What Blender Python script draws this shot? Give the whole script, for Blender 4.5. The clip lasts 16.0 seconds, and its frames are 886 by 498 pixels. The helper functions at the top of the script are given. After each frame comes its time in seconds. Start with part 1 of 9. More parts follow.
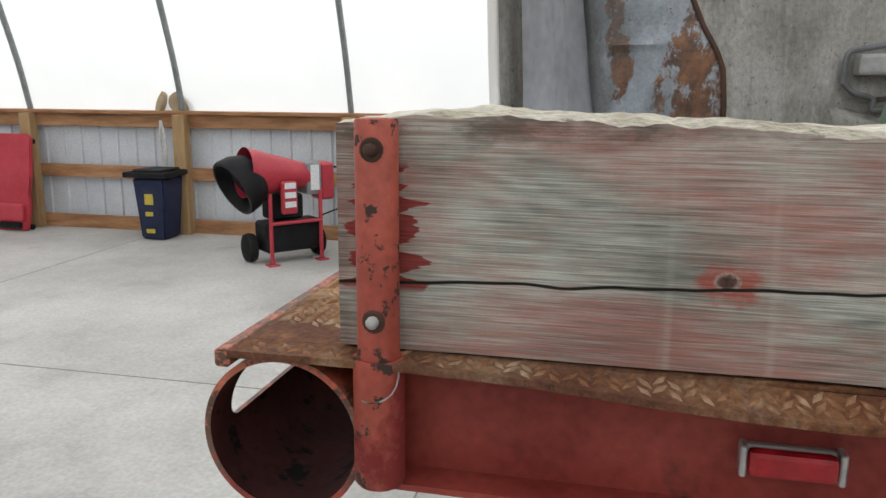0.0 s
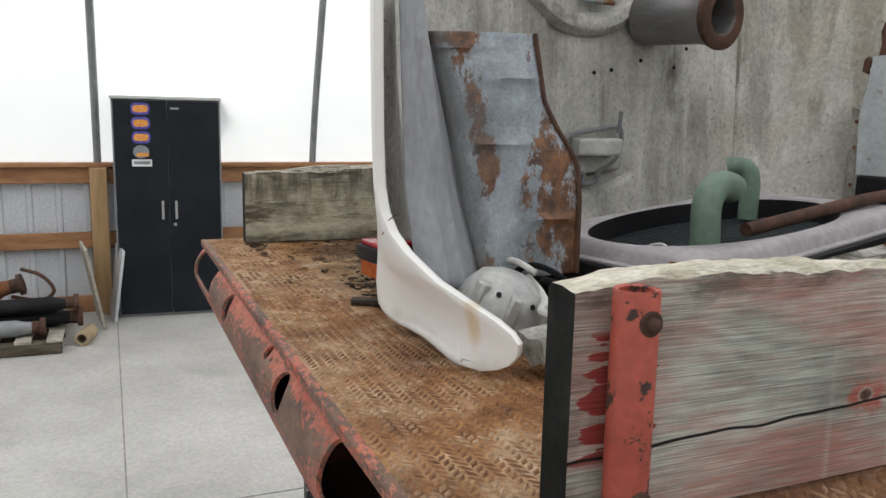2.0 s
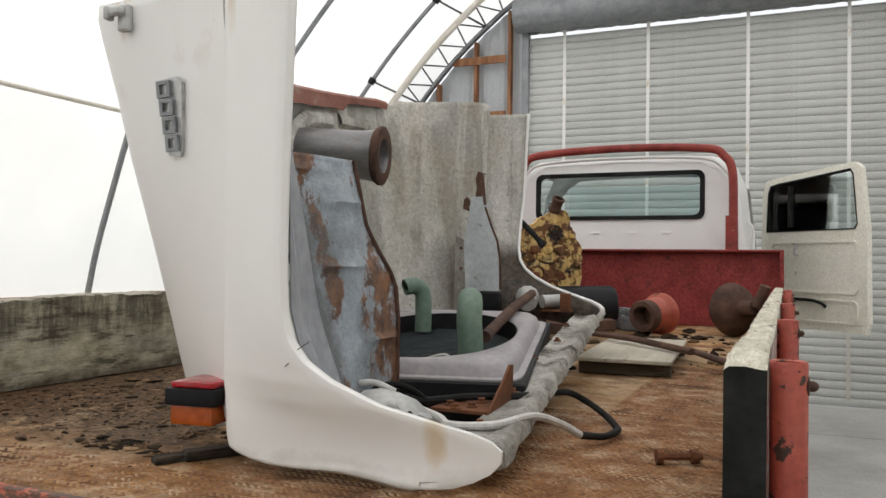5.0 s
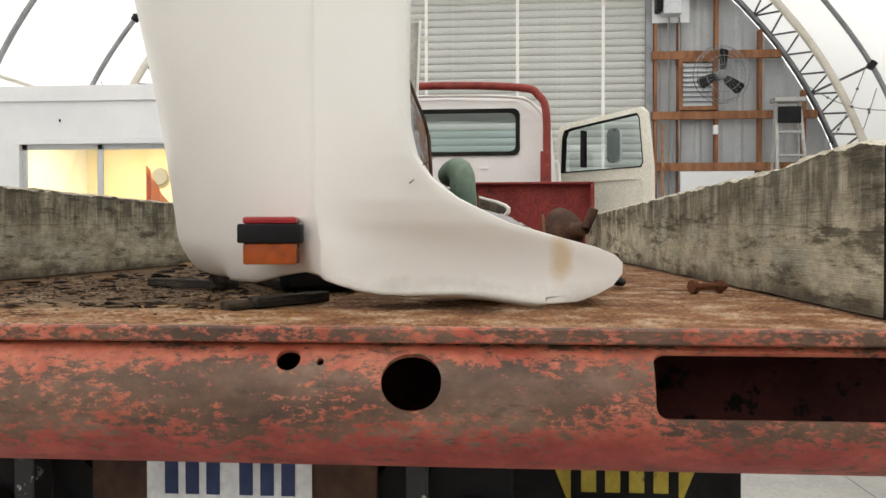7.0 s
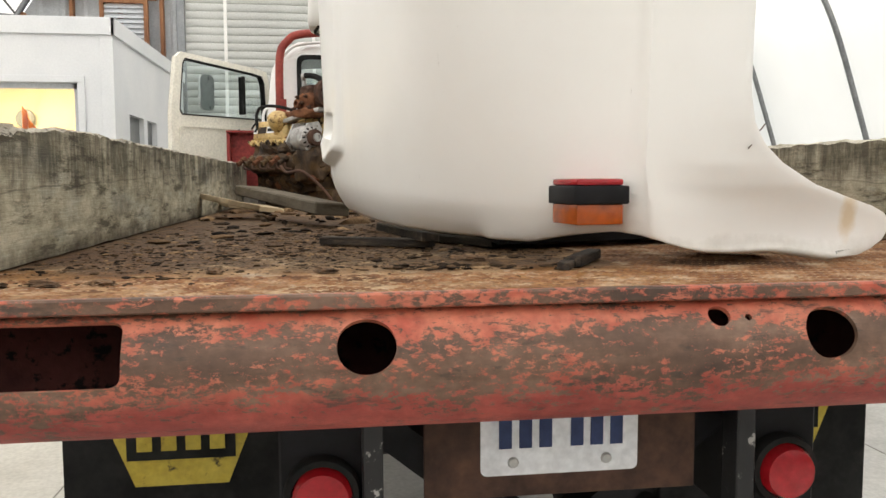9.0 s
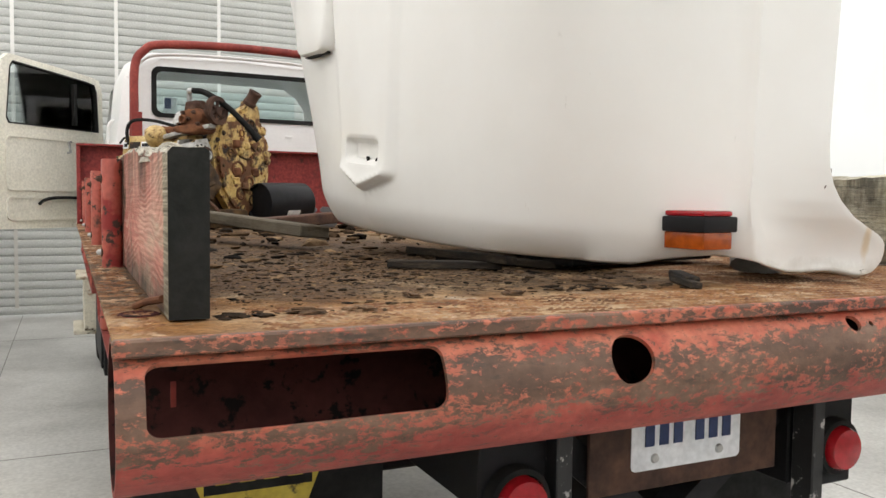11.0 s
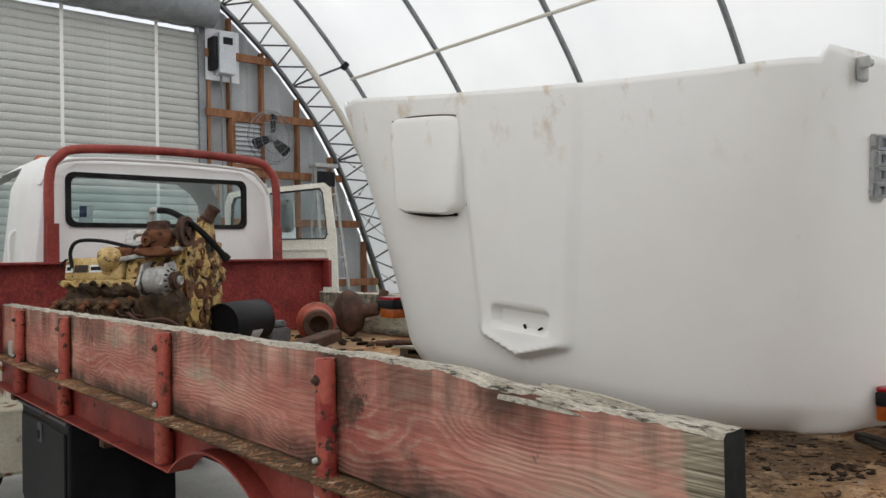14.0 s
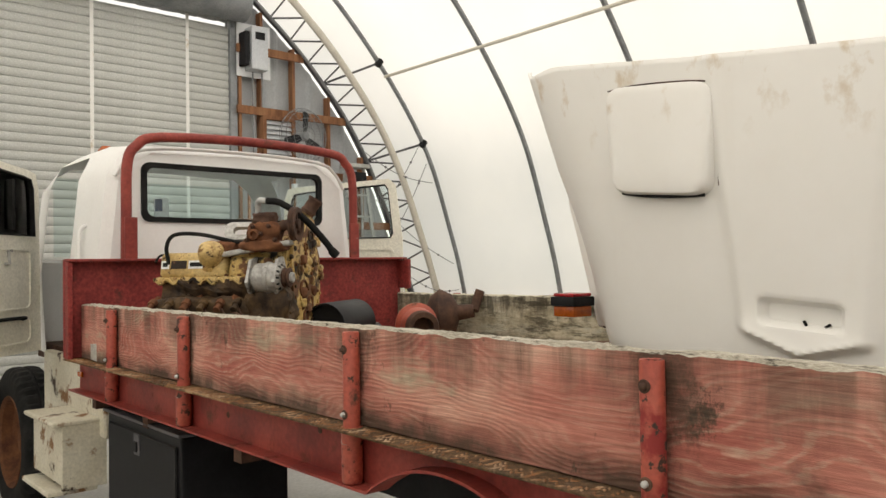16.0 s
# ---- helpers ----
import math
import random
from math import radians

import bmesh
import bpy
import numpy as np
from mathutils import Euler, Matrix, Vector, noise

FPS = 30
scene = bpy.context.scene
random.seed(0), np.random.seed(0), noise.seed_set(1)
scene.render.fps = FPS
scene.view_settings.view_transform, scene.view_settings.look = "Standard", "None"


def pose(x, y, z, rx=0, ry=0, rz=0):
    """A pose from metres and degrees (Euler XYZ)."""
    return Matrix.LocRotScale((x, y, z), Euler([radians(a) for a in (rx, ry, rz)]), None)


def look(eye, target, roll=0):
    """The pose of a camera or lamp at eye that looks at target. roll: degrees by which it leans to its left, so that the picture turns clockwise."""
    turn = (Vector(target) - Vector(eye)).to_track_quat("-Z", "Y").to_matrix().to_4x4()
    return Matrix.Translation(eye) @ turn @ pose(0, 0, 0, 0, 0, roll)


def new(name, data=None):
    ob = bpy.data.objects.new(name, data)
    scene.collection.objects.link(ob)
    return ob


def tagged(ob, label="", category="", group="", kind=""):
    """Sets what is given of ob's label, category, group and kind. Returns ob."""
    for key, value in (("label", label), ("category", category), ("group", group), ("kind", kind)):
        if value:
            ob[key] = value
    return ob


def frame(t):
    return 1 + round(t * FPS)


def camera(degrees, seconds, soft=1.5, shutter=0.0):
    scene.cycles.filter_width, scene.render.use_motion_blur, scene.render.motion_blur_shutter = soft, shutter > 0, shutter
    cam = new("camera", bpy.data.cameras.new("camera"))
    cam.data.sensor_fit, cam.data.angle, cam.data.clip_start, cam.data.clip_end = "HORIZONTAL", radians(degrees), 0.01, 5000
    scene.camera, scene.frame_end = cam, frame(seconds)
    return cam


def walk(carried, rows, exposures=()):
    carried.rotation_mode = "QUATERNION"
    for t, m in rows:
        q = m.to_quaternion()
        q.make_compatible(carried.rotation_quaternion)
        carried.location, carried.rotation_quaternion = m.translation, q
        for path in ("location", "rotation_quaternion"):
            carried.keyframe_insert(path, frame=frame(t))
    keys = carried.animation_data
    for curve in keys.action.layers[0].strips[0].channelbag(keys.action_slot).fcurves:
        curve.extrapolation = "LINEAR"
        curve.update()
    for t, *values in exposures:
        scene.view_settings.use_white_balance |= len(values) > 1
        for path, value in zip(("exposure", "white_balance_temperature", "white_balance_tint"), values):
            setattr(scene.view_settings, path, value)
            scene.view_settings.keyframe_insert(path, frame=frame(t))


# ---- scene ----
cam = camera(58.4, 16.0)
PATH = [
    (0, (2.012, 0.506, 1.598), (0.104, 0.063, 1.19), 0.3),
    (0.5, (1.983, 0.289, 1.596), (0.022, 0.205, 1.211), 1.0),
    (1, (1.886, 0.102, 1.628), (-0.068, 0.35, 1.283), 1.0),
    (1.5, (1.874, -0.103, 1.669), (-0.03, 0.416, 1.344), 1.2),
    (2, (1.822, -0.271, 1.728), (0.004, 0.497, 1.407), 1.2),
    (2.5, (1.708, -0.387, 1.774), (-0.003, 0.605, 1.476), 1.2),
    (3, (1.611, -0.535, 1.794), (0.033, 0.68, 1.618), 1.3),
    (3.5, (1.572, -0.743, 1.801), (0.17, 0.682, 1.744), 1.2),
    (4, (1.476, -0.849, 1.785), (0.289, 0.761, 1.784), 0.9),
    (4.2, (1.409, -0.859, 1.762), (0.3, 0.805, 1.774), 0.9),
    (6.3, (0.75, -1.131, 1.519), (0.432, 0.843, 1.543), 0.3),
    (6.5, (0.679, -1.119, 1.475), (0.423, 0.865, 1.494), 0.2),
    (7, (0.494, -1.097, 1.41), (0.338, 0.897, 1.38), -0.1),
    (7.5, (0.288, -1.146, 1.403), (0.184, 0.849, 1.303), -0.2),
    (8, (0.05, -1.253, 1.441), (0.045, 0.741, 1.291), -0.4),
    (8.5, (-0.172, -1.228, 1.443), (-0.048, 0.761, 1.278), -0.5),
    (9, (-0.41, -1.118, 1.442), (-0.132, 0.855, 1.273), -0.2),
    (9.5, (-0.599, -1.079, 1.424), (-0.167, 0.867, 1.259), -0.2),
    (10, (-0.8, -1.09, 1.435), (-0.255, 0.827, 1.269), -0.6),
    (10.2, (-0.891, -1.094, 1.416), (-0.283, 0.806, 1.273), 0.1),
    (12.3, (-1.56, -0.745, 1.623), (-0.375, 0.855, 1.438), -1.2),
    (12.5, (-1.616, -0.707, 1.652), (-0.389, 0.861, 1.466), -1.2),
    (13, (-1.754, -0.586, 1.736), (-0.482, 0.951, 1.586), -1.2),
    (13.5, (-1.903, -0.514, 1.76), (-0.621, 1.021, 1.715), -1.0),
    (14, (-2.093, -0.439, 1.785), (-0.799, 1.086, 1.811), -1.0),
    (14.5, (-2.211, -0.294, 1.767), (-0.903, 1.219, 1.805), -1.0),
    (15, (-2.24, -0.056, 1.757), (-0.93, 1.454, 1.796), -1.1),
    (15.5, (-2.302, 0.105, 1.75), (-0.989, 1.613, 1.792), -0.9),
    (16, (-2.413, 0.287, 1.742), (-1.092, 1.788, 1.785), -0.9),
]
walk(cam, [(t, look(eye, target, roll)) for t, eye, target, roll in PATH], [(0, 0.80, 6600, 10), (1.5, 0.82, 6600, 10), (2.5, 0.72, 6600, 10), (3, 0.50, 6600, 10), (3.5, 0.28, 6600, 10), (4, 0.40, 6650, 10), (7, 0.98, 7100, 10), (8.5, 1.05, 7100, 10), (9, 1.2, 7150, 10), (9.5, 1.18, 7050, 10), (12.5, 1.2, 6900, 10), (13, 1.05, 7000, 10), (13.5, 0.92, 6850, 10), (14, 0.56, 6650, 10), (14.5, 0.64, 6700, 10), (15.5, 0.76, 6800, 10), (16, 0.82, 7750, 10)])

# ---- world, light ----
world = bpy.data.worlds.new("world")
scene.world = world
world.use_nodes = True
wn = world.node_tree
sky = wn.nodes.new("ShaderNodeTexSky")
sky.sky_type, sky.sun_disc = "NISHITA", False
sky.sun_elevation, sky.sun_rotation = radians(57), radians(194)
soft_sky = wn.nodes.new("ShaderNodeHueSaturation")
soft_sky.inputs["Saturation"].default_value = 0.22
wn.links.new(sky.outputs[0], soft_sky.inputs["Color"])
wn.links.new(soft_sky.outputs[0], wn.nodes["Background"].inputs[0])
wn.nodes["Background"].inputs[1].default_value = 0.15
sun = new("sun", bpy.data.lights.new("sun", "SUN"))
sun.data.energy, sun.data.angle, sun.data.color = 2.2, radians(25), (1, 0.97, 0.93)
sun.matrix_world = look((-1.9, -7.4, 11.8), (0, 0, 0))

# ---- materials ----
def link(t, a, b):
    t.links.new(a, b)


def mat(name, colours, rough=0.6, scale=4.0, stretch=(1, 1, 1), metal=0.0, bump=0.15, fine=60.0, detail=6.0, spread=(0.35, 0.65), rough_var=0.1, patches=None, random_tint=0.0, vary=0.12):
    """A surface of two or more colours mixed by noise at two scales, with fine relief. patches: (colour, scale, threshold, softness) of worn or rusty areas."""
    m = bpy.data.materials.new(name)
    m.use_nodes = True
    t = m.node_tree
    b = t.nodes["Principled BSDF"]
    tc = t.nodes.new("ShaderNodeTexCoord")
    mp = t.nodes.new("ShaderNodeMapping")
    mp.inputs["Scale"].default_value = stretch
    link(t, tc.outputs["Object"], mp.inputs["Vector"])
    n1 = t.nodes.new("ShaderNodeTexNoise")
    n1.inputs["Scale"].default_value, n1.inputs["Detail"].default_value, n1.inputs["Roughness"].default_value = scale, detail, 0.62
    link(t, mp.outputs[0], n1.inputs["Vector"])
    r = t.nodes.new("ShaderNodeValToRGB")
    els = r.color_ramp.elements
    k = len(colours)
    for i, c in enumerate(colours):
        p = spread[0] + (spread[1] - spread[0]) * i / max(1, k - 1)
        e = els[i] if i < 2 else els.new(p)
        e.position, e.color = p, (*c, 1)
    link(t, n1.outputs["Fac"], r.inputs["Fac"])
    n2 = t.nodes.new("ShaderNodeTexNoise")
    n2.inputs["Scale"].default_value, n2.inputs["Detail"].default_value = fine, 3.0
    link(t, mp.outputs[0], n2.inputs["Vector"])
    hs = t.nodes.new("ShaderNodeHueSaturation")
    link(t, r.outputs[0], hs.inputs["Color"])
    mr = t.nodes.new("ShaderNodeMapRange")
    mr.inputs["From Min"].default_value, mr.inputs["From Max"].default_value = 0.3, 0.7
    mr.inputs["To Min"].default_value, mr.inputs["To Max"].default_value = 1 - vary, 1 + vary
    link(t, n2.outputs["Fac"], mr.inputs["Value"])
    val = mr.outputs[0]
    if random_tint:
        oi = t.nodes.new("ShaderNodeObjectInfo")
        ma = t.nodes.new("ShaderNodeMath")
        ma.operation, ma.inputs[1].default_value = "MULTIPLY_ADD", random_tint
        ma.inputs[2].default_value = 1 - random_tint / 2
        link(t, oi.outputs["Random"], ma.inputs[0])
        mu = t.nodes.new("ShaderNodeMath")
        mu.operation = "MULTIPLY"
        link(t, ma.outputs[0], mu.inputs[0])
        link(t, val, mu.inputs[1])
        val = mu.outputs[0]
    link(t, val, hs.inputs["Value"])
    col, height = hs.outputs[0], n2.outputs["Fac"]
    rr = t.nodes.new("ShaderNodeMapRange")
    rr.inputs["To Min"].default_value, rr.inputs["To Max"].default_value = max(0.02, rough - rough_var), min(1, rough + rough_var)
    link(t, n1.outputs["Fac"], rr.inputs["Value"])
    rough_out = rr.outputs[0]
    for colour, sc, thr, soft in patches or ():
        n3 = t.nodes.new("ShaderNodeTexNoise")
        n3.inputs["Scale"].default_value, n3.inputs["Detail"].default_value, n3.inputs["Roughness"].default_value = sc, 8.0, 0.65
        link(t, mp.outputs[0], n3.inputs["Vector"])
        th = t.nodes.new("ShaderNodeMapRange")
        th.inputs["From Min"].default_value, th.inputs["From Max"].default_value = thr, thr + soft
        link(t, n3.outputs["Fac"], th.inputs["Value"])
        mx = t.nodes.new("ShaderNodeMix")
        mx.data_type = "RGBA"
        link(t, th.outputs[0], mx.inputs["Factor"])
        link(t, col, mx.inputs["A"])
        mx.inputs["B"].default_value = (*colour, 1)
        vm = t.nodes.new("ShaderNodeHueSaturation")
        link(t, mx.outputs["Result"], vm.inputs["Color"])
        link(t, val, vm.inputs["Value"])
        col = mx.outputs["Result"]
        rm = t.nodes.new("ShaderNodeMix")
        link(t, th.outputs[0], rm.inputs["Factor"])
        link(t, rough_out, rm.inputs["A"])
        rm.inputs["B"].default_value = 0.85
        rough_out = rm.outputs["Result"]
        hm = t.nodes.new("ShaderNodeMath")
        hm.operation, hm.inputs[1].default_value = "MULTIPLY_ADD", -0.6
        link(t, th.outputs[0], hm.inputs[0])
        link(t, height, hm.inputs[2])
        height = hm.outputs[0]
    link(t, col, b.inputs["Base Color"])
    link(t, rough_out, b.inputs["Roughness"])
    b.inputs["Metallic"].default_value = metal
    if bump:
        bp = t.nodes.new("ShaderNodeBump")
        bp.inputs["Strength"].default_value, bp.inputs["Distance"].default_value = bump, 0.004
        link(t, height, bp.inputs["Height"])
        link(t, bp.outputs[0], b.inputs["Normal"])
    return m


def glass(name, tint=(0.8, 0.9, 0.88), rough=0.02):
    """Thin pane: mostly clear, with a mirror-like sheen at grazing angles."""
    m = bpy.data.materials.new(name)
    m.use_nodes = True
    t = m.node_tree
    t.nodes.remove(t.nodes["Principled BSDF"])
    tr, gl, mx = (t.nodes.new("ShaderNodeBsdf" + k) for k in ("Transparent", "Glossy", "Diffuse"))
    t.nodes.remove(mx)
    mx = t.nodes.new("ShaderNodeMixShader")
    tr.inputs[0].default_value = (*tint, 1)
    gl.inputs["Roughness"].default_value = rough
    fr = t.nodes.new("ShaderNodeFresnel")
    fr.inputs[0].default_value = 1.5
    link(t, fr.outputs[0], mx.inputs[0])
    link(t, tr.outputs[0], mx.inputs[1])
    link(t, gl.outputs[0], mx.inputs[2])
    link(t, mx.outputs[0], t.nodes["Material Output"].inputs[0])
    return m


def film_skin(name):
    """Translucent woven plastic that lets the sky's light through."""
    m = bpy.data.materials.new(name)
    m.use_nodes = True
    t = m.node_tree
    t.nodes.remove(t.nodes["Principled BSDF"])
    tl, df, mx = t.nodes.new("ShaderNodeBsdfTranslucent"), t.nodes.new("ShaderNodeBsdfDiffuse"), t.nodes.new("ShaderNodeMixShader")
    n = t.nodes.new("ShaderNodeTexNoise")
    n.inputs["Scale"].default_value, n.inputs["Detail"].default_value = 0.7, 5
    tc = t.nodes.new("ShaderNodeTexCoord")
    link(t, tc.outputs["Object"], n.inputs["Vector"])
    r = t.nodes.new("ShaderNodeValToRGB")
    r.color_ramp.elements[0].position, r.color_ramp.elements[0].color = 0.35, (0.84, 0.86, 0.88, 1)
    r.color_ramp.elements[1].position, r.color_ramp.elements[1].color = 0.65, (0.92, 0.93, 0.94, 1)
    link(t, n.outputs["Fac"], r.inputs[0])
    link(t, r.outputs[0], tl.inputs[0])
    df.inputs[0].default_value = (0.85, 0.86, 0.87, 1)
    mx.inputs[0].default_value = 0.25
    link(t, tl.outputs[0], mx.inputs[1])
    link(t, df.outputs[0], mx.inputs[2])
    link(t, mx.outputs[0], t.nodes["Material Output"].inputs[0])
    return m


def lens_mat(name, colour, rough=0.18):
    m = mat(name, [tuple(c * 0.8 for c in colour), colour], rough, 30, bump=0.05, rough_var=0.05)
    m.node_tree.nodes["Principled BSDF"].inputs["Transmission Weight"].default_value = 0.15
    return m


M = {
    "concrete": mat("concrete", [(0.36, 0.352, 0.33), (0.46, 0.452, 0.425), (0.53, 0.522, 0.495)], 0.55, 0.9, bump=0.12, fine=45, detail=9, patches=[((0.33, 0.32, 0.29), 1.7, 0.60, 0.25)]),
    "joint": mat("joint", [(0.20, 0.19, 0.17), (0.30, 0.29, 0.27)], 0.9, 20),
    "skin": film_skin("greenhouse_film"),
    "galv": mat("galvanised_pipe", [(0.20, 0.21, 0.22), (0.30, 0.31, 0.32)], 0.5, 6, metal=0.5, bump=0.05),
    "galv_dark": mat("dark_pipe", [(0.09, 0.09, 0.10), (0.14, 0.14, 0.15)], 0.55, 6, metal=0.3, bump=0.05),
    "cream_pipe": mat("cream_plastic_pipe", [(0.62, 0.58, 0.50), (0.70, 0.66, 0.58)], 0.5, 5, bump=0.03),
    "lumber": mat("lumber", [(0.25, 0.112, 0.05), (0.36, 0.18, 0.082), (0.45, 0.25, 0.125)], 0.75, 2.2, (6, 1, 6), bump=0.2, patches=[((0.24, 0.12, 0.06), 3, 0.62, 0.15)]),
    "post_wood": mat("treated_post", [(0.33, 0.20, 0.09), (0.45, 0.30, 0.15)], 0.75, 2.2, (8, 8, 1), bump=0.2),
    "siding": mat("white_steel_siding", [(0.50, 0.525, 0.555), (0.60, 0.62, 0.645)], 0.4, 1.5, bump=0.03),
    "siding_grey": mat("grey_steel_siding", [(0.40, 0.42, 0.44), (0.50, 0.52, 0.53)], 0.45, 1.5, bump=0.03),
    "shutter": mat("shutter_steel", [(0.47, 0.475, 0.45), (0.54, 0.545, 0.52)], 0.4, 1.2, bump=0.03),
    "office_white": mat("white_wall_paint", [(0.72, 0.74, 0.76), (0.80, 0.81, 0.82)], 0.5, 1.4, bump=0.04, vary=0.03),
    "black": mat("black_steel", [(0.007, 0.007, 0.008), (0.018, 0.018, 0.020)], 0.5, 5, bump=0.05),
    "chipped_black": mat("chipped_black_paint", [(0.008, 0.008, 0.009), (0.02, 0.02, 0.022)], 0.5, 5, bump=0.1, patches=[((0.42, 0.41, 0.39), 26, 0.60, 0.04)]),
    "cabinet_black": mat("cabinet_paint", [(0.007, 0.010, 0.013), (0.015, 0.018, 0.022)], 0.5, 3, bump=0.04),
    "rubber": mat("rubber", [(0.010, 0.010, 0.010), (0.026, 0.026, 0.025)], 0.75, 8, bump=0.2, patches=[((0.06, 0.056, 0.05), 6, 0.62, 0.2)]),
    "red_plastic": mat("red_plastic", [(0.42, 0.03, 0.05), (0.52, 0.05, 0.07)], 0.4, 4, bump=0.04),
    "red_paint": mat("red_truck_paint", [(0.175, 0.025, 0.021), (0.25, 0.041, 0.032), (0.32, 0.06, 0.045)], 0.5, 4, bump=0.12, fine=60, vary=0.15, patches=[((0.10, 0.042, 0.03), 6, 0.60, 0.12), ((0.42, 0.33, 0.27), 11, 0.70, 0.04)]),
    "red_post": mat("red_post_paint", [(0.31, 0.052, 0.034), (0.42, 0.088, 0.056)], 0.5, 6, bump=0.25, fine=70, vary=0.18, patches=[((0.24, 0.025, 0.022), 4, 0.53, 0.06), ((0.05, 0.028, 0.02), 30, 0.575, 0.03), ((0.07, 0.035, 0.025), 7, 0.62, 0.05)]),
    "head_red": mat("headboard_red", [(0.19, 0.026, 0.025), (0.28, 0.045, 0.04)], 0.55, 6, bump=0.5, fine=55, vary=0.3, patches=[((0.10, 0.035, 0.028), 9, 0.58, 0.1)]),
    "rust": mat("rust", [(0.10, 0.042, 0.025), (0.20, 0.085, 0.042)], 0.85, 12, bump=0.35),
    "dark_rust": mat("dark_rusty_steel", [(0.05, 0.03, 0.024), (0.12, 0.065, 0.045)], 0.75, 9, bump=0.3),
    "cab_white": mat("white_cab_paint", [(0.80, 0.79, 0.775), (0.86, 0.855, 0.84)], 0.35, 2, bump=0.02, vary=0.02, patches=[((0.45, 0.30, 0.16), 4.5, 0.70, 0.08)]),
    "cream": mat("cream_door_paint", [(0.70, 0.67, 0.57), (0.79, 0.76, 0.67)], 0.45, 3, bump=0.05, patches=[((0.28, 0.15, 0.07), 5, 0.66, 0.08)]),
    "fibre_dark": mat("grey_liner", [(0.14, 0.145, 0.15), (0.21, 0.215, 0.22)], 0.6, 4, bump=0.15),
    "bracket": mat("rusty_galvanised_plate", [(0.20, 0.235, 0.265), (0.31, 0.355, 0.395), (0.43, 0.47, 0.51)], 0.5, 5, (1, 1, 0.6), metal=0.1, bump=0.3, fine=120, vary=0.1, patches=[((0.17, 0.175, 0.18), 4.5, 0.55, 0.15), ((0.20, 0.085, 0.038), 4.0, 0.54, 0.05), ((0.09, 0.042, 0.025), 7.5, 0.57, 0.06)]),
    "rim_brown": mat("faded_red_edge", [(0.20, 0.07, 0.05), (0.34, 0.15, 0.11)], 0.7, 6, bump=0.2, patches=[((0.42, 0.38, 0.33), 3, 0.58, 0.1)]),
    "steel": mat("bare_steel_tube", [(0.16, 0.155, 0.155), (0.26, 0.255, 0.25)], 0.4, 4, (1, 1, 4), metal=0.6, bump=0.06),
    "hose": mat("green_rubber_hose", [(0.10, 0.16, 0.12), (0.16, 0.23, 0.17)], 0.6, 7, bump=0.1),
    "alu": mat("cast_alloy", [(0.36, 0.36, 0.35), (0.52, 0.52, 0.50)], 0.55, 9, metal=0.3, bump=0.2, patches=[((0.20, 0.17, 0.13), 7, 0.62, 0.1)]),
    "engine_yellow": mat("engine_yellow_paint", [(0.38, 0.24, 0.075), (0.54, 0.37, 0.14), (0.62, 0.46, 0.21)], 0.5, 6, bump=0.3, fine=80, vary=0.2, patches=[((0.19, 0.095, 0.035), 26, 0.545, 0.07), ((0.07, 0.038, 0.02), 22, 0.60, 0.05)]),
    "engine_cover": mat("rusty_yellow_casting", [(0.42, 0.25, 0.07), (0.56, 0.38, 0.13), (0.64, 0.47, 0.20)], 0.5, 14, bump=0.5, fine=90, vary=0.2, patches=[((0.14, 0.06, 0.025), 9, 0.50, 0.05), ((0.10, 0.045, 0.02), 26, 0.57, 0.04), ((0.025, 0.016, 0.011), 7, 0.54, 0.05)]),
    "alloy": mat("dull_cast_alloy", [(0.26, 0.25, 0.235), (0.40, 0.39, 0.37), (0.50, 0.49, 0.47)], 0.5, 12, metal=0.3, bump=0.25, vary=0.2, patches=[((0.09, 0.06, 0.04), 18, 0.58, 0.08)]),
    "engine_dirty": mat("greasy_cast_iron", [(0.018, 0.012, 0.009), (0.06, 0.036, 0.02), (0.13, 0.078, 0.036)], 0.6, 10, bump=0.5),
    "end_black": mat("tarred_end_grain", [(0.012, 0.013, 0.012), (0.03, 0.03, 0.028)], 0.85, 9, bump=0.4),
    "splinter": mat("splintered_wood", [(0.30, 0.27, 0.215), (0.52, 0.48, 0.40)], 0.9, 7, (4, 1.2, 4), bump=0.9, fine=70, vary=0.25, patches=[((0.07, 0.06, 0.045), 18, 0.56, 0.08)]),
    "debris": mat("rotten_debris", [(0.035, 0.024, 0.016), (0.11, 0.07, 0.04), (0.22, 0.14, 0.08)], 0.9, 14, bump=0.5, random_tint=0.6),
    "glass": glass("window_glass", (0.90, 0.955, 0.955)),
    "clear": glass("clear_glass", (0.9, 0.93, 0.93)),
    "red_lens": lens_mat("red_lens", (0.45, 0.012, 0.02)),
    "amber_lens": lens_mat("amber_lens", (0.46, 0.09, 0.01)),
    "yellow": mat("yellow_print", [(0.45, 0.33, 0.03), (0.55, 0.42, 0.06)], 0.6, 12, bump=0.05, patches=[((0.05, 0.04, 0.02), 14, 0.60, 0.06)]),
    "plate_white": mat("plate_white", [(0.70, 0.72, 0.74), (0.76, 0.77, 0.78)], 0.35, 12, bump=0.03),
    "navy": mat("navy_print", [(0.02, 0.035, 0.10), (0.035, 0.055, 0.14)], 0.5, 10, bump=0.02),
    "bin_blue": mat("navy_bin_plastic", [(0.012, 0.018, 0.05), (0.025, 0.032, 0.075)], 0.5, 6, bump=0.08),
    "silver": mat("silver_badge", [(0.42, 0.42, 0.42), (0.56, 0.56, 0.55)], 0.3, 20, metal=0.6, bump=0.05),
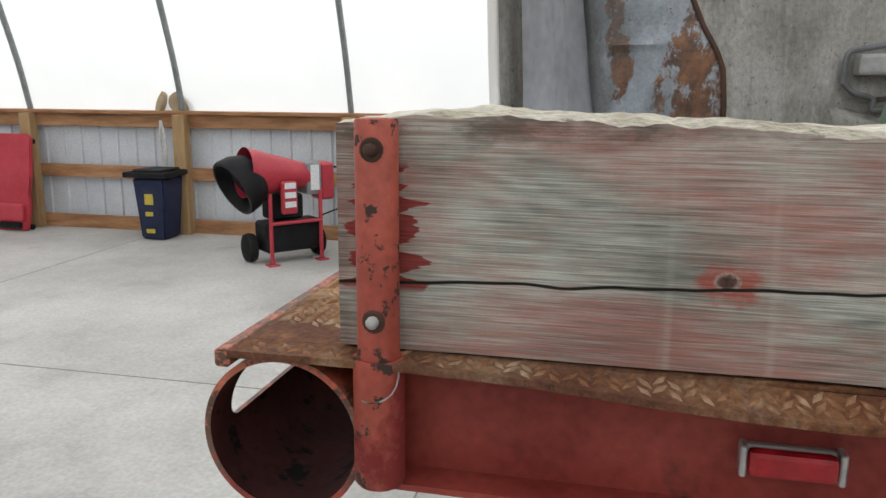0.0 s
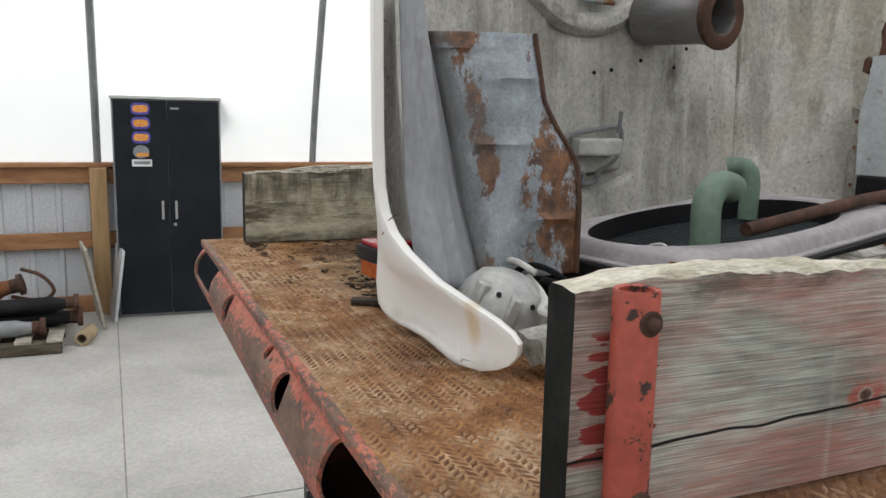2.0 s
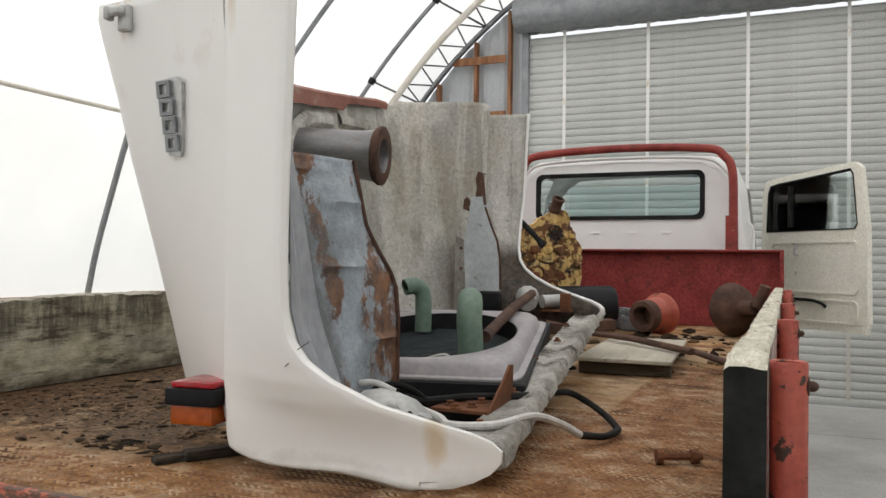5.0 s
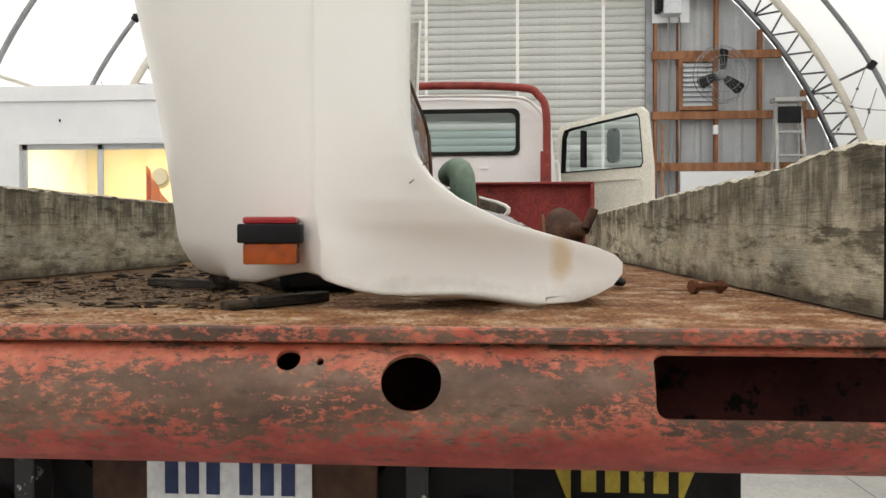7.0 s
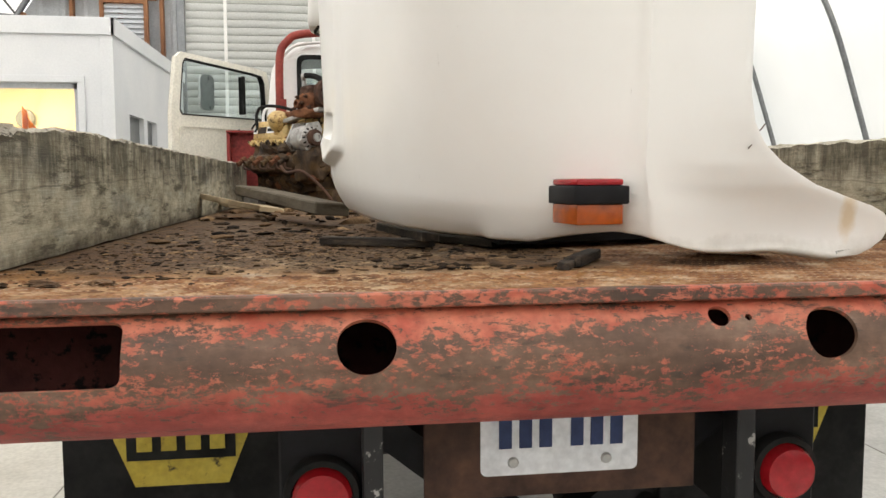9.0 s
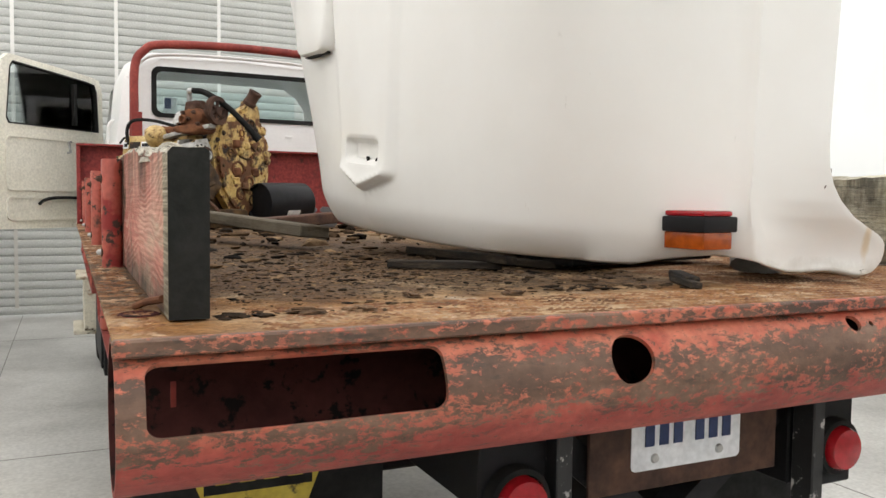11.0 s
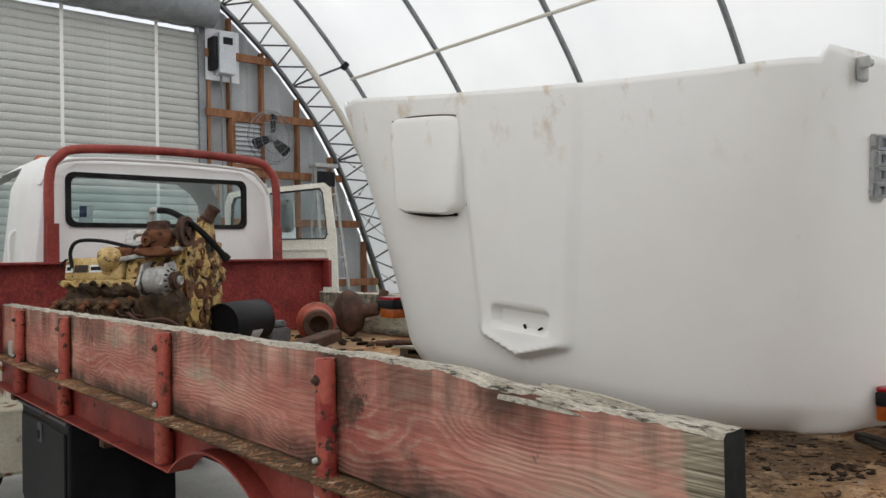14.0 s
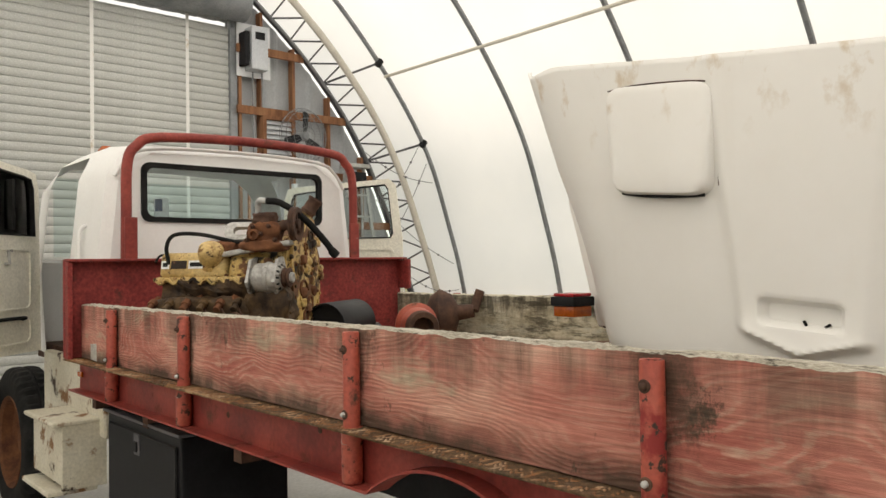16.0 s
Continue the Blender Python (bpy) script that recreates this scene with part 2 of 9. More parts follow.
    "grey_plastic": mat("grey_plastic", [(0.20, 0.21, 0.22), (0.28, 0.29, 0.30)], 0.5, 9, bump=0.05),
    "warm_wall": mat("warm_office_wall", [(0.70, 0.62, 0.42), (0.78, 0.70, 0.50)], 0.7, 2, bump=0.03),
    "orange": mat("orange_cloth", [(0.75, 0.16, 0.03), (0.80, 0.24, 0.05)], 0.7, 9, bump=0.05),
    "cardboard": mat("brown_board", [(0.34, 0.26, 0.16), (0.46, 0.36, 0.23)], 0.8, 8, bump=0.15),
    "grass": mat("outside_ground", [(0.10, 0.11, 0.05), (0.20, 0.19, 0.10)], 0.9, 0.6, bump=0.2),
}


class Graph:
    """Short hand for building one surface from nodes."""

    def __init__(self, name):
        self.m = bpy.data.materials.new(name)
        self.m.use_nodes = True
        self.t = self.m.node_tree
        self.b = self.t.nodes["Principled BSDF"]
        self.co = self.t.nodes.new("ShaderNodeTexCoord").outputs["Object"]
        s = self.t.nodes.new("ShaderNodeSeparateXYZ")
        link(self.t, self.co, s.inputs[0])
        self.x, self.y, self.z = s.outputs

    def put(self, socket, v):
        if isinstance(v, bpy.types.NodeSocket):
            link(self.t, v, socket)
        else:
            socket.default_value = (*v, 1) if isinstance(v, tuple) and len(v) == 3 and socket.type == "RGBA" else v

    def noise(self, stretch, scale=1.0, detail=6.0, rough=0.6, distortion=0.0):
        mp, n = self.t.nodes.new("ShaderNodeMapping"), self.t.nodes.new("ShaderNodeTexNoise")
        mp.inputs["Scale"].default_value = stretch
        link(self.t, self.co, mp.inputs["Vector"])
        n.inputs["Scale"].default_value, n.inputs["Detail"].default_value = scale, detail
        n.inputs["Roughness"].default_value, n.inputs["Distortion"].default_value = rough, distortion
        link(self.t, mp.outputs[0], n.inputs["Vector"])
        return n.outputs["Fac"]

    def math(self, op, *vals):
        n = self.t.nodes.new("ShaderNodeMath")
        n.operation = op
        for s, v in zip(n.inputs, vals):
            self.put(s, v)
        return n.outputs[0]

    def span(self, v, a, b, lo=0.0, hi=1.0):
        n = self.t.nodes.new("ShaderNodeMapRange")
        for s, q in zip(n.inputs, (v, a, b, lo, hi)):
            self.put(s, q)
        return n.outputs[0]

    def ramp(self, fac, *stops):
        r = self.t.nodes.new("ShaderNodeValToRGB")
        for i, (p, c) in enumerate(stops):
            e = r.color_ramp.elements[i] if i < 2 else r.color_ramp.elements.new(p)
            e.position, e.color = p, (*c, 1) if isinstance(c, tuple) else (c, c, c, 1)
        link(self.t, fac, r.inputs[0])
        return r.outputs[0]

    def mix(self, f, a, b):
        n = self.t.nodes.new("ShaderNodeMix")
        n.data_type = "RGBA"
        for k, v in (("Factor", f), ("A", a), ("B", b)):
            self.put(n.inputs[k], v)
        return n.outputs["Result"]

    def shade(self, col, value):
        n = self.t.nodes.new("ShaderNodeHueSaturation")
        self.put(n.inputs["Color"], col)
        self.put(n.inputs["Value"], value)
        return n.outputs[0]

    def done(self, col, height=None, strength=0.5, depth=0.004, rough=0.8, metal=0.0):
        self.put(self.b.inputs["Base Color"], col)
        self.put(self.b.inputs["Roughness"], rough)
        self.b.inputs["Metallic"].default_value = metal
        if height is not None:
            n = self.t.nodes.new("ShaderNodeBump")
            n.inputs["Strength"].default_value, n.inputs["Distance"].default_value = strength, depth
            self.put(n.inputs["Height"], height)
            link(self.t, n.outputs[0], self.b.inputs["Normal"])
        return self.m


def painted_plank(name):
    """Plank with faded red paint, worn pale along the rings of its grain."""
    g = Graph(name)
    swirl = g.noise((1, 1.7, 4.6), 1.0, 2.0, 0.40)
    phase = g.math("MULTIPLY_ADD", swirl, 150.0, g.math("MULTIPLY_ADD", g.z, 300.0, g.math("MULTIPLY", g.noise((1, 14, 70), 1.0, 5.0, 0.65), 5.0)))
    ring = g.math("SINE", phase)
    fibre = g.noise((40, 4, 240), 1.0, 4.0)
    col = g.ramp(g.noise((2, 2.2, 6), 1.0, 6.0), (0.34, (0.36, 0.115, 0.09)), (0.5, (0.48, 0.20, 0.155)), (0.66, (0.58, 0.33, 0.255)))
    wear = g.span(g.noise((2, 1.6, 3.4), 1.0, 6.0, 0.65), 0.40, 0.62, 0.08, 0.62)
    broken = g.span(g.noise((1, 11, 60), 1.0, 8.0, 0.75), 0.40, 0.60, 0.10, 1.0)
    col = g.mix(g.math("MULTIPLY", g.math("MULTIPLY", g.span(ring, 0.35, 1.0), wear), broken), col, (0.58, 0.42, 0.32))
    col = g.mix(g.math("MULTIPLY", g.span(ring, -0.4, -1.0), g.math("MULTIPLY", broken, 0.25)), col, (0.20, 0.055, 0.045))
    col = g.mix(g.span(g.noise((2, 1.7, 6.5), 1.0, 9.0, 0.7), 0.57, 0.68, 0.0, 0.85), col, (0.43, 0.36, 0.26))
    drip = g.math("MULTIPLY", g.span(g.noise((1, 7, 0.8), 1.0, 7.0, 0.65), 0.40, 0.56), g.span(g.math("MULTIPLY_ADD", g.noise((1, 9, 1), 1.0, 6.0, 0.7), 0.22, g.z), 1.53, 1.62))
    col = g.mix(g.math("MULTIPLY", drip, 0.60), col, (0.075, 0.062, 0.045))
    col = g.mix(g.span(g.noise((1, 2.6, 2.2), 1.3, 7.0, 0.62), 0.60, 0.74, 0.0, 0.85), col, (0.085, 0.06, 0.045))
    foot = g.math("MULTIPLY_ADD", g.noise((1, 6, 8), 1.0, 8.0, 0.72), -0.11, g.z)
    col = g.mix(g.math("MULTIPLY", g.span(foot, 1.305, 1.245), g.span(g.noise((1, 5, 3), 1.0, 6.0), 0.36, 0.54, 0.35, 0.9)), col, (0.07, 0.052, 0.038))
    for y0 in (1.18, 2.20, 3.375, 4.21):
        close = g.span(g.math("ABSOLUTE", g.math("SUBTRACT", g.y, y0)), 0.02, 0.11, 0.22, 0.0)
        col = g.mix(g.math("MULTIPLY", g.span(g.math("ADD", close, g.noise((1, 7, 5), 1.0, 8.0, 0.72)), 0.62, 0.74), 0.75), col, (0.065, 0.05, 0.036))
    hollow = g.math("SQRT", g.math("ADD", g.math("POWER", g.math("SUBTRACT", g.y, 0.60), 2.0), g.math("POWER", g.math("MULTIPLY", g.math("SUBTRACT", g.z, 1.545), 0.85), 2.0)))
    col = g.mix(g.span(g.math("MULTIPLY_ADD", g.noise((1, 9, 4), 1.0, 7.0, 0.7), 0.13, hollow), 0.16, 0.085, 0.0, 0.82), col, (0.055, 0.045, 0.033))
    sooty = g.span(g.math("MULTIPLY_ADD", g.noise((1, 8, 3), 1.0, 7.0, 0.72), 0.16, g.math("MULTIPLY_ADD", g.y, 1.0, g.math("MULTIPLY", g.z, 0.55))), 1.09, 1.00, 0.0, 0.6)
    bare = g.span(g.math("MULTIPLY_ADD", g.noise((1, 3, 30), 1.0, 4.0), 0.05, g.y), 0.258, 0.248)
    col = g.mix(bare, col, g.ramp(fibre, (0.35, (0.16, 0.135, 0.095)), (0.65, (0.42, 0.37, 0.28))))
    col = g.mix(sooty, col, (0.10, 0.085, 0.06))
    col = g.shade(col, g.span(fibre, 0.3, 0.7, 0.78, 1.22))
    return g.done(col, g.math("MULTIPLY_ADD", ring, 0.35, fibre), 0.55, 0.003)


def grey_plank(name, red):
    """Silver-grey weathered plank: fine grain, splits, and a little red left in it."""
    g = Graph(name)
    fibre = g.noise((60, 9.0, 520), 1.0, 5.0, 0.62)
    rings = g.math("SINE", g.math("MULTIPLY_ADD", g.noise((1, 1.7, 4.2), 1.0, 1.5, 0.4), 105.0, g.math("MULTIPLY_ADD", g.z, 260.0, g.math("MULTIPLY", g.noise((1, 14, 60), 1.0, 4.0), 3.0))))
    broad = g.noise((3, 3.2, 7), 1.0, 9.0, 0.58)
    tone = g.math("MULTIPLY_ADD", rings, 0.020 if red else 0.010, g.math("MULTIPLY_ADD", fibre, 0.36, g.math("MULTIPLY", broad, 0.64)))
    col = g.ramp(tone, (0.38, (0.19, 0.185, 0.16)), (0.48, (0.34, 0.345, 0.30)), (0.58, (0.50, 0.51, 0.455)))
    if not red:
        col = g.mix(g.span(g.noise((3, 1.7, 6.5), 1.3, 9.0, 0.72), 0.36, 0.50, 0.35, 0.92), col, g.ramp(g.noise((3, 9, 16), 1.0, 9.0, 0.75), (0.38, (0.27, 0.24, 0.165)), (0.62, (0.60, 0.55, 0.42))))
        col = g.mix(g.span(g.noise((3, 2.4, 14), 1.3, 9.0, 0.78), 0.515, 0.60, 0.0, 0.85), col, (0.07, 0.062, 0.042))
        low = g.math("MULTIPLY_ADD", g.noise((1, 11, 2), 1.0, 8.0, 0.7), 0.34, g.z)
        col = g.mix(g.math("MULTIPLY", g.span(low, 1.58, 1.66), g.span(g.noise((2, 11.0, 2.0), 1.0, 9.0, 0.72), 0.40, 0.54, 0.05, 0.75)), col, (0.055, 0.048, 0.036))
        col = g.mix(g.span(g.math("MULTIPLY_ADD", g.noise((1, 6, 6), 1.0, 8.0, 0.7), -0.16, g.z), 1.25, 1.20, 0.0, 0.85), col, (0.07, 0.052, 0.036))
    if red:
        band = g.math("MULTIPLY_ADD", g.noise((1, 3.2, 9.0), 1.0, 7.0, 0.60), 0.74, g.math("MULTIPLY", g.noise((1, 14.0, 150.0), 1.0, 8.0, 0.75), 0.26))
        streak = g.math("MULTIPLY", g.span(band, 0.41, 0.55), g.span(g.noise((2, 9.0, 300), 1.0, 6.0, 0.78), 0.36, 0.60, 0.25, 0.80))
        col = g.mix(streak, col, (0.42, 0.165, 0.135))
        runs = g.math("MULTIPLY", g.span(g.noise((1, 13.0, 0.5), 1.0, 3.0), 0.57, 0.68), g.span(fibre, 0.35, 0.6, 0.25, 0.7))
        col = g.mix(runs, col, (0.55, 0.50, 0.42))
        sooty = g.math("MULTIPLY", g.span(g.math("MULTIPLY_ADD", g.noise((1, 5, 20), 1.0, 5.0), 0.16, g.y), 0.31, 0.21), g.span(fibre, 0.35, 0.62, 0.92, 0.45))
        col = g.mix(sooty, col, (0.055, 0.055, 0.048))
        rim = g.math("MULTIPLY", g.span(g.math("MULTIPLY_ADD", g.noise((1, 5, 20), 1.0, 8.0, 0.7), 0.12, g.z), 1.585, 1.605), g.span(g.noise((1, 3.5, 9), 1.0, 8.0, 0.7), 0.46, 0.56))
        col = g.mix(g.math("MULTIPLY", rim, 0.7), col, (0.075, 0.07, 0.055))
        for y0 in (0.230, 1.19, 2.186, 3.375):
            near = g.span(g.math("ABSOLUTE", g.math("SUBTRACT", g.y, y0)), 0.02, 0.060, 0.25, 0.0)
            tall = g.math("MULTIPLY", g.span(g.z, 1.352, 1.362), g.span(g.z, 1.512, 1.502))
            tall = g.math("MULTIPLY", tall, g.span(g.math("ABSOLUTE", g.math("SUBTRACT", g.y, y0)), 0.072, 0.060))
            brush = g.math("MULTIPLY", tall, g.span(g.math("ADD", near, g.noise((1, 2, 46), 1.0, 3.0, 0.6)), 0.685, 0.70))
            col = g.mix(g.math("MULTIPLY", brush, 0.9), col, (0.25, 0.022, 0.02))
        knot = g.math("SQRT", g.math("ADD", g.math("POWER", g.math("MULTIPLY", g.math("SUBTRACT", g.y, 0.618), 0.8), 2.0), g.math("POWER", g.math("SUBTRACT", g.z, 1.389), 2.0)))
        star = g.math("MULTIPLY_ADD", g.noise((1, 26, 40), 1.0, 4.0), 0.075, g.math("MULTIPLY", knot, -1.0))
        col = g.mix(g.span(star, 0.008, 0.024, 0.0, 0.85), col, (0.36, 0.09, 0.065))
        col = g.mix(g.span(knot, 0.0125, 0.009, 0.0, 0.9), col, g.ramp(g.math("MULTIPLY_ADD", g.noise((1, 1, 1), 220.0), 0.01, knot), (0.004, (0.02, 0.014, 0.012)), (0.012, (0.10, 0.07, 0.055)), (0.016, (0.45, 0.40, 0.34))))
    col = g.mix(g.span(g.noise((2, 1.6, 4.0), 1.3, 8.0, 0.65), 0.66 if red else 0.54, 0.78 if red else 0.70, 0.0, 0.8), col, (0.062, 0.055, 0.042))
    split = g.math("ABSOLUTE", g.math("SUBTRACT", g.math("MULTIPLY_ADD", g.noise((0, 2.4, 0), 1.0, 3.0), 0.045, g.math("MULTIPLY", g.y, 0.028)), g.math("SUBTRACT", g.z, 1.338 if red else 1.39)))
    gap = g.span(split, 0.0024, 0.0014, 0.0, 1.0 if red else 0.25)
    col = g.mix(gap, col, (0.02, 0.017, 0.014))
    col = g.shade(col, g.span(fibre, 0.32, 0.68, 0.80 if red else 0.84, 1.18 if red else 1.16))
    return g.done(col, g.math("MULTIPLY_ADD", gap, -1.5, g.math("MULTIPLY_ADD", rings, 0.04, g.math("MULTIPLY", fibre, 0.9 if red else 0.7))), 0.6, 0.003)


def worn_bumper(name):
    """Brown scraped steel with orange-red paint left along its top and red along its bottom."""
    g = Graph(name)
    brown = g.ramp(g.noise((3, 6, 9), 1.4, 7.0), (0.34, (0.07, 0.04, 0.028)), (0.5, (0.135, 0.075, 0.048)), (0.68, (0.22, 0.135, 0.095)))
    fleck = g.noise((15, 24, 30), 2.6, 9.0, 0.80)
    band = g.ramp(g.span(g.z, 1.06, 1.28), (0.0, 0.62), (0.16, 0.60), (0.32, 0.52), (0.5, 0.46), (0.66, 0.43), (0.76, 0.51), (0.84, 0.61), (0.92, 0.50))
    left = g.span(g.math("ADD", fleck, g.math("ADD", band, g.math("ADD", 0.14, g.math("MULTIPLY", g.noise((3.4, 5, 6), 1.0, 5.0), 0.47)))), 1.37, 1.40)
    paint = g.mix(g.span(g.z, 1.12, 1.17), g.ramp(g.noise((5, 9, 9), 2.0), (0.35, (0.26, 0.035, 0.028)), (0.65, (0.40, 0.075, 0.055))), g.ramp(g.noise((6, 9, 9), 2.0), (0.35, (0.40, 0.078, 0.045)), (0.65, (0.54, 0.175, 0.105))))
    col = g.mix(left, brown, paint)
    col = g.mix(g.span(g.noise((5, 12, 20), 2.2, 9.0, 0.76), 0.56, 0.63, 0.0, 0.8), col, (0.06, 0.042, 0.032))
    col = g.shade(col, g.span(g.noise((60, 60, 60), 1.0, 3.0), 0.3, 0.7, 0.82, 1.18))
    return g.done(col, g.math("MULTIPLY_ADD", left, 0.8, fleck), 0.35, 0.003, 0.6)


def rotten_deck(name):
    """Orange rust over tread plate, turning into tan and rotten brown towards the middle of the bed."""
    g = Graph(name)
    n = g.noise((1, 1, 1), 7.0, 9.0, 0.72)
    rust = g.ramp(n, (0.33, (0.085, 0.038, 0.018)), (0.44, (0.21, 0.095, 0.032)), (0.54, (0.33, 0.165, 0.062)), (0.64, (0.50, 0.36, 0.23)))
    tan = g.ramp(g.noise((1, 1.6, 1), 8.0, 9.0, 0.75), (0.33, (0.16, 0.095, 0.052)), (0.47, (0.32, 0.205, 0.115)), (0.6, (0.46, 0.33, 0.20)), (0.7, (0.58, 0.46, 0.32)))
    col = g.mix(g.span(g.noise((1, 1, 1), 1.7, 4.0), 0.42, 0.58), rust, tan)
    col = g.mix(g.span(g.noise((2, 2, 2), 4.3, 9.0, 0.75), 0.57, 0.66, 0.0, 0.75), col, (0.50, 0.42, 0.34))
    middle = g.math("MULTIPLY", g.span(g.x, 0.55, 0.0), g.span(g.y, 0.24, 0.42))
    rot = g.math("MULTIPLY", g.span(g.noise((1.2, 1, 1), 4.2, 9.0, 0.78), 0.40, 0.50), middle)
    mat_of_rot = g.math("MULTIPLY", g.math("MULTIPLY", g.span(g.x, 0.30, 0.05), g.span(g.math("MULTIPLY_ADD", g.noise((1, 1, 1), 3.0, 7.0, 0.7), 0.8, g.y), 0.98, 1.16)), g.span(g.y, 2.9, 2.4))
    rot = g.math("MAXIMUM", rot, g.math("MULTIPLY", mat_of_rot, g.span(g.noise((1, 1, 1), 9.0, 8.0, 0.75), 0.34, 0.46)))
    col = g.mix(g.math("MULTIPLY", rot, 0.9), col, g.ramp(g.noise((1, 1, 1), 40.0, 4.0), (0.35, (0.030, 0.019, 0.012)), (0.65, (0.135, 0.078, 0.042))))
    col = g.mix(g.span(g.noise((1, 1, 1), 2.2, 7.0), 0.58, 0.70, 0.0, 0.75), col, (0.075, 0.042, 0.025))
    margin = g.span(g.math("MULTIPLY_ADD", g.noise((1, 1, 1), 9.0, 6.0, 0.7), 0.1, g.x), 1.06, 1.11)
    col = g.mix(g.math("MULTIPLY", margin, g.span(n, 0.40, 0.62, 0.92, 0.45)), col, (0.12, 0.045, 0.028))
    fine = g.noise((1, 1, 1), 95.0, 4.0, 0.7)
    col = g.shade(col, g.span(fine, 0.3, 0.7, 0.62, 1.38))
    return g.done(col, g.math("MULTIPLY_ADD", rot, -1.2, g.math("MULTIPLY_ADD", n, 2.0, fine)), 0.8, 0.005, 0.72)


def raw_fibreglass(name, dirty=0.0):
    """Raw grey laminate, pebbled, with run-down water stains, mould specks and soot."""
    g = Graph(name)
    col = g.ramp(g.noise((1, 1, 0.6), 3.0, 8.0, 0.68), (0.30, (0.28, 0.27, 0.24)), (0.46, (0.45, 0.44, 0.40)), (0.58, (0.55, 0.535, 0.495)), (0.70, (0.67, 0.65, 0.60)))
    runs = g.math("MULTIPLY", g.span(g.noise((10, 10, 0.7), 1.0, 7.0, 0.65), 0.46 - dirty * 0.1, 0.58), g.span(g.noise((1, 1, 1), 2.1, 5.0), 0.40, 0.54))
    col = g.mix(g.math("MULTIPLY", runs, 0.50), col, (0.12, 0.11, 0.085))
    under = g.math("ABSOLUTE", g.math("SUBTRACT", g.y, g.math("MULTIPLY_ADD", g.noise((0, 0, 5), 1.0, 3.0), 0.05, 1.475)))
    drip = g.math("MULTIPLY", g.span(under, 0.055, 0.010), g.math("MULTIPLY", g.span(g.z, 1.62, 1.90), g.span(g.z, 2.02, 1.95)))
    col = g.mix(g.math("MULTIPLY", drip, g.span(g.noise((9, 9, 2), 3.0, 7.0, 0.7), 0.38, 0.56, 0.1, 0.85)), col, (0.07, 0.065, 0.055))
    tan = g.math("MULTIPLY", g.span(g.y, 1.50, 1.85), g.span(g.noise((1, 1, 0.5), 5.0, 8.0, 0.7), 0.46, 0.64, 0.0, 0.45))
    col = g.mix(tan, col, (0.34, 0.29, 0.20))
    col = g.mix(g.span(g.noise((1, 1, 0.7), 5.2, 9.0, 0.74), 0.62 - dirty * 0.1, 0.70 - dirty * 0.1, 0.0, 0.7), col, (0.16, 0.145, 0.115))
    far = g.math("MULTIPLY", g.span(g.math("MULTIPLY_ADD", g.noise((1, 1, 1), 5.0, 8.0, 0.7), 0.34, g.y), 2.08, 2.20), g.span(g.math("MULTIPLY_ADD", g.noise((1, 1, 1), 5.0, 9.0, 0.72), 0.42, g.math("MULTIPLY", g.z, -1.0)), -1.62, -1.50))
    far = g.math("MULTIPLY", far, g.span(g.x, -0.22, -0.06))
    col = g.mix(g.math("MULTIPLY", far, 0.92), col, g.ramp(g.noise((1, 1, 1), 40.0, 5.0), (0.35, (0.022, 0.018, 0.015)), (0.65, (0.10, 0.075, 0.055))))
    col = g.mix(g.span(g.noise((1, 1, 1), 70.0, 5.0, 0.7), 0.60, 0.66, 0.0, 0.75), col, (0.15, 0.14, 0.115))
    weave = g.noise((1, 1, 0.8), 75.0, 5.0, 0.70)
    col = g.shade(col, g.span(weave, 0.30, 0.70, 0.78, 1.22))
    return g.done(col, weave, 0.8, 0.004, 0.75)


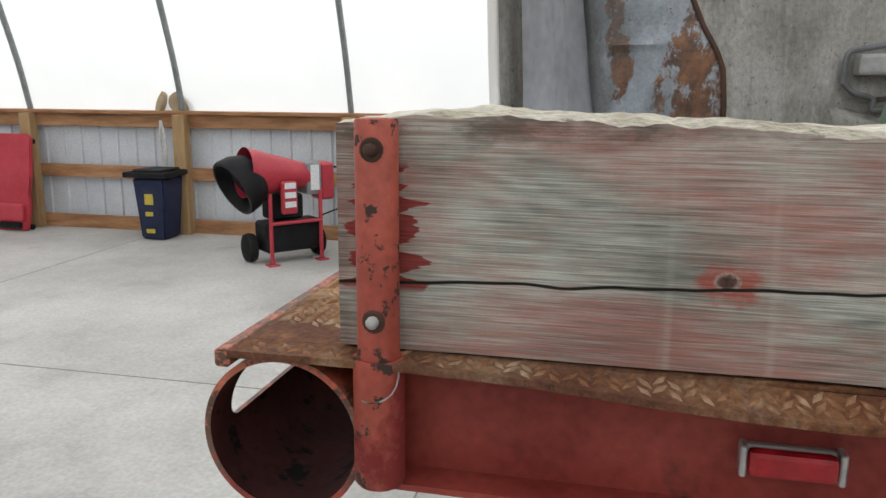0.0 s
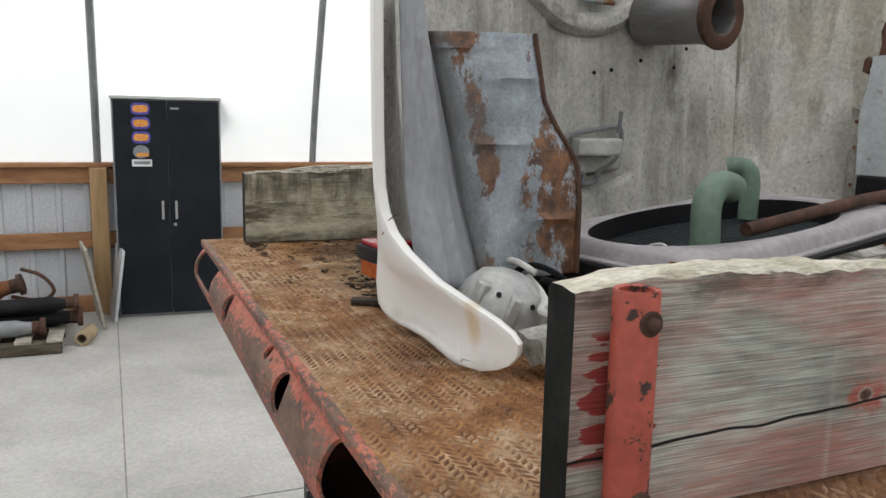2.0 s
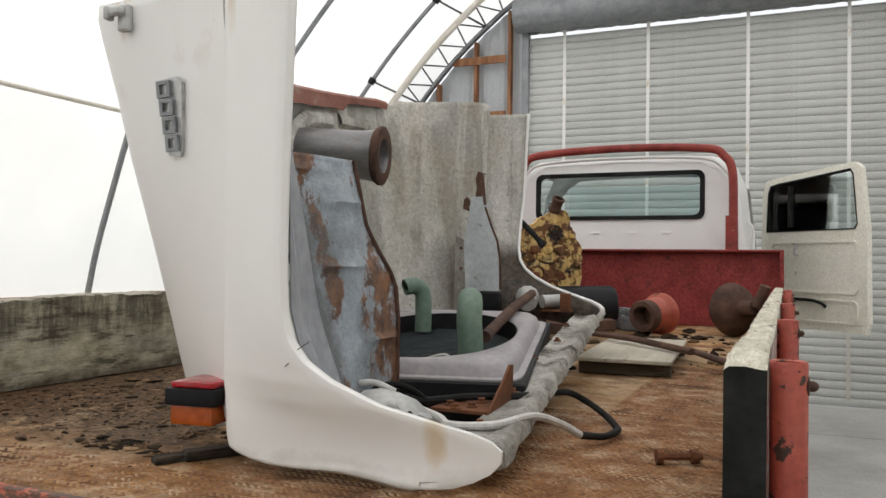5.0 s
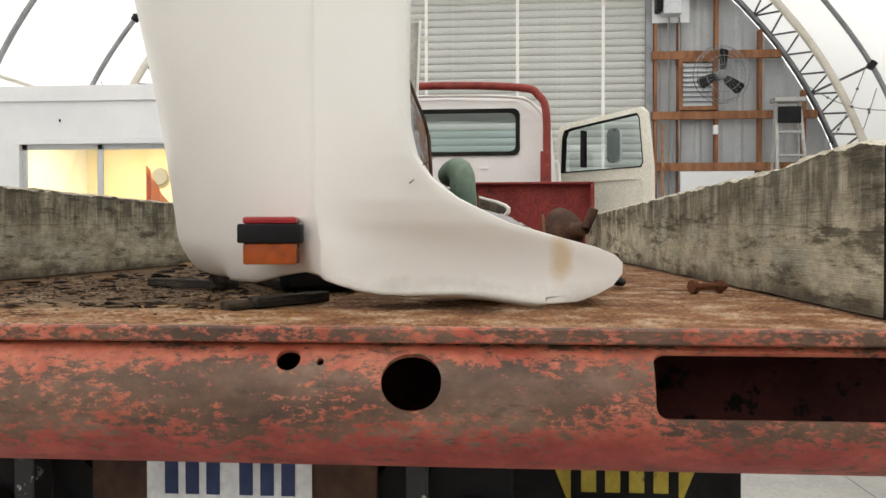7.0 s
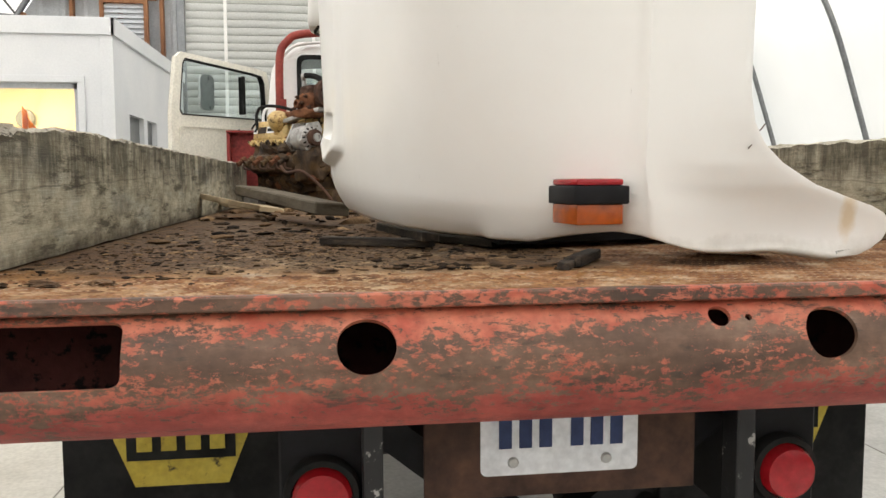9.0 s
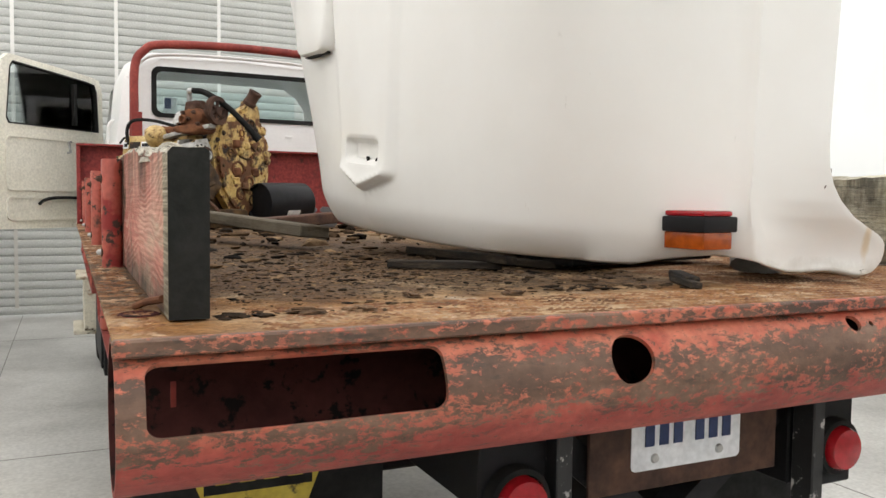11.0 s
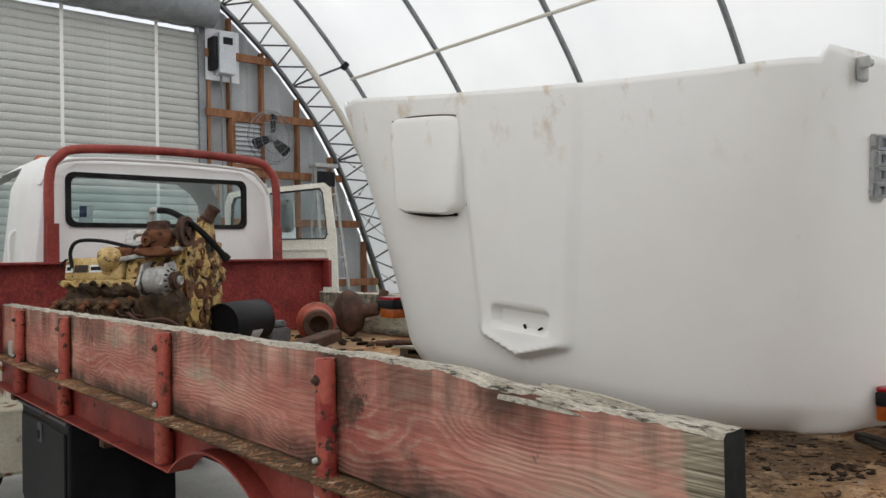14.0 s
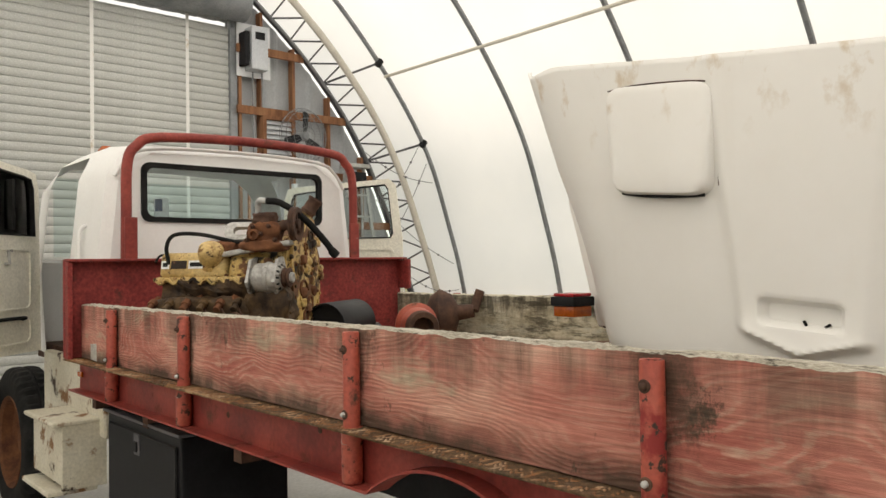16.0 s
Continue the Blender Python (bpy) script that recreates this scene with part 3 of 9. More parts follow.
def hood_paint(name):
    """White gel coat gone cream, with tan blotches, faint runs and small chips."""
    g = Graph(name)
    col = g.ramp(g.noise((1, 1, 1), 1.5, 5.0), (0.35, (0.80, 0.785, 0.75)), (0.65, (0.85, 0.84, 0.815)))
    col = g.mix(g.span(g.noise((7, 7, 0.7), 1.0, 5.0), 0.60, 0.78, 0.0, 0.12), col, (0.60, 0.53, 0.43))
    high = g.span(g.math("MULTIPLY_ADD", g.noise((1, 1, 1), 2.0, 3.0), 0.3, g.z), 2.20, 2.36)
    col = g.mix(g.math("MULTIPLY", g.span(g.noise((1, 1, 0.7), 9.0, 6.0, 0.62), 0.58, 0.68), g.math("MULTIPLY", high, 0.65)), col, (0.54, 0.42, 0.28))
    toe = g.math("SQRT", g.math("ADD", g.math("POWER", g.math("SUBTRACT", g.x, 0.592), 2.0), g.math("POWER", g.math("MULTIPLY", g.math("SUBTRACT", g.z, 1.375), 0.42), 2.0)))
    toe = g.math("MULTIPLY_ADD", g.noise((1, 1, 1), 40.0, 4.0), 0.018, toe)
    col = g.mix(g.math("MULTIPLY", g.span(toe, 0.034, 0.018, 0.0, 0.6), g.span(g.y, 0.55, 0.50)), col, (0.62, 0.44, 0.20))
    run = g.math("MULTIPLY", g.span(g.math("MULTIPLY_ADD", g.noise((22, 22, 1.2), 1.0, 5.0), -0.34, g.z), 1.94, 2.06), g.math("MULTIPLY", g.span(g.y, 0.30, 0.26), g.span(g.noise((26, 26, 0.8), 1.0, 5.0), 0.44, 0.60, 0.0, 0.75)))
    col = g.mix(run, col, (0.52, 0.34, 0.16))
    scuff = g.math("MULTIPLY", g.span(g.noise((30, 30, 5), 1.0, 9.0, 0.75), 0.66, 0.70, 0.0, 0.5), g.span(g.noise((1, 1, 1), 3.0, 4.0), 0.50, 0.62))
    col = g.mix(scuff, col, (0.36, 0.32, 0.26))
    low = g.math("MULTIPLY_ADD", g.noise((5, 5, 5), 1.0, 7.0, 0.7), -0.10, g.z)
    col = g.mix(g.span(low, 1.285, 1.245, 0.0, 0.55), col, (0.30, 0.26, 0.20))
    return g.done(col, g.noise((1, 1, 1), 25.0, 3.0), 0.02, 0.004, g.span(g.noise((1, 1, 1), 6.0), 0.3, 0.7, 0.32, 0.37))


M["board_red"] = painted_plank("faded_red_plank")
M["board_faded"] = grey_plank("red_streaked_grey_plank", True)
M["board_grey"] = grey_plank("weathered_plank", False)
M["top_wood"] = mat("pale_worn_edge", [(0.40, 0.36, 0.27), (0.56, 0.52, 0.42), (0.68, 0.64, 0.54)], 0.9, 9, (4, 1.2, 4), bump=0.9, fine=70, vary=0.2, patches=[((0.07, 0.06, 0.045), 5, 0.585, 0.06)])
M["bumper"] = worn_bumper("scraped_bumper_paint")
M["rust_deck"] = rotten_deck("rusted_deck")
M["fibre"] = raw_fibreglass("raw_fibreglass")
M["fibre_dirty"] = raw_fibreglass("dirty_fibreglass", 1.0)
M["white_paint"] = hood_paint("white_hood_paint")
M["tread"] = mat("worn_tread_lozenge", [(0.15, 0.065, 0.032), (0.25, 0.12, 0.055), (0.42, 0.30, 0.20)], 0.6, 11, bump=0.2, fine=70, vary=0.3, spread=(0.35, 0.65), patches=[((0.09, 0.045, 0.025), 5, 0.55, 0.1)])
g = Graph("rotten_crumbs")
island = g.t.nodes.new("ShaderNodeNewGeometry").outputs["Random Per Island"]
M["debris"] = g.done(g.shade(g.ramp(island, (0.0, (0.008, 0.006, 0.005)), (0.5, (0.032, 0.021, 0.013)), (0.82, (0.11, 0.066, 0.036)), (1.0, (0.32, 0.21, 0.12))), g.span(g.noise((1, 1, 1), 120.0), 0.3, 0.7, 0.6, 1.4)), g.noise((1, 1, 1), 160.0), 0.6, 0.003, 0.9)
M["rot_wood"] = mat("charred_wood", [(0.010, 0.008, 0.006), (0.028, 0.020, 0.014), (0.075, 0.055, 0.038)], 0.9, 9, (6, 1, 6), bump=0.9, fine=60, vary=0.3)
M["rot_brown"] = mat("crumbling_bark", [(0.05, 0.028, 0.015), (0.12, 0.068, 0.036), (0.22, 0.13, 0.07)], 0.9, 22, bump=1.0, fine=120, vary=0.35)
M["rail_dirty"] = mat("dirty_chipped_laminate", [(0.15, 0.14, 0.12), (0.30, 0.285, 0.255), (0.42, 0.405, 0.37)], 0.8, 7, bump=0.4, fine=90, vary=0.25, patches=[((0.06, 0.052, 0.042), 6, 0.56, 0.08), ((0.20, 0.11, 0.06), 9, 0.64, 0.06)])
g = Graph("rusted_shield")
base = g.ramp(g.noise((1, 1, 0.7), 6.0, 8.0, 0.7), (0.33, (0.17, 0.195, 0.215)), (0.5, (0.29, 0.33, 0.365)), (0.67, (0.44, 0.48, 0.52)))
across = g.math("SUBTRACT", g.y, g.math("MULTIPLY_ADD", g.z, -0.14, 0.647))
left = g.math("MULTIPLY", g.span(g.math("ABSOLUTE", g.math("SUBTRACT", across, 0.065)), 0.045, 0.008), g.math("MULTIPLY", g.span(g.z, 1.52, 1.62), g.span(g.z, 1.90, 1.80, 0.6, 1.0)))
right = g.math("MULTIPLY", g.span(across, 0.12, 0.20), g.span(g.z, 1.80, 1.66, 0.45, 1.0))
foot = g.math("ADD", g.math("MULTIPLY", g.span(g.z, 1.50, 1.40), g.span(across, 0.16, 0.05)), g.math("MULTIPLY", g.span(g.z, 1.868, 1.885), g.span(across, 0.13, 0.06)))
worn = g.math("ADD", g.noise((1, 1, 0.6), 11.0, 10.0, 0.80), g.math("MULTIPLY", g.math("ADD", left, g.math("ADD", right, foot)), 0.15))
col = g.mix(g.span(worn, 0.585, 0.625), base, g.ramp(g.noise((1, 1, 1), 30.0, 5.0), (0.35, (0.055, 0.028, 0.018)), (0.65, (0.22, 0.095, 0.038))))
col = g.mix(g.span(g.noise((1, 1, 0.8), 3.5, 6.0), 0.50, 0.66, 0.0, 0.8), col, (0.085, 0.09, 0.09))
col = g.mix(g.span(g.math("MULTIPLY_ADD", g.noise((1, 1, 0.5), 14.0, 7.0, 0.7), 0.07, across), 0.085, 0.055, 0.0, 0.75), col, (0.075, 0.07, 0.065))
col = g.shade(col, g.span(g.noise((1, 1, 1), 140.0, 3.0), 0.3, 0.7, 0.85, 1.15))
M["shield"] = g.done(col, g.math("MULTIPLY_ADD", worn, 2.0, g.noise((1, 1, 1), 140.0, 3.0)), 0.3, 0.003, 0.5)
M["plywood"] = mat("pale_plywood", [(0.34, 0.30, 0.23), (0.46, 0.42, 0.34)], 0.6, 3, (6, 1, 6), bump=0.15, patches=[((0.18, 0.12, 0.07), 4, 0.60, 0.1)])
# specked maroon, taken darker to hold the shade inside the closed pipe
M["pipe_inside"] = mat("shaded_maroon_pipe_inside", [(0.035, 0.012, 0.011), (0.07, 0.022, 0.019)], 0.8, 8, bump=0.3, patches=[((0.012, 0.009, 0.008), 22, 0.56, 0.05)])
M["stud"] = mat("red_brown_stud", [(0.17, 0.075, 0.04), (0.27, 0.125, 0.065), (0.34, 0.17, 0.09)], 0.8, 2.2, (6, 6, 1), bump=0.2)
M["liner"] = mat("smooth_grey_liner", [(0.27, 0.28, 0.30), (0.36, 0.37, 0.39)], 0.5, 4, (1, 1, 0.5), bump=0.08, patches=[((0.16, 0.15, 0.14), 5, 0.6, 0.15)])


# matt and dirty surfaces have little sheen
for key, gloss in (("black", 0.15), ("cabinet_black", 0.2), ("rubber", 0.1), ("dark_rust", 0.15), ("rust", 0.15), ("engine_dirty", 0.2), ("debris", 0.1), ("pipe_inside", 0.1), ("board_red", 0.15), ("board_faded", 0.15), ("board_grey", 0.15), ("rust_deck", 0.15), ("tread", 0.2), ("fibre", 0.2), ("fibre_dirty", 0.2), ("rail_dirty", 0.2), ("red_paint", 0.3), ("head_red", 0.25), ("end_black", 0.1), ("stud", 0.2), ("bin_blue", 0.25), ("galv_dark", 0.25), ("navy", 0.3)):
    M[key].node_tree.nodes["Principled BSDF"].inputs["Specular IOR Level"].default_value = gloss


# ---- mesh helpers ----
def thing(name, at, label, category, group="", kind=""):
    e = new(name)
    e.empty_display_size = 0.1
    e.matrix_world = at if isinstance(at, Matrix) else Matrix.Translation(at)
    return tagged(e, label, category, group, kind)


def world_of(ob):
    m = ob.matrix_basis
    return world_of(ob.parent) @ ob.matrix_parent_inverse @ m if ob.parent else m


def mesh_of(name, bm, material, smooth=False):
    me = bpy.data.meshes.new(name)
    bmesh.ops.recalc_face_normals(bm, faces=bm.faces)
    if smooth:
        for f in bm.faces:
            f.smooth = True
        for e in bm.edges:
            if len(e.link_faces) == 2 and e.calc_face_angle(0) > 0.7:
                e.smooth = False
    bm.to_mesh(me)
    bm.free()
    for m in material if isinstance(material, (list, tuple)) else [material]:
        me.materials.append(m)
    return me


def part(name, bm, material, parent=None, label="", smooth=False, local=False):
    """One mesh object under a thing or part. Coordinates are the world's, or the parent's where local is set."""
    ob = new(name, mesh_of(name, bm, material, smooth))
    if parent:
        ob.parent = parent
        if not local:
            ob.matrix_parent_inverse = world_of(parent).inverted()
    if label:
        ob["label"] = label
    return ob


def B(*boxes, bevel=0.0, seg=1):
    """A bmesh of boxes (x0, x1, y0, y1, z0, z1)."""
    bm = bmesh.new()
    for b in boxes:
        add_box(bm, *b, bevel=bevel, seg=seg)
    return bm


def add_box(bm, x0, x1, y0, y1, z0, z1, bevel=0.0, seg=1, m=None):
    g = bmesh.ops.create_cube(bm, size=1, matrix=Matrix.Translation(((x0 + x1) / 2, (y0 + y1) / 2, (z0 + z1) / 2)) @ Matrix.Diagonal((x1 - x0, y1 - y0, z1 - z0, 1)))
    vs = g["verts"]
    if bevel:
        es = list({e for v in vs for e in v.link_edges})
        r = bmesh.ops.bevel(bm, geom=es, offset=bevel, segments=seg, affect="EDGES", profile=0.6)
        vs = list({v for f in r["faces"] for v in f.verts} | {v for v in vs if v.is_valid})
    if m:
        bmesh.ops.transform(bm, matrix=m, verts=vs)
    return vs


def sweep(bm, pts, r, n=10, caps=True, squash=1.0):
    """A tube of radius r (a number or one a point) along points."""
    pts = [Vector(p) for p in pts]
    rs = r if isinstance(r, (list, tuple)) else [r] * len(pts)
    rings, side = [], None
    for i, p in enumerate(pts):
        d = (pts[min(i + 1, len(pts) - 1)] - pts[max(i - 1, 0)]).normalized()
        if side is None:
            side = d.orthogonal().normalized()
        side = (side - d * side.dot(d)).normalized()
        up = d.cross(side)
        rings.append([bm.verts.new(p + rs[i] * (math.cos(a) * side + squash * math.sin(a) * up)) for a in (2 * math.pi * k / n for k in range(n))])
    for a, b in zip(rings, rings[1:]):
        for k in range(n):
            bm.faces.new((a[k], a[(k + 1) % n], b[(k + 1) % n], b[k]))
    if caps:
        bm.faces.new(rings[0][::-1])
        bm.faces.new(rings[-1])
    return rings


def curve_pts(ctrl, n=8):
    """Catmull-Rom points through the control points."""
    c = [Vector(p) for p in ctrl]
    c = [2 * c[0] - c[1]] + c + [2 * c[-1] - c[-2]]
    out = []
    for i in range(1, len(c) - 2):
        p0, p1, p2, p3 = c[i - 1:i + 3]
        for k in range(n):
            t = k / n
            out.append(0.5 * (2 * p1 + (p2 - p0) * t + (2 * p0 - 5 * p1 + 4 * p2 - p3) * t * t + (3 * p1 - p0 - 3 * p2 + p3) * t ** 3))
    out.append(c[-2])
    return out


def lathe(bm, profile, n=24, m=Matrix()):
    """Turns (radius, height) points round z, then places by m; closed where a radius is 0."""
    rings = []
    for r, h in profile:
        if r < 1e-6:
            rings.append([bm.verts.new(m @ Vector((0, 0, h)))])
        else:
            rings.append([bm.verts.new(m @ Vector((r * math.cos(2 * math.pi * k / n), r * math.sin(2 * math.pi * k / n), h))) for k in range(n)])
    for a, b in zip(rings, rings[1:]):
        for k in range(n):
            k2 = (k + 1) % n
            if len(a) == 1 and len(b) == 1:
                continue
            if len(a) == 1:
                bm.faces.new((a[0], b[k], b[k2]))
            elif len(b) == 1:
                bm.faces.new((a[k], a[k2], b[0]))
            else:
                bm.faces.new((a[k], a[k2], b[k2], b[k]))
    return rings


def prism(bm, outline, depth, m=Matrix()):
    """Extrudes a flat outline (x, y) by depth along z, then places by m."""
    a = [bm.verts.new(m @ Vector((x, y, 0))) for x, y in outline]
    b = [bm.verts.new(m @ Vector((x, y, depth))) for x, y in outline]
    bm.faces.new(a[::-1])
    bm.faces.new(b)
    for i in range(len(a)):
        j = (i + 1) % len(a)
        bm.faces.new((a[i], a[j], b[j], b[i]))
    return a + b


def round_rect(w, h, r, n=4):
    out = []
    for cx, cy, a0 in ((w / 2 - r, h / 2 - r, 0), (-w / 2 + r, h / 2 - r, 90), (-w / 2 + r, -h / 2 + r, 180), (w / 2 - r, -h / 2 + r, 270)):
        for k in range(n + 1):
            a = radians(a0 + 90 * k / n)
            out.append((cx + r * math.cos(a), cy + r * math.sin(a)))
    return out


def ring_frame(bm, outer, inner, depth, m=Matrix()):
    """A flat frame between two outlines of as many points, extruded along z."""
    n = len(outer)
    v = [[bm.verts.new(m @ Vector((x, y, z))) for x, y in o] for z in (0, depth) for o in (outer, inner)]
    for i in range(n):
        j = (i + 1) % n
        bm.faces.new((v[0][i], v[0][j], v[1][j], v[1][i]))
        bm.faces.new((v[2][j], v[2][i], v[3][i], v[3][j]))
        bm.faces.new((v[0][j], v[0][i], v[2][i], v[2][j]))
        bm.faces.new((v[1][i], v[1][j], v[3][j], v[3][i]))


def lerp_table(table, q):
    xs, ys = [a for a, _ in table], [b for _, b in table]
    return float(np.interp(q, xs, ys))


# planes whose outline is drawn in (x, z) or (y, z)
def facing_y(y, flip=1):
    return Matrix(((1, 0, 0, 0), (0, 0, flip, y), (0, 1, 0, 0), (0, 0, 0, 1)))


def facing_x(x, flip=1):
    return Matrix(((0, 0, flip, x), (1, 0, 0, 0), (0, 1, 0, 0), (0, 0, 0, 1)))

# ---- the hall: a film-covered hoop barn, its length along its own y ----
FLOOR = -0.03
HALL = pose(0.03, 0, 0, 0, 0, 0)
PROFILE = [(1.22, 5.80), (1.8, 5.66), (2.4, 5.46), (3.0, 5.25), (3.4, 5.07), (3.8, 4.83), (4.2, 4.54), (4.6, 4.21), (5.0, 3.84), (5.4, 3.42), (5.8, 2.90), (6.15, 2.25), (6.4, 1.45), (6.5, 0.7), (6.53, 0.0)]
END_PROFILE = [(1.22, 5.45), (1.8, 5.24), (2.4, 5.00), (2.8, 4.83), (3.2, 4.64), (3.6, 4.42), (4.0, 4.15), (4.4, 3.82), (4.8, 3.44), (5.2, 2.98), (5.5, 2.58), (5.8, 2.05), (6.0, 1.5), (6.12, 0.8), (6.16, 0.0)]
V0, V1 = -11.0, 10.1
HOOPS = [-0.362 + 1.902 * k for k in range(-5, 6)]


def hall_part(name, bm, material, parent=None, label="", smooth=False, kind="structure"):
    ob = new(name, mesh_of(name, bm, material, smooth))
    if parent:
        ob.parent = parent
    else:
        ob.matrix_world = HALL
        ob["kind"] = kind
    if label:
        ob["label"] = label
    return ob


# ground outside and the slab
bm = bmesh.new()
bmesh.ops.create_grid(bm, x_segments=8, y_segments=8, size=400, matrix=Matrix.Translation((0, 0, FLOOR - 0.30)))
tagged(part("ground", bm, M["grass"]), "rough dry grass outside the hall", "ground", kind="structure")
floor = hall_part("floor", B((-5.95, 5.95, V0 - 0.1, V1 + 0.1, FLOOR - 0.2, FLOOR)), M["concrete"], label="smooth pale concrete slab with saw-cut joints")
for v in (-8.6, -4.5, -0.26, 4.0, 8.2):
    hall_part("saw_cut", B((-5.6, 5.6, v - 0.004, v + 0.004, FLOOR - 0.001, FLOOR + 0.0015)), M["joint"], floor)
for u in (-1.75, 2.5):
    hall_part("saw_cut", B((u - 0.004, u + 0.004, V0, V1, FLOOR - 0.001, FLOOR + 0.002)), M["joint"], floor)

# film skin
pr = [(-h, z) for z, h in PROFILE] + [(h, z) for z, h in PROFILE[::-1][1:]]
pr = [(p.x, p.y) for p in curve_pts([(u, z, 0) for u, z in pr], 3)]
bm = bmesh.new()
pr_end = [(-h, z) for z, h in END_PROFILE] + [(h, z) for z, h in END_PROFILE[::-1][1:]]
pr_end = [(p.x, p.y) for p in curve_pts([(u, z, 0) for u, z in pr_end], 3)]
rows = [[bm.verts.new((u * 1.012, v, z + 0.03)) for u, z in pr] for v in np.linspace(V0, HOOPS[-1], 24)]
rows.append([bm.verts.new((u * 1.012, V1, z + 0.03)) for u, z in pr_end])
for a, b in zip(rows, rows[1:]):
    for i in range(len(pr) - 1):
        bm.faces.new((a[i], a[i + 1], b[i + 1], b[i]))
hall_part("ceiling", bm, M["skin"], label="white translucent film stretched over steel hoops", smooth=True)

# hoops, purlins and end truss
hoop_me = bmesh.new()
sweep(hoop_me, [(u, 0, z) for u, z in pr], 0.032, 8)
hoop_me = mesh_of("roof_hoop", hoop_me, M["galv"], True)
for v in HOOPS:
    if V0 < v < V1 - 0.3:
        ob = new("roof_hoop", hoop_me)
        ob.matrix_world = HALL @ Matrix.Translation((0, v, 0))
        tagged(ob, "bent grey steel roof hoop on the side wall", "hoop", "roof hoops")
for q, s in ((3.2, -1), (4.42, 1)):
    h = lerp_table(PROFILE, q)
    bm = bmesh.new()
    sweep(bm, [(s * (h - 0.045), V0, q), (s * (h - 0.045), HOOPS[-1], q)], 0.022, 8)
    tagged(hall_part("purlin", bm, M["cream_pipe"], kind=""), "long pale purlin tube along the roof hoops", "purlin", "purlins")
# the end hoop against the wall, a cream hoop before it, and the struts between them
truss = thing("end_truss", HALL, "double steel truss hoop with zigzag struts near the end wall", "roof truss")
V_T, V_C = V1 - 0.10, V1 - 0.62
chord = [(0.30 * a[0] + 0.70 * b[0], 0.30 * a[1] + 0.70 * b[1]) for a, b in zip(pr, pr_end)]
bm = bmesh.new()
sweep(bm, [(u, V_T, z) for u, z in pr_end], 0.040, 8)
part("outer_chord", bm, M["galv_dark"], truss, local=True, smooth=True)
bm = bmesh.new()
sweep(bm, [(u, V_T - 0.09, z - 0.05) for u, z in pr_end], 0.022, 8)
part("inner_pipe", bm, M["galv"], truss, local=True, smooth=True)
bm = bmesh.new()
sweep(bm, [(u, V_C, z) for u, z in chord], 0.050, 10)
part("cream_chord", bm, M["cream_pipe"], truss, "cream coated inner tube", local=True, smooth=True)
for i in range(1, len(pr) - 3, 2):
    for a, b in (((pr_end[i], V_T), (chord[i + 1], V_C)), ((chord[i + 1], V_C), (pr_end[i + 2], V_T))):
        bm = bmesh.new()
        sweep(bm, [(a[0][0], a[1], a[0][1]), (b[0][0], b[1], b[0][1])], 0.013, 6)
        part("strut", bm, M["galv_dark"], truss, local=True)
for i in (6, 10, 14, 18, 24, 28, 32, 36):
    k = i * len(pr) // 43
    bm = bmesh.new()
    sweep(bm, [(pr[k][0], HOOPS[-1], pr[k][1]), (pr_end[k][0], V_T, pr_end[k][1])], 0.016, 6)
    part("brace_tube", bm, M["galv_dark"], truss, local=True)
    bm = bmesh.new()
    lathe(bm, [(0, -0.05), (0.05, -0.045), (0.055, 0.045), (0, 0.05)], 10, Matrix.Translation((pr[k][0], HOOPS[-1], pr[k][1])) @ Matrix.Rotation(0.6, 4, "Y"))
    part("clamp", bm, M["black"], truss, local=True)
# sagging stay wires with ties between the last hoop and the end hoop
wires = thing("stay_wires", HALL, "thin grey stay wires with ties crossing under the roof end", "wires")
for s in (-1, 1):
    for k0, k1, v0, v1 in ((8, 13, V_T, HOOPS[-1]), (5, 11, V_T, HOOPS[-1]), (9, 3, V_T, HOOPS[-1]), (14, 9, V_T - 0.2, HOOPS[-1]), (2, 1, HOOPS[-1] + 0.6, HOOPS[-1])):
        i0, i1 = (k0, k1) if s < 0 else (len(pr) - 1 - k0, len(pr) - 1 - k1)
        a, b = Vector((pr_end[i0][0] * 0.985, v0, pr_end[i0][1] - 0.03)), Vector((pr[i1][0] * 0.985, v1, pr[i1][1] - 0.03))
        pts = [a.lerp(b, q / 10) - Vector((0, 0, 0.10 * math.sin(math.pi * q / 10))) for q in range(11)]
        bm = bmesh.new()
        sweep(bm, pts, 0.006, 5)
        part("wire", bm, M["galv"], wires, local=True)
        for q in (3, 6, 8):
            bm = bmesh.new()
            lathe(bm, [(0, -0.02), (0.016, -0.012), (0.016, 0.012), (0, 0.02)], 7, Matrix.Translation(pts[q]))
            part("tie", bm, M["galv_dark"], wires, local=True)


def ribbed_sheet(bm, a0, a1, z0, z1, base, axis, pitch=0.23, depth=0.02, out=1):
    """Ribbed steel sheet: upright ribs every pitch. axis 'v': sheet lies along v at u = base; 'u': along u at v = base."""
    prof, q = [], a0
    while q < a1:
        for d, h in ((0, 0), (pitch * 0.70, 0), (pitch * 0.76, depth), (pitch * 0.90, depth), (pitch * 0.96, 0)):
            if q + d < a1:
                prof.append((q + d, h))
        q += pitch
    prof.append((a1, 0))
    lo, hi = [], []
    for p, h in prof:
        off = base + out * h
        c = (off, p) if axis == "v" else (p, off)
        lo.append(bm.verts.new((*c, z0)))
        hi.append(bm.verts.new((*c, z1)))
    for i in range(len(prof) - 1):
        bm.faces.new((lo[i], lo[i + 1], hi[i + 1], hi[i]))


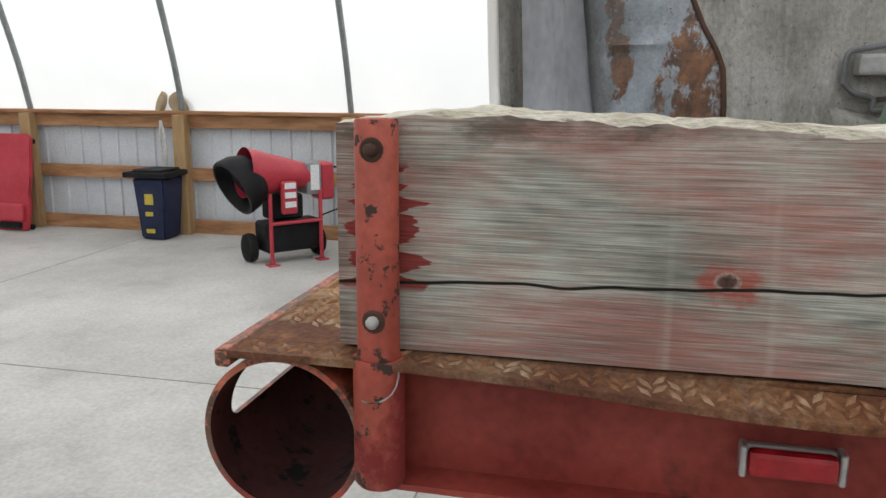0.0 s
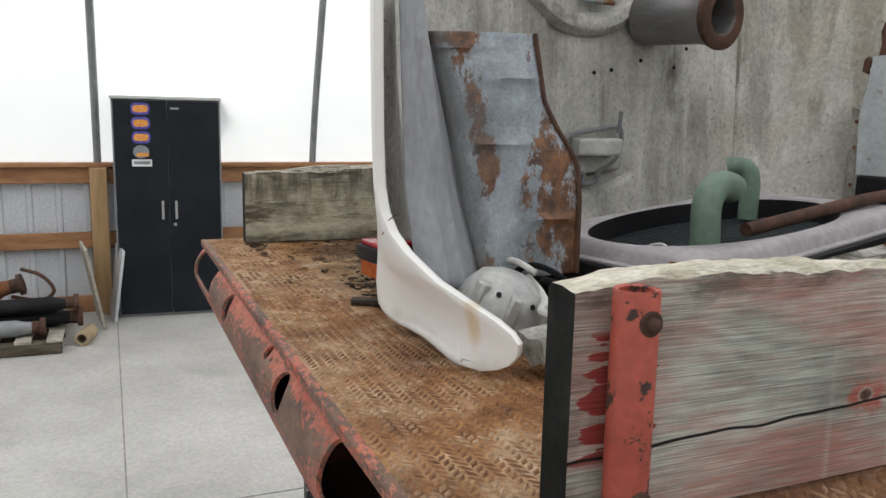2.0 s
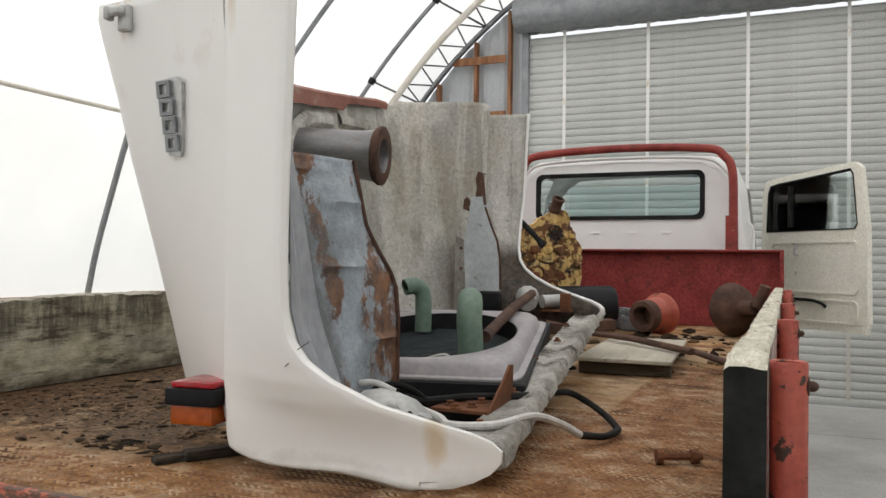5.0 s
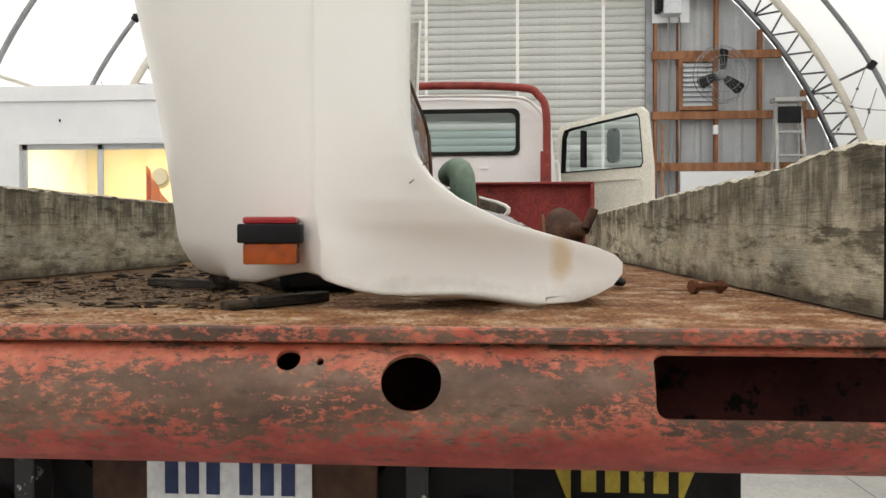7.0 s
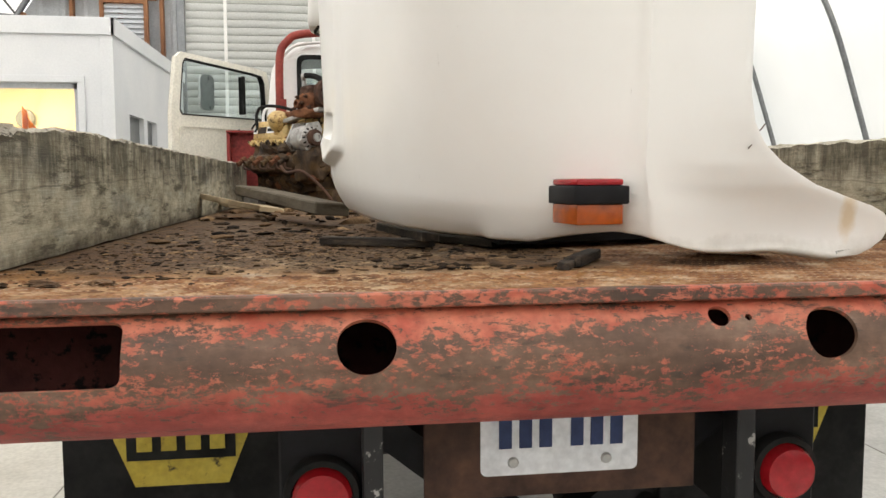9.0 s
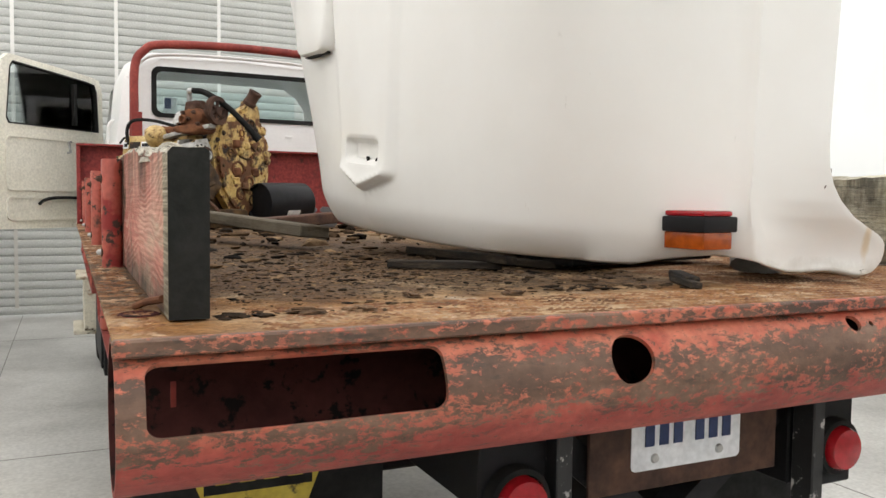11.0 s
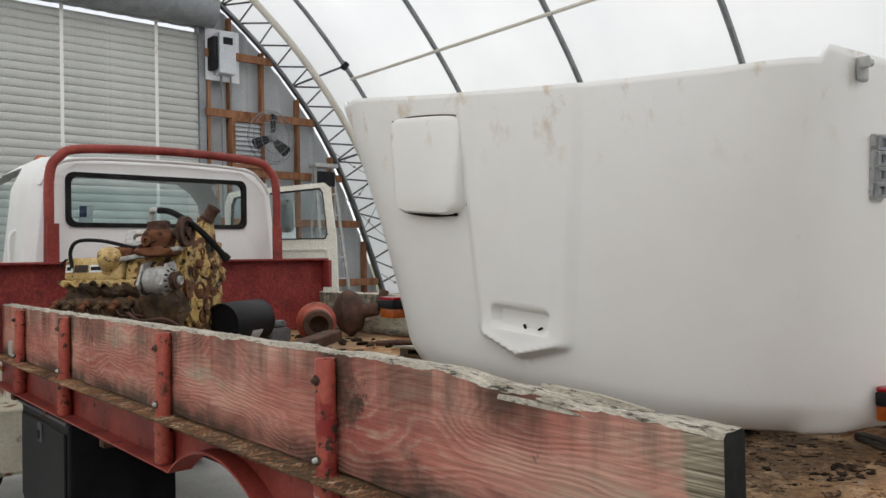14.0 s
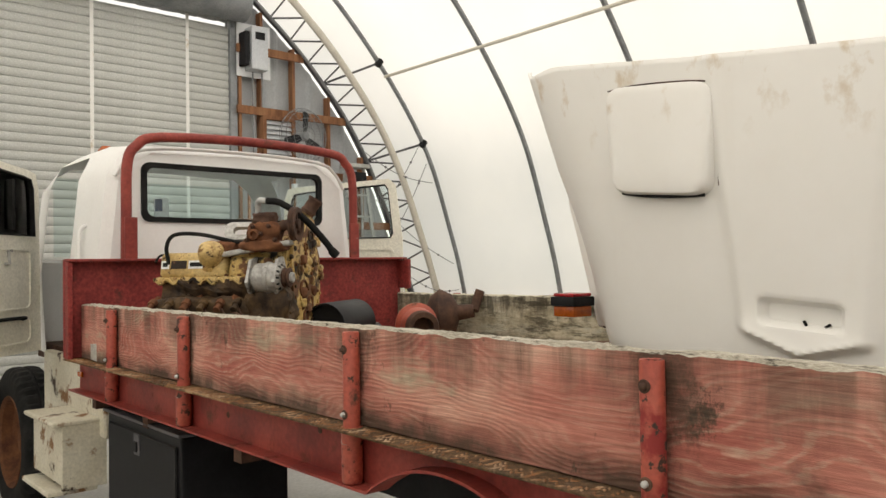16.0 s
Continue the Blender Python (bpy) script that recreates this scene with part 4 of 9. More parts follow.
def side_wall(name, s):
    u = s * 5.82
    bm = bmesh.new()
    ribbed_sheet(bm, V0, V1, FLOOR, 1.20, u + s * 0.05, "v", out=-s)
    wall = hall_part(name, bm, M["siding"], label="white ribbed steel side wall with timber rails")
    for z0, z1 in ((1.12, 1.26), (0.55, 0.69), (FLOOR, FLOOR + 0.15)):
        hall_part("rail", B((min(u - s * 0.04, u), max(u - s * 0.04, u), V0, V1, z0, z1), bevel=0.004), M["lumber"], wall, "weathered brown timber rail")
    hall_part("rail", B((min(u - s * 0.10, u + s * 0.06), max(u - s * 0.10, u + s * 0.06), V0, V1, 1.261, 1.30), bevel=0.004), M["lumber"], wall, "timber cap rail")
    for v in HOOPS:
        hall_part("post", B((min(u - s * 0.041, u - s * 0.16), max(u - s * 0.041, u - s * 0.16), v - 0.07, v + 0.07, FLOOR, 1.26), bevel=0.005), M["post_wood"], wall, "square treated timber post")
    bm = bmesh.new()
    add_box(bm, min(u + s * 0.07, u + s * 0.12), max(u + s * 0.07, u + s * 0.12), V0, V1, FLOOR - 0.3, 1.25)
    hall_part("wall_backing", bm, M["siding_grey"], wall)


side_wall("wall_west", -1)
side_wall("wall_east", 1)


# far end wall with the shutter opening, and a plain one behind the camera
def gable(name, v, opening, material, out, prof):
    bm = bmesh.new()
    us = np.arange(-5.78, 5.79, 0.04)
    def top(u):
        return lerp_table([(h, z) for z, h in prof[::-1]], abs(u))
    prev = None
    for i, u in enumerate(us):
        off = v + out * (0.02 if i % 7 in (5, 6) else 0)
        zb = opening[2] if opening and opening[0] < u < opening[1] else FLOOR
        cur = (bm.verts.new((u, off, zb)), bm.verts.new((u, off, max(top(u), 1.2))))
        if prev:
            bm.faces.new((prev[0], cur[0], cur[1], prev[1]))
        prev = cur
    return hall_part(name, bm, material, label="ribbed grey steel gable wall on timber framing")


DOOR_U0, DOOR_U1, DOOR_Z = -2.36, 2.42, 5.05
north = gable("wall_north", V1 + 0.03, (DOOR_U0, DOOR_U1, DOOR_Z), M["siding_grey"], -1, END_PROFILE)
gable("wall_south", V0, None, M["siding_grey"], 1, PROFILE)
for u in (-5.0, -4.35, -3.75, -3.15, -2.62, 2.52, 2.84, 3.34, 3.92, 4.5, 5.1):
    zt = lerp_table([(h, z) for z, h in END_PROFILE[::-1]], abs(u)) - 0.06
    hall_part("stud", B((u - 0.022, u + 0.022, V1 - 0.12, V1 - 0.005, FLOOR, zt), bevel=0.003), M["stud"], north, "brown timber stud")
for z in (0.7, 1.45, 2.36, 3.06, 3.88, 4.7):
    h = lerp_table(END_PROFILE, z) - 0.05
    for s, e in ((-1, 2.66), (1, 2.46)):
        if h > e:
            hall_part("girt", B((min(s * e, s * h), max(s * e, s * h), V1 - 0.165, V1 - 0.122, z - 0.055, z + 0.055), bevel=0.003), M["stud"], north, "brown timber girt")
# roll-up shutter
shutter = thing("door_1", HALL, "closed ribbed steel roll-up shutter with a drum above", "shutter", kind="structure")
slat = bmesh.new()
w = (DOOR_U1 - DOOR_U0) / 2
sec = [(0.0, 0.0), (0.009, 0.012), (0.015, 0.032), (0.017, 0.052), (0.015, 0.074), (0.009, 0.092), (0.0, 0.0995), (-0.006, 0.1018), (0.0, 0.104)]
a = [slat.verts.new((-w, -y, z)) for y, z in sec]
b = [slat.verts.new((w, -y, z)) for y, z in sec]
for i in range(len(sec) - 1):
    slat.faces.new((a[i], b[i], b[i + 1], a[i + 1]))
slat = mesh_of("slat", slat, M["shutter"])
cu = (DOOR_U0 + DOOR_U1) / 2
for k in range(48):
    ob = new("slat", slat)
    ob.parent = shutter
    ob.matrix_basis = Matrix.Translation((cu, V1 - 0.03, FLOOR + 0.02 + 0.104 * k))
for u in (DOOR_U0 + 0.55, DOOR_U0 + 1.72, DOOR_U0 + 3.0, DOOR_U0 + 4.18):
    part("wind_lock", B((u - 0.022, u + 0.022, V1 - 0.047, V1 - 0.043, FLOOR + 0.1, DOOR_Z)), M["white_paint"], shutter, "pale vertical strap", local=True)
for u in (DOOR_U0 - 0.02, DOOR_U1 + 0.02):
    part("guide", B((u - 0.05, u + 0.05, V1 - 0.10, V1 - 0.01, FLOOR, DOOR_Z + 0.2), bevel=0.004), M["galv"], shutter, "steel guide rail", local=True)
bm = bmesh.new()
sweep(bm, [(DOOR_U0 - 0.1, V1 - 0.27, DOOR_Z + 0.20), (DOOR_U1 + 0.1, V1 - 0.27, DOOR_Z + 0.20)], 0.24, 20)
part("drum", bm, M["galv"], shutter, "galvanised drum cover", local=True, smooth=True)

# ---- the flatbed truck (forward is +y, the deck's rear edge at y = 0.03) ----
DECK = 1.28
truck = thing("flatbed_truck", (0, 2.4, FLOOR), "old red flatbed truck with timber side boards and a white cab", "truck")

# deck and rear pipe bumper
deck = part("deck", B((-1.145, 1.128, 0.03, 4.80, DECK - 0.008, DECK), bevel=0.002), M["rust_deck"], truck, "rusted tread plate and timber deck")


def lip_sag(x, y):
    """The bent edge of the tread plate hangs down past the first post."""
    a = max(0.0, min(1.0, (y - 0.26) / 0.5)) * max(0.0, min(1.0, (2.1 - y) / 0.8))
    return a * a * (3 - 2 * a) * 0.024 * max(0.0, min(1.0, (x - 1.11) / 0.065)) + 0.0015 * noise.noise((y * 6, x * 9, 0.3))


bm = bmesh.new()
prev = None
for y in np.linspace(0.03, 4.80, 220):
    j = 0.0022 * noise.noise((y * 11, 0, 0)) + 0.0015 * noise.noise((y * 40, 2, 0))
    up = [bm.verts.new((x, y, DECK - lip_sag(x, y))) for x in (1.128, 1.145, 1.165, 1.178 + j)]
    lo = [bm.verts.new((v.co.x, y, v.co.z - 0.009)) for v in up[::-1]]
    cur = up + lo
    if prev:
        for k in range(8):
            bm.faces.new((prev[k], prev[(k + 1) % 8], cur[(k + 1) % 8], cur[k]))
    else:
        bm.faces.new(cur)
    prev = cur
bm.faces.new(prev[::-1])
part("deck_lip", bm, M["rust_deck"], deck, "bent rusty edge of the tread plate")


def pipe_shell(bm, x0, x1, cy, cz, r, thick, gap, nx=460, na=108):
    """A horizontal pipe with openings: gap(x, arc) is the signed distance to the openings, arc measured up from the rear."""
    xs, angs = np.linspace(x0, x1, nx + 1), np.linspace(-math.pi, math.pi, na, endpoint=False)
    step, dx = 2 * math.pi / na, (x1 - x0) / nx
    solid = [[gap((xs[i] + xs[i + 1]) / 2, (angs[k] + step / 2) * r) > 0 for k in range(na)] for i in range(nx)]
    outer, inner = [], []
    for i, x in enumerate(xs):
        ro, ri = [], []
        for a in angs:
            px, ps = x, a * r
            g = gap(px, ps)
            if abs(g) < 0.0065 and 0 < i < nx:
                e = 0.0005
                gx, gs = (gap(px + e, ps) - g) / e, (gap(px, ps + e) - g) / e
                n2 = max(0.25, gx * gx + gs * gs)
                px, ps = px - g * gx / n2, ps - g * gs / n2
            for lst, rr in ((ro, r), (ri, r - thick)):
                lst.append(bm.verts.new((px, cy - rr * math.cos(ps / r), cz + rr * math.sin(ps / r))))
        outer.append(ro)
        inner.append(ri)
    for i in range(nx):
        for k in range(na):
            if not solid[i][k]:
                continue
            k2 = (k + 1) % na
            bm.faces.new((outer[i][k], outer[i + 1][k], outer[i + 1][k2], outer[i][k2]))
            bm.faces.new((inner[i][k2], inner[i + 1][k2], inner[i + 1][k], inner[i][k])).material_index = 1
            if i == 0 or not solid[i - 1][k]:
                bm.faces.new((outer[i][k2], inner[i][k2], inner[i][k], outer[i][k]))
            if i == nx - 1 or not solid[i + 1][k]:
                bm.faces.new((outer[i + 1][k], inner[i + 1][k], inner[i + 1][k2], outer[i + 1][k2]))
            if not solid[i][k - 1]:
                bm.faces.new((outer[i][k], inner[i][k], inner[i + 1][k], outer[i + 1][k]))
            if not solid[i][k2]:
                bm.faces.new((outer[i + 1][k2], inner[i + 1][k2], inner[i][k2], outer[i][k2]))
    for v in [v for v in bm.verts if not v.link_faces]:
        bm.verts.remove(v)


PIPE_R, PIPE_Y, PIPE_Z = 0.105, 0.105, 1.168


def bumper_gap(x, s):
    g = 1.0
    for cx, cs, rr in ((0.362, 0.040, 0.043), (-0.362, 0.040, 0.043), (0.182, 0.072, 0.018), (0.229, 0.068, 0.006)):
        g = min(g, math.hypot(x - cx, s - cs) - rr)
    qx, qs = abs(abs(x) - 0.905) - 0.185, abs(s - 0.041) - 0.030
    return min(g, math.hypot(max(qx, 0), max(qs, 0)) + min(max(qx, qs), 0) - 0.020)


bm = bmesh.new()
pipe_shell(bm, -1.145, 1.165, PIPE_Y, PIPE_Z, PIPE_R, 0.008, bumper_gap)
# second material: inner faces with the pipe's shade in their colour
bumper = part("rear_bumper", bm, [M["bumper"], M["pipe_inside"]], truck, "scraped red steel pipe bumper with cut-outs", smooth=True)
part("deck_lip", B((-1.147, 1.180, 0.026, 0.046, DECK - 0.022, DECK + 0.001), bevel=0.003), M["bumper"], truck)

# side channels, stake pockets and posts
ARCH_Y, ARCH_R, ARCH_Z = 1.78, 0.52, 0.70


def side_channel(s):
    x = 1.095 if s > 0 else -1.06
    out = [(0.20, DECK - 0.012), (0.20, 1.11)]
    a0 = math.asin((1.11 - ARCH_Z) / ARCH_R)
    for k in range(13):
        a = math.pi - a0 - (math.pi - 2 * a0) * k / 12
        out.append((ARCH_Y + ARCH_R * math.cos(a), ARCH_Z + ARCH_R * math.sin(a)))
    out += [(4.80, 1.11), (4.80, DECK - 0.012)]
    bm = bmesh.new()
    prism(bm, out, 0.008, facing_x(x))
    ch = part("side_channel", bm, M["red_paint"], truck, "red painted steel side channel")
    bm = bmesh.new()
    arc = [(ARCH_Y + ARCH_R * math.cos(a), ARCH_Z + ARCH_R * math.sin(a)) for a in np.linspace(math.pi - a0, a0, 17)]
    path = [(0.20, 1.11)] + arc + [(4.80, 1.11)]
    lo = [(bm.verts.new((x - 0.02 * s, y, z)), bm.verts.new((x + 0.06 * s, y, z)), bm.verts.new((x + 0.06 * s, y, z + 0.008)), bm.verts.new((x - 0.02 * s, y, z + 0.008))) for y, z in path]
    for a, b in zip(lo, lo[1:]):
        for k in range(4):
            bm.faces.new((a[k], a[(k + 1) % 4], b[(k + 1) % 4], b[k]))
    part("flange", bm, M["red_paint"], ch)
    return ch


side_channel(1)
side_channel(-1)


def stake_post(x, y, empty=False, top=1.53):
    bm = bmesh.new()
    rings = lathe(bm, [(0.019, DECK - 0.3 + 0.29), (0.025, DECK - 0.02), (0.025, top - 0.003), (0.0235, top), (0.019, top - 0.002), (0.018, top - 0.25)], 20, Matrix.Translation((x, y, 0)))
    post = part("stake_post", bm, M["red_post"], truck, "chipped red steel stake post", smooth=True)
    s = 1 if x > 0 else -1
    for z in (1.331, 1.527) if x > 0 else (1.318, 1.505):
        bm = bmesh.new()
        m = Matrix.Translation((x + s * 0.022, y + 0.002, z)) @ Euler((0, s * math.pi / 2, 0)).to_matrix().to_4x4()
        lathe(bm, [(0, 0.004), (0.0075, 0.0045), (0.0075, 0.010), (0.0055, 0.0135), (0.003, 0.0155), (0, 0.016)], 10, m)
        bolt = part("bolt", bm, M["alu"] if z < 1.4 else M["dark_rust"], post, "round-headed bolt", smooth=True)
        bm = bmesh.new()
        lathe(bm, [(0, 0.0), (0.0135, 0.0), (0.014, 0.003), (0.012, 0.0045), (0.006, 0.0046)], 14, m)
        part("washer", bm, M["dark_rust"], bolt, "rusty washer")
    return post


def stake_pocket(x, y):
    bm = bmesh.new()
    lathe(bm, [(0.027, DECK + 0.0015), (0.031, DECK + 0.0015), (0.031, 1.125), (0.027, 1.12), (0.022, 1.12), (0.022, 1.2)], 20, Matrix.Translation((x, y, 0)))
    pocket = part("stake_pocket", bm, M["red_post"], truck, "red pipe stake pocket", smooth=True)
    s = 1 if x > 0 else -1
    bm = bmesh.new()
    sweep(bm, [(x + s * 0.0312 * math.cos(a), y + 0.0312 * math.sin(a), z) for a, z in ((1.15, 1.272), (1.12, 1.262), (1.0, 1.252), (0.8, 1.244), (0.5, 1.238), (0.2, 1.235), (-0.15, 1.234), (-0.4, 1.235))], 0.0011, 5)
    part("weld_line", bm, M["alloy"], pocket, "pale curved weld line", smooth=True)


for y in (0.230, 1.19, 2.186, 3.375, 4.21):
    stake_post(1.157, y, top=1.560)
    stake_pocket(1.157, y)
for y in (1.18, 2.20, 3.375, 4.21):
    stake_post(-1.092, y, top=1.555)
    stake_pocket(-1.092, y)
stake_pocket(-1.098, 0.262)
# closed dark disc over the empty pocket, standing for the shade in its mouth
bm = bmesh.new()
lathe(bm, [(0, DECK + 0.0008), (0.025, DECK + 0.0012), (0.028, DECK + 0.003), (0.032, DECK + 0.001)], 20, Matrix.Translation((-1.098, 0.262, 0)))
part("pocket_mouth_shade", bm, M["pipe_inside"], truck, "dark disc for the shade in the mouth of an empty stake pocket", smooth=True)
bm = bmesh.new()
sweep(bm, [(-1.098, 0.335, DECK + 0.004), (-1.085, 0.29, DECK + 0.016), (-1.067, 0.235, DECK + 0.026)], 0.006, 8)
part("retaining_pin", bm, M["rust"], truck, "rusty pin at the foot of the side board", smooth=True)


# side boards: worn planks with a ragged top
def plank(name, x0, x1, y0, y1, z0, z1, material, seed, label, rough_top=0.006, bites=(), parent=truck, painted=1, crown=()):
    """Plank along y with an uneven top edge; bites: (y0, y1, depth) broken out of the top."""
    rnd = random.Random(seed)
    n = int((y1 - y0) / 0.012)
    bm = bmesh.new()
    xs = [x0, x0 + 0.007, (x0 + x1) / 2, x1 - 0.007, x1]
    rows = []
    for i in range(n + 1):
        y = y0 + (y1 - y0) * i / n
        dip = sum(d * min(1, max(0, (y - a) / 0.02)) * min(1, max(0, (b - y) / 0.02)) for a, b, d in bites)
        lift = lerp_table(crown, y) if crown else 0.0
        top = [z1 + lift - dip - rough_top * (0.4 + noise.noise((y * 7 + seed, k * 3.1, seed)) + 0.5 * noise.noise((y * 31, k * 5.7, seed)) + 0.35 * noise.noise((y * 83, k * 9.1, seed))) - (0.007 + 0.005 * noise.noise((y * 17, k, seed)) if k in (0, 4) else 0) for k in range(5)]
        lo = [z0 + 0.003 * noise.noise((y * 5, seed, 2.2))] * 5
        rows.append(([bm.verts.new((x + 0.0015 * noise.noise((y * 9, x * 50, 1.1)), y, z)) for x, z in zip(xs, lo)], [bm.verts.new((x, y, z)) for x, z in zip(xs, top)]))
    for (la, ta), (lb, tb) in zip(rows, rows[1:]):
        for k in range(4):
            f = bm.faces.new((ta[k], ta[k + 1], tb[k + 1], tb[k]))
            f.material_index = 1
            bm.faces.new((la[k + 1], la[k], lb[k], lb[k + 1]))
        f = bm.faces.new((la[0], ta[0], tb[0], lb[0]))
        f.material_index = 0 if painted < 0 else 3
        f = bm.faces.new((ta[4], la[4], lb[4], tb[4]))
        f.material_index = 0 if painted > 0 else 3
    for lo, tp in (rows[0], rows[-1]):
        f = bm.faces.new(lo + tp[::-1])
        f.material_index = 2
    return part(name, bm, material, parent, label)


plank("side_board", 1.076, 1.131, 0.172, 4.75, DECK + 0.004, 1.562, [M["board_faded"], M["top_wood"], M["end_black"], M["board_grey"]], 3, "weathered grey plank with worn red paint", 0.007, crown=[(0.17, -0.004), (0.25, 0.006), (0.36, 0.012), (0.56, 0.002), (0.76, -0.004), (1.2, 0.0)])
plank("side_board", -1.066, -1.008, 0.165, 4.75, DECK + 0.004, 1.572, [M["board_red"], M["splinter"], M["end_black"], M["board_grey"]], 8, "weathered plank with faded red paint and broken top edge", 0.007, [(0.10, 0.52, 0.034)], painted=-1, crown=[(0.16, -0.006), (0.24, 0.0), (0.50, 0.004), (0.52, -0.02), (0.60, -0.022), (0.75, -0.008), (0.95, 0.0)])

# headboard and roll hoop in front of it
part("headboard", B((-1.14, 1.135, 4.785, 4.82, DECK, 1.81), bevel=0.006), M["head_red"], truck, "dark red tread plate headboard")
bm = bmesh.new()
sweep(bm, curve_pts([(-0.775, 4.90, 1.81), (-0.772, 4.90, 2.05), (-0.765, 4.90, 2.36), (-0.71, 4.90, 2.47), (-0.57, 4.90, 2.53), (0.03, 4.90, 2.555), (0.62, 4.90, 2.53), (0.745, 4.90, 2.47), (0.80, 4.90, 2.36), (0.808, 4.90, 2.05), (0.812, 4.90, 1.81)], 5), 0.03, 12)
hoop = part("guard_hoop", bm, M["red_paint"], truck, "bent red pipe guard behind the cab", smooth=True)
for s in (-1, 1):
    part("gusset", B((0.018 + s * 0.775 - 0.035, 0.018 + s * 0.775 + 0.035, 4.86, 4.885, 1.81, 2.05), bevel=0.002), M["red_paint"], hoop)

# cab
bm = bmesh.new()
cab_rows = []
for y, w, zt in ((4.88, 0.80, 2.47), (4.92, 0.86, 2.515), (5.3, 0.90, 2.55), (5.9, 0.90, 2.55), (6.25, 0.86, 2.50)):
    o = [(-w, 1.2), (-w - 0.03, 1.75), (-w + 0.03, 2.30), (-w + 0.10, zt - 0.10), (-w + 0.22, zt - 0.02), (0, zt), (w - 0.22, zt - 0.02), (w - 0.10, zt - 0.10), (w - 0.03, 2.30), (w + 0.03, 1.75), (w, 1.2)]
    cab_rows.append([bm.verts.new((x, y, z)) for x, z in o])
for i, (a, b) in enumerate(zip(cab_rows, cab_rows[1:])):
    for k in range(len(a) - 1):
        if i >= 2 and k in (0, 1, 2, 7, 8, 9) and i < 3:
            continue
        bm.faces.new((a[k], a[k + 1], b[k + 1], b[k]))
WIN = round_rect(1.22, 0.325, 0.05, 5)
cab = part("cab", bm, M["cab_white"], truck, "white steel truck cab with red guard", smooth=True)
outer = [(-0.80, 1.2), (-0.83, 1.75), (-0.77, 2.30), (-0.70, 2.37), (-0.58, 2.45), (0, 2.47), (0.58, 2.45), (0.70, 2.37), (0.77, 2.30), (0.83, 1.75), (0.80, 1.2)]
bm = bmesh.new()
win_c = (-0.02, 2.213)
hole = [(win_c[0] + x, win_c[1] + z) for x, z in WIN]
ov = [bm.verts.new((x, 4.88, z)) for x, z in outer]
hv = [bm.verts.new((x, 4.865, z)) for x, z in hole]
es = [bm.edges.new((ov[i], ov[(i + 1) % len(ov)])) for i in range(len(ov))] + [bm.edges.new((hv[i], hv[(i + 1) % len(hv)])) for i in range(len(hv))]
bmesh.ops.triangle_fill(bm, use_beauty=True, use_dissolve=False, edges=es)
part("back_panel", bm, M["cab_white"], cab)
bm = bmesh.new()
ring_frame(bm, [(win_c[0] + x * 1.03, win_c[1] + z * 1.10) for x, z in WIN], [(win_c[0] + x * 0.975, win_c[1] + z * 0.915) for x, z in WIN], 0.03, facing_y(4.85))
part("window_seal", bm, M["rubber"], cab, "black rubber window seal")
bm = bmesh.new()
prism(bm, [(win_c[0] + x * 0.98, win_c[1] + z * 0.93) for x, z in WIN], 0.004, facing_y(4.868))
part("rear_window", bm, M["glass"], cab, "tinted rear window")
part("floor_pan", B((-0.85, 0.85, 4.9, 6.3, 1.15, 1.25)), M["dark_rust"], cab)
part("bench_seat", B((-0.75, 0.75, 5.0, 5.15, 1.25, 1.95), (-0.75, 0.75, 5.0, 5.5, 1.25, 1.55), bevel=0.03), M["black"], cab)
part("windscreen", B((-0.75, 0.75, 6.27, 6.275, 1.85, 2.42)), M["glass"], cab)
part("cowl", B((-0.86, 0.86, 6.24, 6.32, 1.2, 1.83), bevel=0.02), M["cab_white"], cab)


